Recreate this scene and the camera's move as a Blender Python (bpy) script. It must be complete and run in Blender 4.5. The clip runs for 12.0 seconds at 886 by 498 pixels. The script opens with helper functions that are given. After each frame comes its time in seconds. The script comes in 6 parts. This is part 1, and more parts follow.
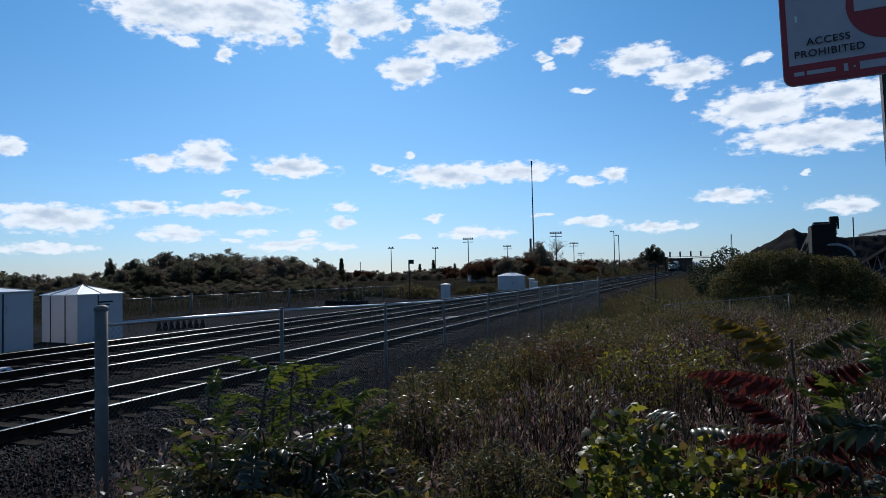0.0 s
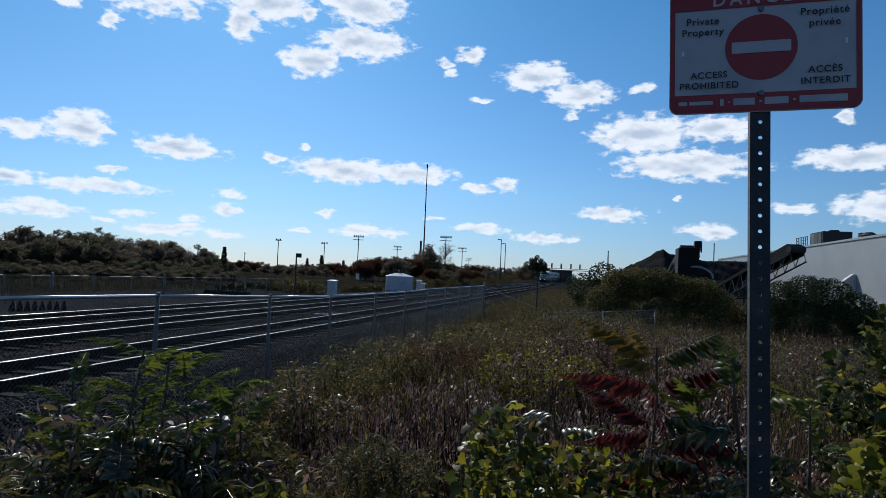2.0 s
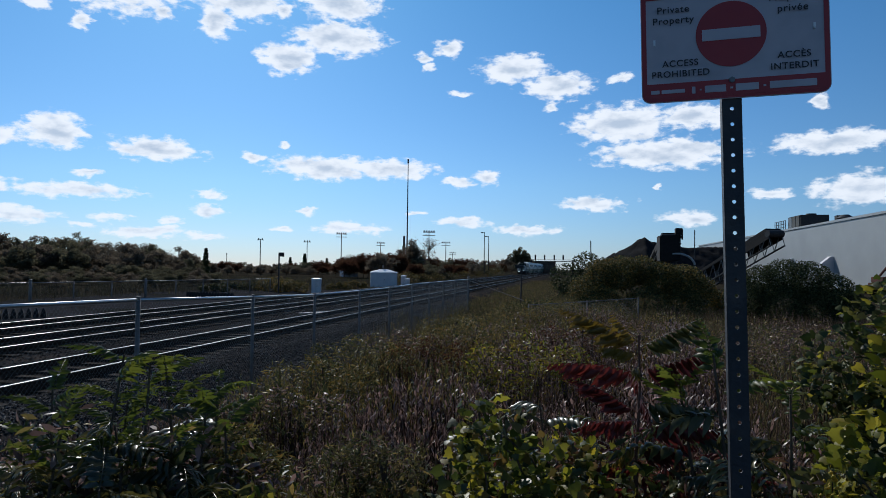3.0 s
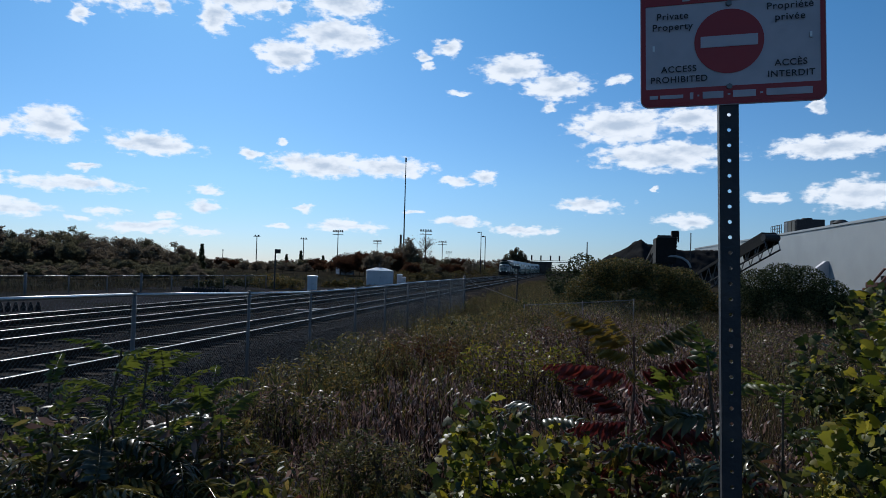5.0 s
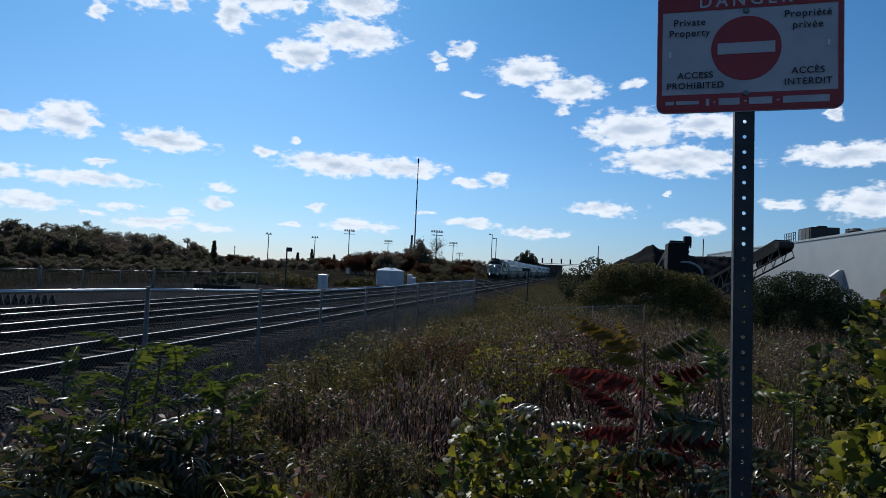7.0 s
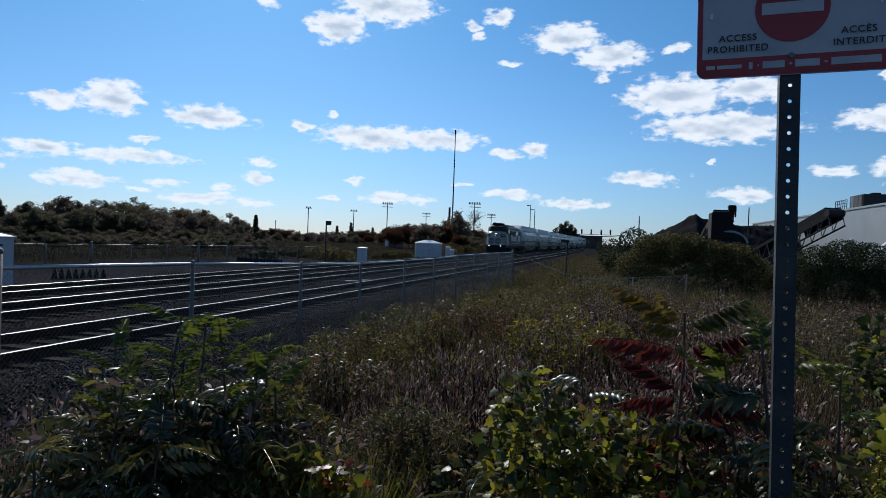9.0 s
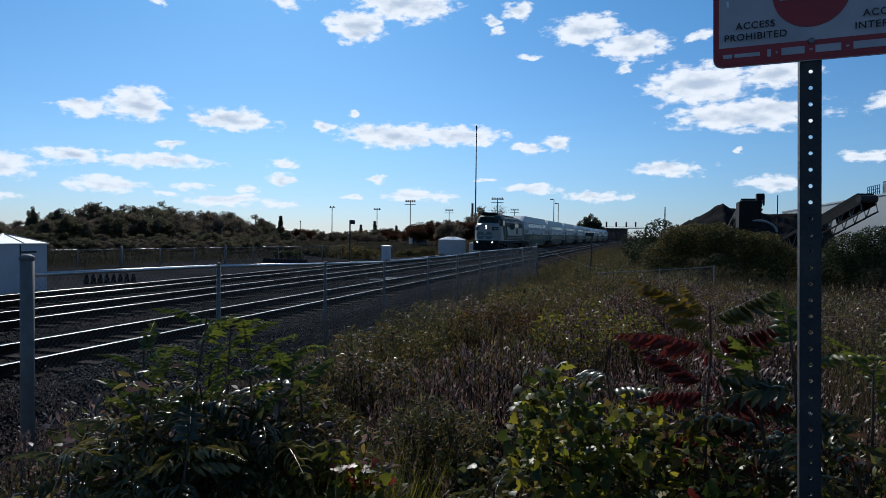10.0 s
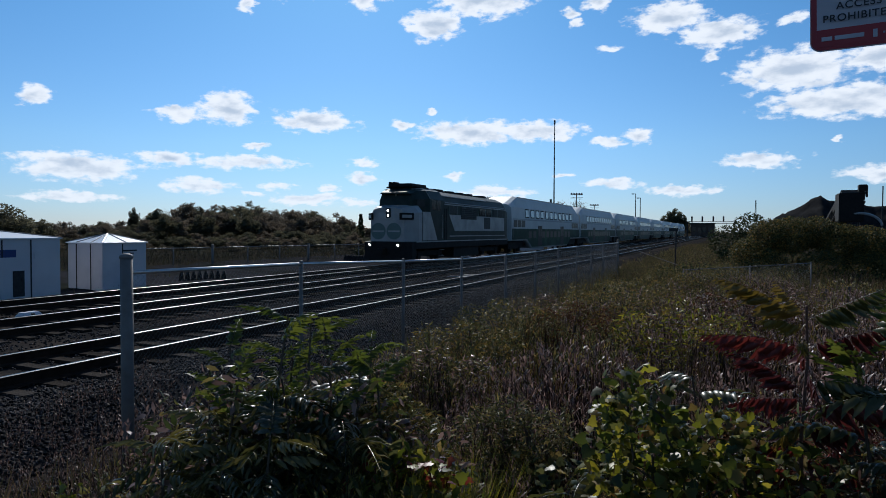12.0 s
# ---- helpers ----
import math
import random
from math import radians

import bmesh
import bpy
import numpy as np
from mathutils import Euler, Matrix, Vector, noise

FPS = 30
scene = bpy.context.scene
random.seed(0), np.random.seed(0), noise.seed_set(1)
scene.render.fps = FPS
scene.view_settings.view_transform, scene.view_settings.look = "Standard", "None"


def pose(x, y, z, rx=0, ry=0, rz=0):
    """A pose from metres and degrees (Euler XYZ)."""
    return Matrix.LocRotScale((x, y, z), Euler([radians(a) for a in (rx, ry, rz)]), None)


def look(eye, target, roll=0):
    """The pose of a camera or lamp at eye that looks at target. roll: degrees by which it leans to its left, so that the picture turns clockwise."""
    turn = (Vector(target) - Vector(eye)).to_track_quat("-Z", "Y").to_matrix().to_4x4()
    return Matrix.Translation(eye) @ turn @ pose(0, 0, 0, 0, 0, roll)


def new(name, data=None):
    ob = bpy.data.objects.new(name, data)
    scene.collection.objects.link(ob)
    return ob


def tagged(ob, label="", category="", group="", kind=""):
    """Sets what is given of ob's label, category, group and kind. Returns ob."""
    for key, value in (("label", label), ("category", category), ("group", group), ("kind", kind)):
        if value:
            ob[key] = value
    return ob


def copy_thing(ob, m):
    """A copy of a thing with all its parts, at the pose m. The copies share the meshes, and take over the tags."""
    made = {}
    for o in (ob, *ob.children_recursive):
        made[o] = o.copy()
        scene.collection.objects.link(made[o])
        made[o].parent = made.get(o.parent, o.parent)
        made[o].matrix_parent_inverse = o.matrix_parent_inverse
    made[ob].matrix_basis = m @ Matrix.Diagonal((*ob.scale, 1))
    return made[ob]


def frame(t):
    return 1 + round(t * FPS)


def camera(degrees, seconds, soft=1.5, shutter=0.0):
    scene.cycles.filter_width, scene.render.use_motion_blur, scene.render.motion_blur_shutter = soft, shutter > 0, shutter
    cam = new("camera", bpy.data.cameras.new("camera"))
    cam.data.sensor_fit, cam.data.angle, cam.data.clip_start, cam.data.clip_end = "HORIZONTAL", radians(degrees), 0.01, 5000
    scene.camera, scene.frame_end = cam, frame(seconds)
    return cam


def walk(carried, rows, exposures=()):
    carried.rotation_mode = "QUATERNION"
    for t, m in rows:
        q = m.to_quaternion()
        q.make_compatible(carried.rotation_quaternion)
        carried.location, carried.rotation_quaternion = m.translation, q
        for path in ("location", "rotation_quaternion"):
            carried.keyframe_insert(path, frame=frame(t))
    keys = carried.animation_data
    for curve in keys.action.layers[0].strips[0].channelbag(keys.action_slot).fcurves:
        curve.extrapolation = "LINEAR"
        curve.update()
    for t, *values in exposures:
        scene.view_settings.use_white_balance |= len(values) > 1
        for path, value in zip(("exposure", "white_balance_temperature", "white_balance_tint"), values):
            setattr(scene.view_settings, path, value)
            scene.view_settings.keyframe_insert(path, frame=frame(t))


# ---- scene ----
cam = camera(68.73, 12.0, soft=0.65)
PATH = [
    (0, (0.002, 0.040, 1.963), 22.02, 2.06, -1.30),
    (0.2, (0.002, 0.032, 1.958), 15.85, 1.80, -0.85),
    (0.3, (0.003, 0.028, 1.956), 13.50, 1.72, -0.80),
    (0.5, (0.003, 0.020, 1.951), 12.15, 1.45, -0.75),
    (1, (0.008, 0.003, 1.947), 10.77, 1.47, 0.04),
    (1.5, (-0.006, 0.005, 1.942), 10.24, 1.06, 2.33),
    (2, (-0.015, -0.006, 1.943), 12.32, 2.15, 2.48),
    (2.5, (-0.021, -0.010, 1.943), 13.53, 2.58, 1.39),
    (3, (-0.002, 0.004, 1.945), 10.85, 1.70, 0.70),
    (5, (-0.005, -0.018, 1.946), 10.54, 1.63, 1.53),
    (5.5, (-0.013, -0.023, 1.950), 10.18, 2.67, 1.72),
    (6, (-0.006, -0.028, 1.950), 10.40, 3.42, 1.36),
    (6.5, (-0.004, -0.025, 1.945), 10.93, 2.47, 2.13),
    (7, (-0.010, -0.034, 1.945), 11.49, 1.70, 2.63),
    (7.5, (-0.007, -0.034, 1.950), 12.55, 1.33, 1.68),
    (9.5, (0.007, -0.029, 1.945), 15.67, -1.25, 1.80),
    (10, (0.017, -0.020, 1.953), 16.86, -1.27, 0.71),
    (10.5, (0.014, -0.009, 1.951), 18.43, -2.03, 0.76),
    (11, (0.023, 0.016, 1.956), 20.25, -2.08, -0.40),
    (11.5, (0.018, 0.020, 1.949), 22.17, -1.59, -0.05),
    (12, (0.018, 0.013, 1.961), 23.72, -1.62, 0.27),
]


def aim(yaw, pitch):
    a, b = radians(yaw), radians(pitch)
    return Vector((-math.sin(a) * math.cos(b), math.cos(a) * math.cos(b), math.sin(b)))


walk(cam, [(t, look(eye, Vector(eye) + aim(yaw, pitch), roll)) for t, eye, yaw, pitch, roll in PATH],
     [(0, -0.2, 5950, 9), (12, -0.2, 5950, 9)])

SUN_AZ, SUN_EL = 31.0, 35.0   # degrees left of +y, degrees above the horizon

# ---- world, sun ----
# Clouds over the yard: azimuth left of +y, elevation, half width, half height, in degrees
CLOUDS = """44.8 21.1 4.6 1.7/38.5 21.5 5.0 2.1/34.8 19.8 .8 .6/43.7 19.0 .9 .6/40.5 18.3 .7 .6/28.8 21.8 3.7 1.6/30.6 19.7 1.4 1.2
25.1 21.2 .8 .7/20.0 22.1 3.3 1.4/24.7 17.5 2.3 1.2/20.3 19.3 3.8 1.2/55.9 9.8 1.0 .8/45.7 9.3 2.0 .6/42.0 10.0 2.0 1.3/34.9 9.3 3.2 .9
27.2 9.2 .9 .4/24.8 10.4 .4 .3/21.1 8.6 4.5 1.0/16.1 8.6 4.5 .8/9.5 7.5 1.1 .4/7.1 8.1 1.0 .6/12.8 18.2 .6 .4/10.6 19.0 1.2 .7
12.6 17.3 .7 .3/4.7 17.2 2.8 1.1/.9 15.7 2.7 1.0/1.5 14.1 .8 .5/9.5 15.1 1.0 .3/-4.4 16.0 1.2 .4/-4.5 12.4 3.8 1.6/-10.4 12.6 2.6 1.0
-8.1 9.8 5.2 1.2/-2.2 5.7 2.8 .6/-10.1 4.5 2.2 .6/-7.6 7.0 .3 .2/53.2 4.8 3.9 1.1/46.8 5.7 2.1 .6/40.7 5.7 4.0 .6/39.7 7.0 1.0 .25
44.5 3.6 2.5 .55/38.0 3.7 1.4 .35/30.6 5.9 1.3 .4/30.9 4.6 1.4 .6/33.8 3.6 1.0 .35/39.9 3.0 .9 .3/22.9 4.8 1.1 .4/19.2 3.4 3.0 .5
13.2 4.75 .9 .2/9.1 4.1 2.4 .4/3.4 3.5 2.8 .4/35.5 2.6 2.8 .5/31.1 2.5 1.5 .3/53.6 2.5 3.5 .4/24.7 3.2 1.0 .25/-20.3 9.9 4.3 .85
-19.3 12.9 .6 .6/-22.1 6.3 3.0 1.2/-16.1 6.1 1.6 .4"""
SKY_STRENGTH, SUN_STRENGTH = 0.10, 4.2


def build_world():
    world = bpy.data.worlds.new("sky")
    scene.world = world
    world.use_nodes = True
    nt = world.node_tree
    nt.nodes.clear()
    add, link = nt.nodes.new, nt.links.new

    def math_node(op, a, b=None, clamp=False):
        n = add("ShaderNodeMath")
        n.operation, n.use_clamp = op, clamp
        for i, v in enumerate((a, b)):
            if v is None:
                continue
            if isinstance(v, (int, float)):
                n.inputs[i].default_value = v
            else:
                link(v, n.inputs[i])
        return n.outputs[0]

    sky = add("ShaderNodeTexSky")
    sky.sky_type, sky.sun_disc = "NISHITA", False
    sky.sun_elevation, sky.sun_rotation = radians(SUN_EL), radians(-SUN_AZ)
    sky.air_density, sky.dust_density, sky.ozone_density = 1.0, 0.25, 4.0
    tint = add("ShaderNodeHueSaturation")
    tint.inputs["Saturation"].default_value = 1.0
    link(sky.outputs[0], tint.inputs["Color"])
    coord = add("ShaderNodeTexCoord")
    way = add("ShaderNodeVectorMath")
    way.operation = "NORMALIZE"
    link(coord.outputs["Generated"], way.inputs[0])
    split = add("ShaderNodeSeparateXYZ")
    link(way.outputs[0], split.inputs[0])
    az = math_node("MULTIPLY", math_node("ARCTAN2", math_node("MULTIPLY", split.outputs[0], -1.0), split.outputs[1]), 57.29578)
    el = math_node("MULTIPLY", math_node("ARCSINE", split.outputs[2]), 57.29578)
    # clear autumn air: a deeper blue overhead, a pale blue horizon
    air = add("ShaderNodeValToRGB")
    for i, (p, c) in enumerate(((0.0, (0.64, 0.77, 1.06)), (0.12, (0.68, 0.89, 1.05)), (0.38, (0.50, 0.88, 1.03)), (1.0, (0.45, 0.80, 0.97)))):
        e = air.color_ramp.elements[i] if i < 2 else air.color_ramp.elements.new(p)
        e.position, e.color = p, (*c, 1)
    link(math_node("MULTIPLY", el, 1 / 60.0, True), air.inputs[0])
    clear = add("ShaderNodeMix")
    clear.data_type, clear.blend_type = "RGBA", "MULTIPLY"
    clear.inputs[0].default_value = 1.0
    link(tint.outputs[0], clear.inputs[6])
    link(air.outputs[0], clear.inputs[7])
    facing = add("ShaderNodeVectorMath")
    facing.operation = "DOT_PRODUCT"
    link(way.outputs[0], facing.inputs[0])
    facing.inputs[1].default_value = aim(SUN_AZ, SUN_EL)
    near_sun = math_node("MAXIMUM", facing.outputs["Value"], 0.0)
    glare = math_node("ADD", math_node("MULTIPLY", math_node("MULTIPLY", near_sun, near_sun), 0.30), 0.78)
    bright = add("ShaderNodeVectorMath")
    bright.operation = "SCALE"
    link(clear.outputs[2], bright.inputs[0])
    link(glare, bright.inputs["Scale"])
    flat = add("ShaderNodeCombineXYZ")
    link(az, flat.inputs[0])
    link(el, flat.inputs[1])
    # ragged cumulus edges: the field is bent by two scales of noise
    bend = add("ShaderNodeTexNoise")
    bend.inputs["Scale"].default_value, bend.inputs["Detail"].default_value, bend.inputs["Roughness"].default_value = 0.55, 5.0, 0.55
    stretch = add("ShaderNodeMapping")
    stretch.inputs["Scale"].default_value = (0.75, 1.5, 1.0)
    link(flat.outputs[0], stretch.inputs[0])
    link(stretch.outputs[0], bend.inputs["Vector"])
    off = add("ShaderNodeVectorMath")
    off.operation = "MULTIPLY_ADD"
    link(bend.outputs["Color"], off.inputs[0])
    off.inputs[1].default_value, off.inputs[2].default_value = (2.6, 1.35, 0.0), (-1.3, -0.675, 0.0)
    bent = add("ShaderNodeVectorMath")
    bent.operation = "ADD"
    link(flat.outputs[0], bent.inputs[0])
    link(off.outputs[0], bent.inputs[1])
    best = None
    for row in CLOUDS.replace("\n", "/").split("/"):
        a, e, w, h = (float(v) for v in row.split())
        m = add("ShaderNodeMapping")
        m.inputs["Scale"].default_value = (0.80 / w, 0.80 / h, 0.0)
        m.inputs["Location"].default_value = (-0.80 * a / w, -0.80 * e / h, 0.0)
        link(bent.outputs[0], m.inputs[0])
        far = add("ShaderNodeVectorMath")
        far.operation = "LENGTH"
        link(m.outputs[0], far.inputs[0])
        # distance in units of the cloud's own size, made comparable between clouds
        d = math_node("MULTIPLY", math_node("SUBTRACT", 1.0, far.outputs["Value"]), min(1.0, 0.62 + 0.30 * h))
        best = d if best is None else math_node("MAXIMUM", best, d)
    # the same fair-weather field goes on outside the view
    rest = add("ShaderNodeTexNoise")
    rest.inputs["Scale"].default_value, rest.inputs["Detail"].default_value = 0.09, 6.0
    link(stretch.outputs[0], rest.inputs["Vector"])
    high = math_node("MULTIPLY", math_node("SUBTRACT", el, 25.5), 0.25, True)
    behind = math_node("MULTIPLY", math_node("SUBTRACT", math_node("ABSOLUTE", math_node("SUBTRACT", az, 17.0)), 47.0), 0.2, True)
    beyond = math_node("MAXIMUM", high, behind)
    field = math_node("MULTIPLY", math_node("MULTIPLY", math_node("SUBTRACT", rest.outputs["Fac"], 0.62), 6.0), beyond)
    best = math_node("MAXIMUM", best, math_node("SUBTRACT", field, math_node("MULTIPLY", math_node("SUBTRACT", 1.0, beyond), 2.0)))
    fine = add("ShaderNodeTexNoise")
    fine.inputs["Scale"].default_value, fine.inputs["Detail"].default_value, fine.inputs["Roughness"].default_value = 1.15, 5.0, 0.56
    link(stretch.outputs[0], fine.inputs["Vector"])
    # broad billows, and the same a little nearer the sun: their difference lights one side of each puff
    puffs = []
    for lift in (0.0, 0.62):
        toward = add("ShaderNodeVectorMath")
        toward.operation = "ADD"
        link(stretch.outputs[0], toward.inputs[0])
        toward.inputs[1].default_value = (0.1 * lift, lift, 0.0)
        puff = add("ShaderNodeTexNoise")
        puff.inputs["Scale"].default_value, puff.inputs["Detail"].default_value, puff.inputs["Roughness"].default_value = 0.5, 4.0, 0.5
        link(toward.outputs[0], puff.inputs["Vector"])
        puffs.append(puff.outputs["Fac"])
    relief = math_node("SUBTRACT", puffs[0], puffs[1])
    body = math_node("ADD", best, math_node("MULTIPLY", math_node("SUBTRACT", fine.outputs["Fac"], 0.5), 1.35))
    cover = add("ShaderNodeMapRange")
    cover.interpolation_type = "SMOOTHSTEP"
    cover.inputs["From Min"].default_value, cover.inputs["From Max"].default_value = 0.0, 0.42
    link(body, cover.inputs["Value"])
    core = add("ShaderNodeMapRange")
    core.interpolation_type = "SMOOTHSTEP"
    core.inputs["From Min"].default_value, core.inputs["From Max"].default_value = 0.25, 1.0
    link(math_node("SUBTRACT", math_node("MULTIPLY", best, 0.9), math_node("MULTIPLY", relief, 1.6)), core.inputs["Value"])
    shade = add("ShaderNodeMix")
    shade.data_type = "RGBA"
    link(core.outputs[0], shade.inputs[0])
    shade.inputs[6].default_value, shade.inputs[7].default_value = (10.4, 10.5, 10.7, 1), (5.9, 6.7, 7.8, 1)
    # low clouds fade into the bright horizon air
    low = add("ShaderNodeMapRange")
    low.inputs["From Min"].default_value, low.inputs["From Max"].default_value = 1.5, 8.0
    low.inputs["To Min"].default_value, low.inputs["To Max"].default_value = 0.88, 0.97
    link(el, low.inputs["Value"])
    mix = add("ShaderNodeMix")
    mix.data_type = "RGBA"
    link(math_node("MULTIPLY", cover.outputs[0], low.outputs[0]), mix.inputs[0])
    link(bright.outputs[0], mix.inputs[6])
    link(shade.outputs[2], mix.inputs[7])
    back = add("ShaderNodeBackground")
    back.inputs["Strength"].default_value = SKY_STRENGTH
    link(mix.outputs[2], back.inputs["Color"])
    out = add("ShaderNodeOutputWorld")
    link(back.outputs[0], out.inputs[0])


build_world()
sun = new("sun", bpy.data.lights.new("sun", "SUN"))
sun.data.energy, sun.data.angle, sun.data.color = SUN_STRENGTH, radians(0.55), (1.0, 0.93, 0.82)
sun.matrix_world = look(aim(SUN_AZ, SUN_EL) * 50, (0, 0, 0))


# ---- materials ----
def material(name, colors, rough=0.7, metal=0.0, scale=4.0, bump=0.15, bump_scale=None, spec=0.5, leaf=0.0, per="object",
             vary=0.0, stain=None, stain_scale=0.6, coat=0.0, stretch=(1, 1, 1)):
    """Principled, with colour noise between the given colours, a second larger stain noise, relief, and variation from piece to piece.
    leaf: share of light let through."""
    m = bpy.data.materials.new(name)
    m.use_nodes = True
    nt = m.node_tree
    add, link = nt.nodes.new, nt.links.new
    b = nt.nodes["Principled BSDF"]
    coord = add("ShaderNodeTexCoord")
    place = add("ShaderNodeMapping")
    place.inputs["Scale"].default_value = stretch
    link(coord.outputs["Object"], place.inputs[0])
    n = add("ShaderNodeTexNoise")
    n.inputs["Scale"].default_value, n.inputs["Detail"].default_value = scale, 6.0
    link(place.outputs[0], n.inputs["Vector"])
    ramp = add("ShaderNodeValToRGB")
    for i, c in enumerate(colors):
        p = 0.28 + 0.44 * i / max(1, len(colors) - 1)
        e = ramp.color_ramp.elements[i] if i < 2 else ramp.color_ramp.elements.new(p)
        e.position, e.color = p, (*c, 1)
    if len(colors) == 1:
        ramp.color_ramp.elements[1].color = (*colors[0], 1)
    link(n.outputs["Fac"], ramp.inputs[0])
    col = ramp.outputs[0]
    if vary:
        if per == "object":
            rnd = add("ShaderNodeObjectInfo").outputs["Random"]
        else:
            rnd = add("ShaderNodeNewGeometry").outputs["Random Per Island"]
        # pick along the ramp by the piece, not only by noise
        mixv = add("ShaderNodeMix")
        mixv.inputs[0].default_value = vary
        link(n.outputs["Fac"], mixv.inputs[2])
        spread = add("ShaderNodeMapRange")
        spread.inputs["To Min"].default_value, spread.inputs["To Max"].default_value = 0.2, 0.8
        link(rnd, spread.inputs["Value"])
        link(spread.outputs[0], mixv.inputs[3])
        link(mixv.outputs[0], ramp.inputs[0])
    if stain:
        big = add("ShaderNodeTexNoise")
        big.inputs["Scale"].default_value, big.inputs["Detail"].default_value = stain_scale, 4.0
        link(coord.outputs["Object"], big.inputs["Vector"])
        cut = add("ShaderNodeMapRange")
        cut.inputs["From Min"].default_value, cut.inputs["From Max"].default_value = 0.48, 0.72
        link(big.outputs["Fac"], cut.inputs["Value"])
        mx = add("ShaderNodeMix")
        mx.data_type = "RGBA"
        link(cut.outputs[0], mx.inputs[0])
        link(col, mx.inputs[6])
        mx.inputs[7].default_value = (*stain, 1)
        col = mx.outputs[2]
    link(col, b.inputs["Base Color"])
    b.inputs["Roughness"].default_value, b.inputs["Metallic"].default_value = rough, metal
    b.inputs["Specular IOR Level"].default_value = spec
    b.inputs["Coat Weight"].default_value = coat
    if bump:
        rel = add("ShaderNodeTexNoise")
        rel.inputs["Scale"].default_value, rel.inputs["Detail"].default_value = bump_scale or scale * 6, 5.0
        link(place.outputs[0], rel.inputs["Vector"])
        bm_ = add("ShaderNodeBump")
        bm_.inputs["Strength"].default_value, bm_.inputs["Distance"].default_value = bump, 0.02
        link(rel.outputs["Fac"], bm_.inputs["Height"])
        link(bm_.outputs[0], b.inputs["Normal"])
    if leaf:
        tr = add("ShaderNodeBsdfTranslucent")
        link(col, tr.inputs["Color"])
        sh = add("ShaderNodeMixShader")
        sh.inputs[0].default_value = leaf
        link(b.outputs[0], sh.inputs[1])
        link(tr.outputs[0], sh.inputs[2])
        link(sh.outputs[0], nt.nodes["Material Output"].inputs[0])
    return m


def glow(name, color, strength):
    m = bpy.data.materials.new(name)
    m.use_nodes = True
    b = m.node_tree.nodes["Principled BSDF"]
    b.inputs["Base Color"].default_value = (*color, 1)
    b.inputs["Emission Color"].default_value, b.inputs["Emission Strength"].default_value = (*color, 1), strength
    return m


SOIL = material("soil_and_litter", [(0.0125, 0.0102, 0.0082), (0.031, 0.0255, 0.0195), (0.0253, 0.0238, 0.014)], 0.95, scale=1.3, bump=0.8, bump_scale=14, stain=(0.042, 0.041, 0.030), stain_scale=0.25, spec=0)
BALLAST = material("ballast", [(0.0082, 0.008, 0.0082), (0.0306, 0.0292, 0.0292), (0.015, 0.0143, 0.0143)], 0.95, scale=14, bump=1.0, bump_scale=24, stain=(0.07, 0.055, 0.045), stain_scale=0.4, spec=0)
YARD = material("gravel_yard", [(0.015, 0.015, 0.017), (0.038, 0.037, 0.041), (0.025, 0.024, 0.024)], 0.95, scale=2.4, bump=0.8, bump_scale=14, stain=(0.018, 0.020, 0.015), stain_scale=0.35, spec=0)
GRASS_FAR = material("far_rough_grass", [(0.02, 0.024, 0.018), (0.04, 0.042, 0.03), (0.07, 0.066, 0.048)], 0.8, scale=1, bump=0, vary=0.7, per="island", leaf=0.1, spec=0.05)
STONE = material("crushed_stone", [(0.009, 0.009, 0.0095), (0.020, 0.0195, 0.021), (0.055, 0.053, 0.057)], 0.85, scale=3, bump=0.3, vary=0.8, per="island", spec=0.1)
WOOD_TIE = material("creosoted_wood", [(0.010, 0.008, 0.007), (0.026, 0.021, 0.018), (0.05, 0.044, 0.04)], 0.95, scale=5, bump=0.5, vary=0.5, stretch=(0.4, 4, 4), spec=0.03)
RAIL_SIDE = material("rusty_steel", [(0.02, 0.012, 0.009), (0.045, 0.027, 0.019)], 0.85, 0.3, scale=6, spec=0.1)
RAIL_TOP = material("polished_steel", [(0.065, 0.065, 0.067), (0.10, 0.10, 0.10)], 0.36, 1.0, scale=3, bump=0.05, stretch=(20, 0.6, 20))
GALV = material("galvanised_steel", [(0.12, 0.122, 0.125), (0.19, 0.192, 0.195)], 0.38, 0.35, scale=12, bump=0.08, stain=(0.12, 0.12, 0.12), stain_scale=5)
RAIL_GALV = material("bright_galvanised_tube", [(0.42, 0.42, 0.43), (0.55, 0.55, 0.55)], 0.32, 0.75, scale=12, bump=0.04)
POST_GALV = material("weathered_galvanised_post", [(0.135, 0.122, 0.112), (0.19, 0.173, 0.16)], 0.65, 0.1, scale=10, bump=0.1, stain=(0.15, 0.14, 0.14), stain_scale=6, spec=0.25)
WIRE = material("dull_wire", [(0.09, 0.093, 0.097), (0.16, 0.165, 0.165)], 0.55, 0.6, scale=8, bump=0)
WHITE = material("white_painted_metal", [(0.50, 0.48, 0.50), (0.58, 0.555, 0.57)], 0.45, scale=0.7, bump=0.06, stain=(0.44, 0.43, 0.46), stain_scale=0.9)
SIDING = material("pale_metal_siding", [(0.2797, 0.2958, 0.3012), (0.3227, 0.3389, 0.3442)], 0.5, scale=0.25, bump=0.03, stain=(0.27, 0.285, 0.29), stain_scale=0.15)
ROOFW = material("white_roof_sheet", [(0.75, 0.76, 0.77), (0.85, 0.85, 0.85)], 0.35, scale=1.0, bump=0.04)
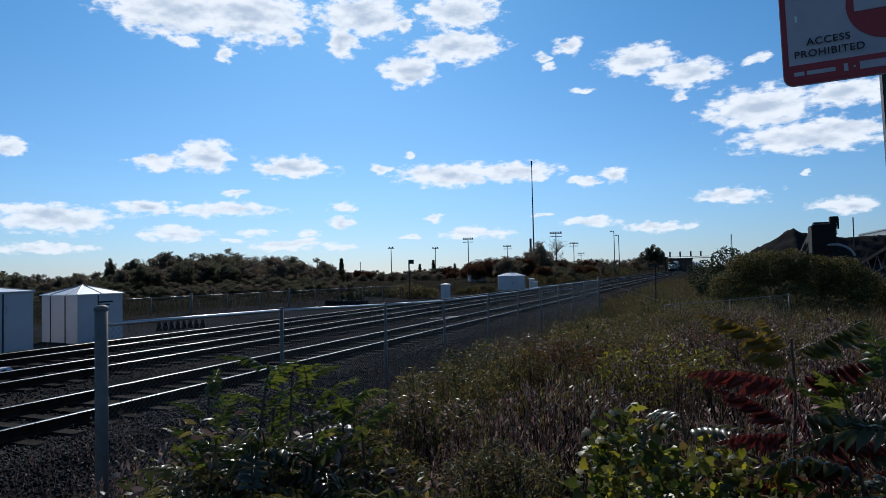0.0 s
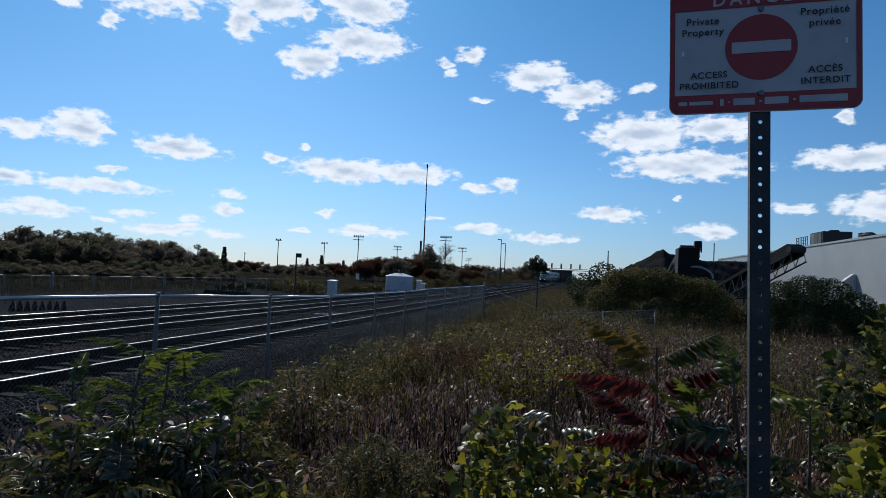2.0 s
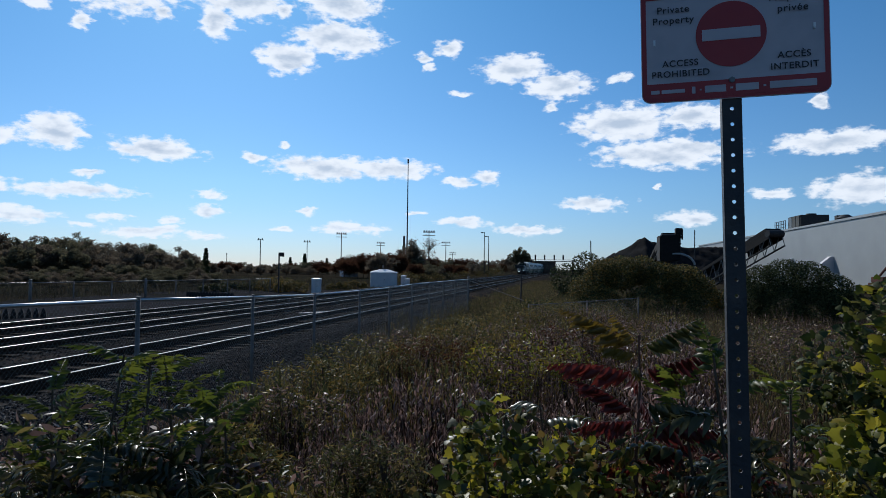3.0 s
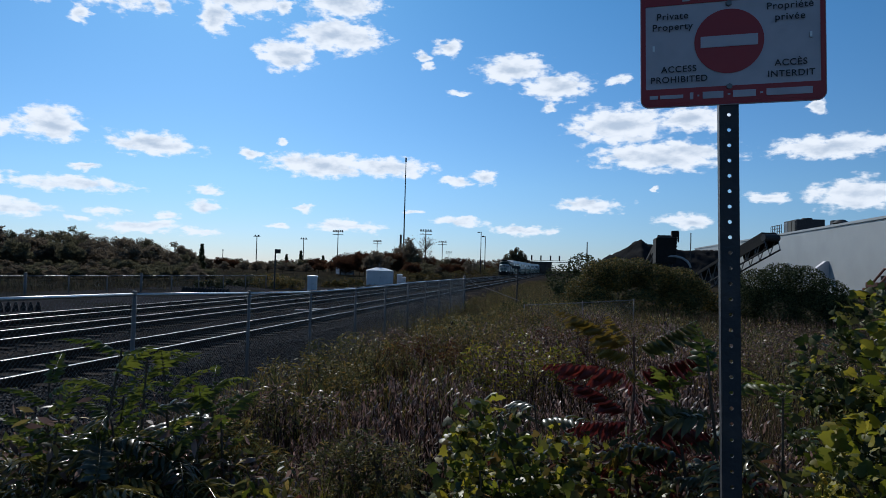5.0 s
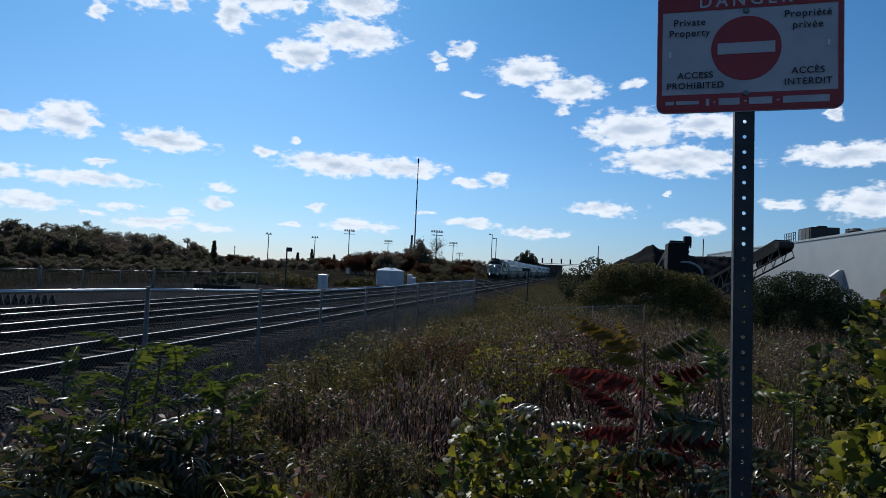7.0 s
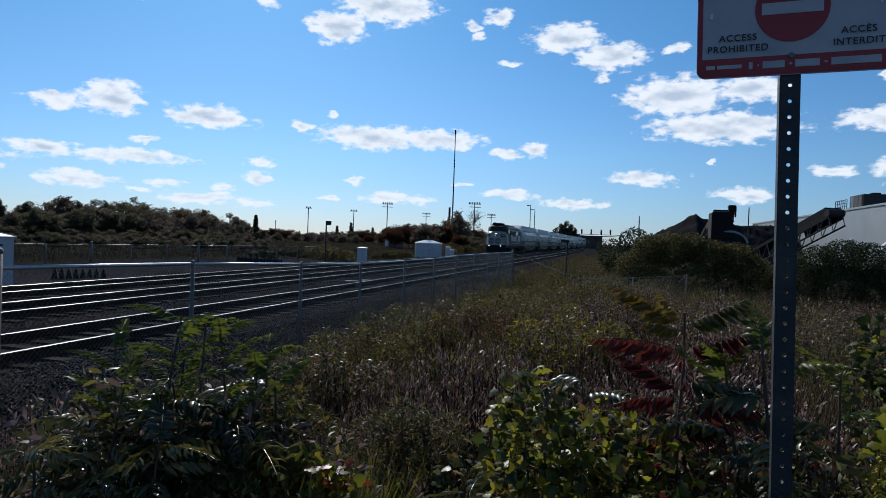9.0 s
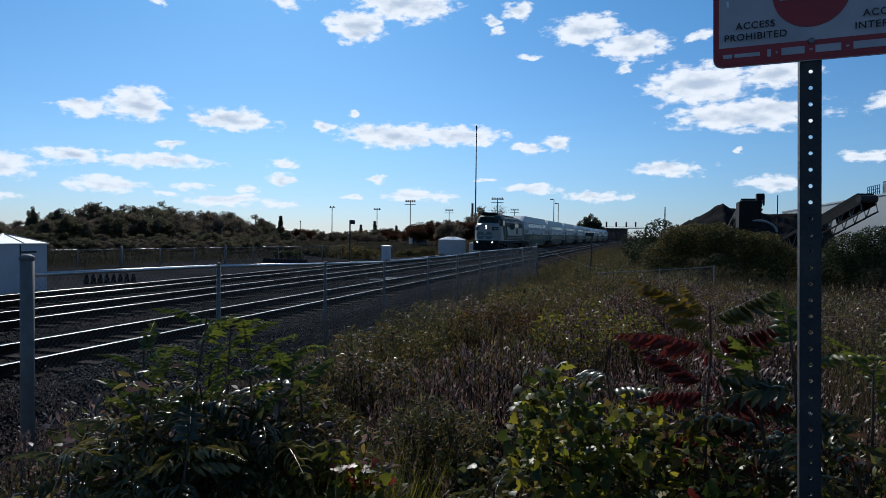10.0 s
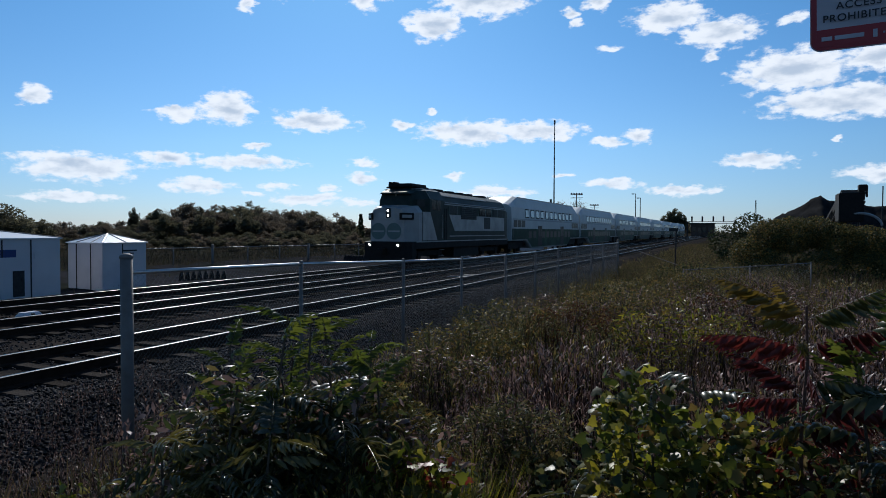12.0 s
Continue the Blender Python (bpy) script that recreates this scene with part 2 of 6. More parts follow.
DARK = material("dark_painted_steel", [(0.018, 0.018, 0.02), (0.04, 0.04, 0.042)], 0.6, scale=6, bump=0.1, spec=0.25)
BLACK = material("sooty_black", [(0.008, 0.008, 0.009), (0.018, 0.017, 0.016)], 0.75, scale=5, bump=0.2, spec=0.2)
POSTM = material("painted_post", [(0.015, 0.018, 0.024), (0.024, 0.027, 0.035)], 0.55, 0.1, scale=14, bump=0.15, stain=(0.05, 0.045, 0.045), stain_scale=9)
SIGN_WHITE = material("sign_white", [(0.46, 0.42, 0.45), (0.53, 0.48, 0.51)], 0.5, scale=6, bump=0.02, stain=(0.38, 0.35, 0.38), stain_scale=7)
SIGN_RED = material("sign_red", [(0.30, 0.014, 0.022), (0.36, 0.02, 0.026)], 0.45, scale=6, bump=0.02)
SIGN_INK = material("sign_ink", [(0.02, 0.02, 0.025)], 0.6, bump=0)
LOCO_GREEN = material("dark_green_paint", [(0.008, 0.017, 0.014), (0.013, 0.026, 0.020)], 0.55, scale=1.5, bump=0.04, stain=(0.028, 0.04, 0.035), stain_scale=1.2, spec=0.2)
EMBLEM = material("faded_green_emblem", [(0.09, 0.13, 0.12), (0.11, 0.16, 0.145)], 0.6, scale=3, bump=0.02)
LOCO_WHITE = material("dusty_white_paint", [(0.27, 0.265, 0.26), (0.36, 0.355, 0.345)], 0.42, scale=1.2, bump=0.04, stain=(0.20, 0.20, 0.195), stain_scale=1.1)
COACH_WHITE = material("coach_white_paint", [(0.44, 0.46, 0.46), (0.53, 0.55, 0.545)], 0.5, scale=0.8, bump=0.03, stain=(0.46, 0.48, 0.47), stain_scale=0.7, spec=0.25)
COACH_GREEN = material("coach_green_paint", [(0.010, 0.034, 0.024), (0.014, 0.046, 0.030)], 0.6, scale=1.0, bump=0.03, stain=(0.04, 0.10, 0.065), stain_scale=0.8, spec=0.12)
# pale base colour stands in for bright sky mirrored in the panes
PALE_GLASS = material("window_painted_sky", [(0.36, 0.40, 0.42), (0.50, 0.54, 0.56)], 0.12, scale=0.6, bump=0, vary=0.5)
TINT_GLASS = material("tinted_glass", [(0.012, 0.014, 0.016), (0.02, 0.022, 0.024)], 0.12, scale=2, bump=0, spec=0.5)
GRILLE = material("grille", [(0.015, 0.02, 0.018), (0.03, 0.035, 0.032)], 0.7, scale=4, bump=0.3, stretch=(1, 30, 1))
DIM_GLASS = material("dim_glass", [(0.012, 0.014, 0.016), (0.02, 0.022, 0.024)], 0.35, scale=2, bump=0, spec=0.15)
LAMP = glow("lit_headlamp", (1.0, 0.95, 0.82), 14.0)
COALM = material("dark_aggregate", [(0.010, 0.010, 0.0105), (0.022, 0.022, 0.023)], 1.0, scale=0.8, bump=0.9, bump_scale=5, spec=0.05)
RUSTY = material("rust_red_paint", [(0.10, 0.025, 0.014), (0.20, 0.055, 0.025)], 0.7, scale=3, bump=0.2, stain=(0.06, 0.03, 0.02), stain_scale=1.5)
BRICK = material("brown_brick", [(0.06, 0.039, 0.03), (0.09, 0.06, 0.045)], 0.85, scale=2, bump=0.2)
BARK = material("bark", [(0.0525, 0.042, 0.033), (0.12, 0.0975, 0.075)], 0.95, scale=8, bump=0.6, stretch=(3, 3, 0.6), spec=0.1)
STEM_RED = material("reddish_stem", [(0.06, 0.025, 0.018), (0.11, 0.05, 0.03)], 0.75, scale=9)
TWIG = material("dry_stalk", [(0.029, 0.0172, 0.014), (0.0724, 0.044, 0.0336)], 0.75, scale=5, bump=0, vary=0.7, per="island", spec=0.1)
SEED = material("dry_seed_head", [(0.0469, 0.0271, 0.0228), (0.1279, 0.0777, 0.0628), (0.2772, 0.1809, 0.1523)], 0.42, scale=5, bump=0, vary=0.8, per="island", leaf=0.45, spec=0.55)
SUMAC = material("sumac_green_leaf", [(0.03, 0.0325, 0.01125), (0.065, 0.065, 0.0175), (0.15, 0.1187, 0.03)], 0.29, scale=3, bump=0.1, vary=0.75, leaf=0.36, spec=0.55)
SUMAC_RED = material("sumac_red_leaf", [(0.052, 0.010, 0.010), (0.10, 0.017, 0.015), (0.18, 0.030, 0.020)], 0.40, scale=3, bump=0.1, vary=0.75, leaf=0.4, spec=0.35)
SUMAC_TIP = material("sumac_young_leaf", [(0.0434, 0.0605, 0.0098), (0.0744, 0.0935, 0.014), (0.1054, 0.1155, 0.0175)], 0.4, scale=3, bump=0.1, vary=0.7, leaf=0.55, spec=0.3)
SUMAC_YEL = material("sumac_yellow_leaf", [(0.121, 0.077, 0.011), (0.187, 0.121, 0.0165)], 0.45, scale=3, bump=0.1, vary=0.6, leaf=0.4)
GRAPE = material("vine_leaf", [(0.02645, 0.04025, 0.008855), (0.09257, 0.1058, 0.01518), (0.2909, 0.2433, 0.02783)], 0.42, scale=2, bump=0.12, vary=0.8, per="island", leaf=0.6, spec=0.3)
# darker copy of the vine leaf, with shade put into its colours
GRAPE_D = material("vine_leaf_painted_shade", [(0.0288, 0.0416, 0.0128), (0.064, 0.0736, 0.0192), (0.136, 0.128, 0.032)], 0.4, scale=2, bump=0.12, vary=0.8, per="island", leaf=0.45, spec=0.3)
GRAPE_Y = material("yellowing_vine_leaf", [(0.072, 0.088, 0.0096), (0.224, 0.216, 0.0176), (0.336, 0.264, 0.024)], 0.42, scale=2, bump=0.12, vary=0.8, per="island", leaf=0.5, spec=0.3)
WEED = material("weed_leaf", [(0.042, 0.04788, 0.02), (0.1033, 0.1049, 0.03425), (0.2901, 0.2053, 0.06263)], 0.55, scale=3, bump=0, vary=0.8, per="island", leaf=0.35, spec=0.18)
GRASS_DRY = material("dry_grass", [(0.0447, 0.0303, 0.0188), (0.0878, 0.0606, 0.0362), (0.1595, 0.1102, 0.0667)], 0.7, scale=3, bump=0, vary=0.8, per="island", leaf=0.35, spec=0.1)
GRASS_GRN = material("rank_grass", [(0.03525, 0.0405, 0.01638), (0.08563, 0.07725, 0.03025), (0.1638, 0.1215, 0.05575)], 0.7, scale=3, bump=0, vary=0.8, per="island", leaf=0.35, spec=0.1)
GOLD = material("goldenrod_bloom", [(0.40, 0.27, 0.02), (0.55, 0.40, 0.04)], 0.7, scale=3, bump=0, leaf=0.3)
BUSH = material("bush_leaf", [(0.026, 0.034, 0.017), (0.055, 0.068, 0.030), (0.115, 0.118, 0.048)], 0.6, scale=1.5, bump=0, vary=0.8, per="island", leaf=0.13, spec=0.04)
BUSH_Y = material("bush_leaf_turning", [(0.0429, 0.0433, 0.013), (0.1216, 0.0936, 0.026), (0.2431, 0.1463, 0.039)], 0.65, scale=1.5, bump=0, vary=0.8, per="island", leaf=0.35, spec=0.12)
TREE_G = material("far_leaf_olive", [(0.065, 0.064, 0.048), (0.115, 0.11, 0.072), (0.19, 0.165, 0.09)], 0.8, scale=0.4, bump=0, vary=0.7, per="island", leaf=0.55, spec=0)
TREE_B = material("far_leaf_brown", [(0.085, 0.074, 0.060), (0.155, 0.128, 0.097), (0.235, 0.18, 0.12)], 0.8, scale=0.4, bump=0, vary=0.7, per="island", leaf=0.55, spec=0)
TREE_R = material("far_leaf_rust", [(0.0561, 0.0265, 0.0184), (0.0918, 0.0408, 0.0245), (0.102, 0.0632, 0.0326)], 0.8, scale=0.4, bump=0, vary=0.7, per="island", leaf=0.45, spec=0)


# ---- mesh helpers ----
def finish(bm, name, mat, smooth=False, bevel=0.0):
    if bevel:
        bmesh.ops.bevel(bm, geom=[e for e in bm.edges if e.is_manifold and e.calc_face_angle(0) > 0.6], offset=bevel, segments=2, affect="EDGES", clamp_overlap=True)
    bmesh.ops.recalc_face_normals(bm, faces=bm.faces)
    me = bpy.data.meshes.new(name)
    bm.to_mesh(me)
    bm.free()
    for m in mat if isinstance(mat, (list, tuple)) else [mat]:
        me.materials.append(m)
    if smooth:
        me.shade_smooth()
    return me


def part(name, bm, mat, parent, label="", bevel=0.0, smooth=False, at=None):
    """One mesh object under a thing or a part. bm may be a bmesh or a ready mesh."""
    ob = new(name, bm if isinstance(bm, bpy.types.Mesh) else finish(bm, name, mat, smooth, bevel))
    ob.parent = parent
    if at is not None:
        ob.matrix_basis = at
    return tagged(ob, label=label)


def thing(name, m, label, category, group="", kind=""):
    ob = new(name)
    ob.empty_display_size = 0.1
    ob.matrix_basis = m
    return tagged(ob, label, category, group, kind)


def box(bm, lo, hi, m=None):
    c = [(a + b) / 2 for a, b in zip(lo, hi)]
    s = [abs(b - a) for a, b in zip(lo, hi)]
    mat = Matrix.Translation(c) @ Matrix.Diagonal((*s, 1))
    bmesh.ops.create_cube(bm, size=1, matrix=(m @ mat) if m else mat)
    return bm


def boxes(*pairs):
    bm = bmesh.new()
    for lo, hi in pairs:
        box(bm, lo, hi)
    return bm


def rod(bm, a, b, r0, r1=None, n=8):
    """A round bar from a to b."""
    a, b = Vector(a), Vector(b)
    d = b - a
    m = Matrix.Translation((a + b) / 2) @ d.to_track_quat("Z", "Y").to_matrix().to_4x4()
    bmesh.ops.create_cone(bm, cap_ends=True, segments=n, radius1=r0, radius2=r0 if r1 is None else r1, depth=d.length, matrix=m)
    return bm


def rods(*bars, n=8):
    bm = bmesh.new()
    for a, b, r in bars:
        rod(bm, a, b, r, n=n)
    return bm


def prism(outline, axis, lo, hi):
    """A solid from an outline: axis 'x' takes (y, z) points, 'y' takes (x, z), 'z' takes (x, y)."""
    bm = bmesh.new()
    place = {"x": lambda p, v: (v, p[0], p[1]), "y": lambda p, v: (p[0], v, p[1]), "z": lambda p, v: (p[0], p[1], v)}[axis]
    ends = [[bm.verts.new(place(p, v)) for p in outline] for v in (lo, hi)]
    for ring in ends:
        bm.faces.new(ring)
    for i in range(len(outline)):
        j = (i + 1) % len(outline)
        bm.faces.new((ends[0][i], ends[0][j], ends[1][j], ends[1][i]))
    return bm


def loft(sections, caps=True):
    """A skin through rings of as many points each."""
    bm = bmesh.new()
    rings = [[bm.verts.new(p) for p in ring] for ring in sections]
    for a, b in zip(rings, rings[1:]):
        for i in range(len(a)):
            j = (i + 1) % len(a)
            bm.faces.new((a[i], a[j], b[j], b[i]))
    if caps:
        bm.faces.new(rings[0])
        bm.faces.new(rings[-1])
    return bm


def soup(name, verts, faces, mats, index=None, smooth=False):
    """A mesh from arrays of vertices and triangles (or quads of one kind)."""
    verts, faces = np.asarray(verts, np.float32), np.asarray(faces, np.int32)
    k = faces.shape[1]
    me = bpy.data.meshes.new(name)
    me.vertices.add(len(verts))
    me.vertices.foreach_set("co", verts.ravel())
    me.loops.add(faces.size)
    me.loops.foreach_set("vertex_index", faces.ravel())
    me.polygons.add(len(faces))
    me.polygons.foreach_set("loop_start", np.arange(0, faces.size, k, dtype=np.int32))
    me.polygons.foreach_set("loop_total", np.full(len(faces), k, np.int32))
    for m in mats:
        me.materials.append(m)
    if index is not None:
        me.polygons.foreach_set("material_index", np.asarray(index, np.int32))
    me.update(calc_edges=True)
    me.validate()
    return me


def turns(rng, n, tilt=0.4, yaw=None):
    """Turn matrices: any heading, leaning by up to tilt."""
    a = rng.uniform(0, 2 * np.pi, n) if yaw is None else yaw
    b, c = rng.normal(0, tilt, n), rng.normal(0, tilt, n)
    ca, sa, cb, sb, cc, sc = np.cos(a), np.sin(a), np.cos(b), np.sin(b), np.cos(c), np.sin(c)
    o, l = np.zeros(n), np.ones(n)
    rz = np.stack([ca, -sa, o, sa, ca, o, o, o, l], -1).reshape(-1, 3, 3)
    rx = np.stack([l, o, o, o, cb, -sb, o, sb, cb], -1).reshape(-1, 3, 3)
    ry = np.stack([cc, o, sc, o, l, o, -sc, o, cc], -1).reshape(-1, 3, 3)
    return rz @ rx @ ry


def strew(template, places, turn, size):
    """Copies of a template (verts, tris) at places, joined: verts, tris."""
    tv, tf = np.asarray(template[0], float), np.asarray(template[1], int)
    size = np.asarray(size, float)
    if size.ndim == 1:
        size = size[:, None]
    v = np.einsum("nij,nkj->nki", turn, tv[None] * size[:, None, :]) + np.asarray(places)[:, None, :]
    f = tf[None] + (np.arange(len(places)) * len(tv))[:, None, None]
    return v.reshape(-1, 3), f.reshape(-1, 3)


def joined(*groups):
    vs, fs, ix, n = [], [], [], 0
    for k, (v, f) in enumerate(groups):
        vs.append(v)
        fs.append(f + n)
        ix.append(np.full(len(f), k))
        n += len(v)
    return np.concatenate(vs), np.concatenate(fs), np.concatenate(ix)


# leaf and stalk templates: x along the leaf, z its normal
LEAF = ([(0, 0, 0), (0.35, 0.28, 0.05), (0.35, -0.28, 0.05), (0.72, 0.2, 0.02), (0.72, -0.2, 0.02), (1, 0, -0.1)],
        [(0, 2, 1), (1, 2, 4), (1, 4, 3), (3, 4, 5)])
BLADE = ([(0, -0.012, 0), (0, 0.012, 0), (0.05, -0.009, 0.5), (0.05, 0.009, 0.5), (0.22, 0, 1.0)], [(0, 1, 3), (0, 3, 2), (2, 3, 4)])
VINE_LEAF = ([(0, 0, 0), (-0.12, 0.34, 0.03), (0.18, 0.5, -0.04), (0.42, 0.36, 0.02), (0.62, 0.34, -0.06), (0.7, 0.16, 0), (1, 0, -0.1),
              (0.7, -0.16, 0), (0.62, -0.34, -0.06), (0.42, -0.36, 0.02), (0.18, -0.5, -0.04), (-0.12, -0.34, 0.03), (0.4, 0, 0.06)],
             [(0, 12, 1), (1, 12, 2), (2, 12, 3), (3, 12, 4), (4, 12, 5), (5, 12, 6), (6, 12, 7), (7, 12, 8), (8, 12, 9), (9, 12, 10), (10, 12, 11), (11, 12, 0)])
LEAFLET = ([(0, 0, 0), (0.22, 0.24, 0.02), (0.25, 0, 0.07), (0.22, -0.24, 0.02), (0.6, 0.24, -0.06), (0.6, 0, 0.0), (0.6, -0.24, -0.06), (1, 0, -0.34)],
           [(0, 2, 1), (0, 3, 2), (1, 2, 5), (1, 5, 4), (2, 3, 6), (2, 6, 5), (4, 5, 7), (5, 6, 7)])
ROCK = ([(1, 0, 0.1), (0.2, 0.9, -0.1), (-0.9, 0.4, 0.1), (-0.6, -0.8, 0), (0.5, -0.8, -0.1), (0.1, 0.1, 0.75), (0, 0, -0.7)],
        [(0, 1, 5), (1, 2, 5), (2, 3, 5), (3, 4, 5), (4, 0, 5), (1, 0, 6), (2, 1, 6), (3, 2, 6), (4, 3, 6), (0, 4, 6)])


# ---- the lie of the land ----
def bend_of(y):
    """How far the line bends to +x, a long way off."""
    return 8.6e-5 * np.maximum(0.0, np.asarray(y, float) - 150.0) ** 2


def ground_z(x, y):
    x, y = np.asarray(x, float) - bend_of(y), np.asarray(y, float)
    bed = np.interp(x, [-400, -30, -21.5, -20.2, -7.4, -6.3, -5.3, -3.0, 0.0, 4.0, 12, 400], [0, -0.4, -0.5, -0.235, -0.235, -0.62, -0.55, -0.3, 0.12, -0.05, -0.25, 0])
    side = np.interp(x, [-6, -3.5], [0, 1])
    bed = bed - side * 0.32 * np.clip((y - 4) / 14, 0, 1) * np.interp(x, [0, 60, 200], [1, 1, 0])
    lump = 0.06 * np.sin(x * 1.7 + 0.6 * y) * np.sin(y * 1.3 - 0.4 * x) + 0.03 * np.sin(3.1 * x) * np.cos(2.7 * y)
    return bed + lump * np.where((x > -5.8) | (x < -22), 1.0, 0.0)


def grid_sheet(name, xs, ys, lift, mats, follow=True):
    X, Y = np.meshgrid(xs, ys)
    X = X + (bend_of(Y) if follow else 0)
    Z = ground_z(X, Y) + lift
    n, m = len(xs), len(ys)
    i = (np.arange(m - 1)[:, None] * n + np.arange(n - 1)[None]).ravel()
    return soup(name, np.stack([X, Y, Z], -1).reshape(-1, 3), np.stack([i, i + 1, i + n + 1, i + n], -1), mats, smooth=True)


def build_ground():
    xs = np.unique(np.concatenate([np.linspace(-30, 14, 177), [-3000, -1200, -500, -300, -150, -80, -50, -38], np.array([18, 25, 38, 60, 100, 180, 300, 500, 1200, 3000])]))
    ys = np.unique(np.concatenate([[-3000, -1000, -300, -100, -40, -20], np.linspace(-10, 40, 140), np.linspace(42, 130, 45), [140, 150, 165, 180, 200, 230, 260, 300, 350, 420, 600, 1200, 3000]]))
    far = xs.copy()
    tagged(new("ground", grid_sheet("ground", far, np.clip(ys, -3000, 3000), 0.0, [SOIL], follow=False)), "weedy brown soil under the thicket beside the railway", "ground", kind="structure")
    ys = np.concatenate([np.linspace(-12, 60, 160), np.linspace(62, 430, 120)])
    bed = new("track_bed", grid_sheet("track_bed", np.linspace(-20.9, -5.9, 60), ys, 0.03, [BALLAST]))
    tagged(bed, "dark grey crushed-stone bed under three railway tracks", "track bed", kind="structure")
    yard = new("yard", grid_sheet("yard", np.linspace(-33, -20.9, 40), np.linspace(-6, 62, 120), 0.07, [YARD]))
    tagged(yard, "grey gravel yard beyond the tracks", "yard", kind="structure")
    rng = np.random.default_rng(3)
    n = 52000
    y = 2.5 + 34 * rng.random(n) ** 1.6
    x = np.where(rng.random(n) < 0.62, rng.uniform(-8.4, -5.9, n), rng.uniform(-17.0, -8.4, n))
    z = ground_z(x, y) + 0.04
    v, f = strew(ROCK, np.stack([x, y, z], -1), turns(rng, n, 1.0), rng.uniform(0.016, 0.034, n))
    tagged(new("ballast_stones", soup("ballast_stones", v, f, [STONE])), "loose crushed grey stones on the railway bed", "gravel", kind="stuff")


# ---- railway ----
TRACKS = (-9.5, -13.6, -17.25)
GAUGE = 1.505


def build_track(cx):
    track = thing("railway_track", pose(cx, 0, 0), "steel rails on dark wooden ties in grey ballast", "railway track", "tracks", "structure")
    prof = [(-0.07, -0.17), (0.07, -0.17), (0.065, -0.155), (0.012, -0.135), (0.012, -0.045), (0.034, -0.032), (0.036, -0.006), (0.024, 0.0),
            (-0.024, 0.0), (-0.036, -0.006), (-0.034, -0.032), (-0.012, -0.045), (-0.012, -0.135), (-0.065, -0.155)]
    ys = np.concatenate([np.linspace(-12, 140, 20), np.linspace(155, 430, 30)])
    for s in (-1, 1):
        bm = loft([[(s * GAUGE / 2 + x + float(bend_of(y)), y, z) for x, z in prof] for y in ys])
        for f in bm.faces:
            f.material_index = 1 if f.calc_center_median().z > -0.004 else 0
        part("rail", bm, [RAIL_SIDE, RAIL_TOP], track, "steel rail with a bright worn head")
    tie = finish(box(bmesh.new(), (-1.3, -0.115, -0.33), (1.3, 0.115, -0.165)), "tie", WOOD_TIE, bevel=0.012)
    rng = random.Random(int(-cx * 10))
    y = -4.0
    cube = bmesh.new()
    while y < 330:
        m = pose(float(bend_of(y)) + rng.uniform(-0.05, 0.05), y, rng.uniform(-0.012, 0.012), 0, 0, rng.uniform(-1.2, 1.2))
        if y < 55:
            part("tie", tie, None, track, at=m)
        else:
            box(cube, (-1.3, -0.115, -0.33), (1.3, 0.115, -0.165), m)
        y += 0.56 + rng.uniform(-0.02, 0.02)
    tagged(part("far_ties", cube, WOOD_TIE, track), kind="stuff")


def build_tracks():
    for cx in TRACKS:
        build_track(cx)


# ---- the sign ----
def words(body, x, z, size, mat, parent, align="CENTER", bold=0.0, gap=1.16):
    cu = bpy.data.curves.new("lettering", "FONT")
    cu.body, cu.size, cu.align_x, cu.extrude, cu.offset, cu.space_character = body, size, align, 0.0001, bold, gap
    cu.materials.append(mat)
    tmp = new("lettering", cu)
    dg = bpy.context.evaluated_depsgraph_get()
    me = bpy.data.meshes.new_from_object(tmp.evaluated_get(dg))
    bpy.data.objects.remove(tmp)
    return part("lettering", me, None, parent, at=pose(x, -0.0035, z, 90, 0, 0))


def rounded(w, h, r, n=6):
    pts = []
    for cx, cz, a0 in ((w / 2 - r, h / 2 - r, 0), (-w / 2 + r, h / 2 - r, 90), (-w / 2 + r, -h / 2 + r, 180), (w / 2 - r, -h / 2 + r, 270)):
        pts += [(cx + r * math.cos(radians(a0 + 90 * i / n)), cz + r * math.sin(radians(a0 + 90 * i / n))) for i in range(n + 1)]
    return pts


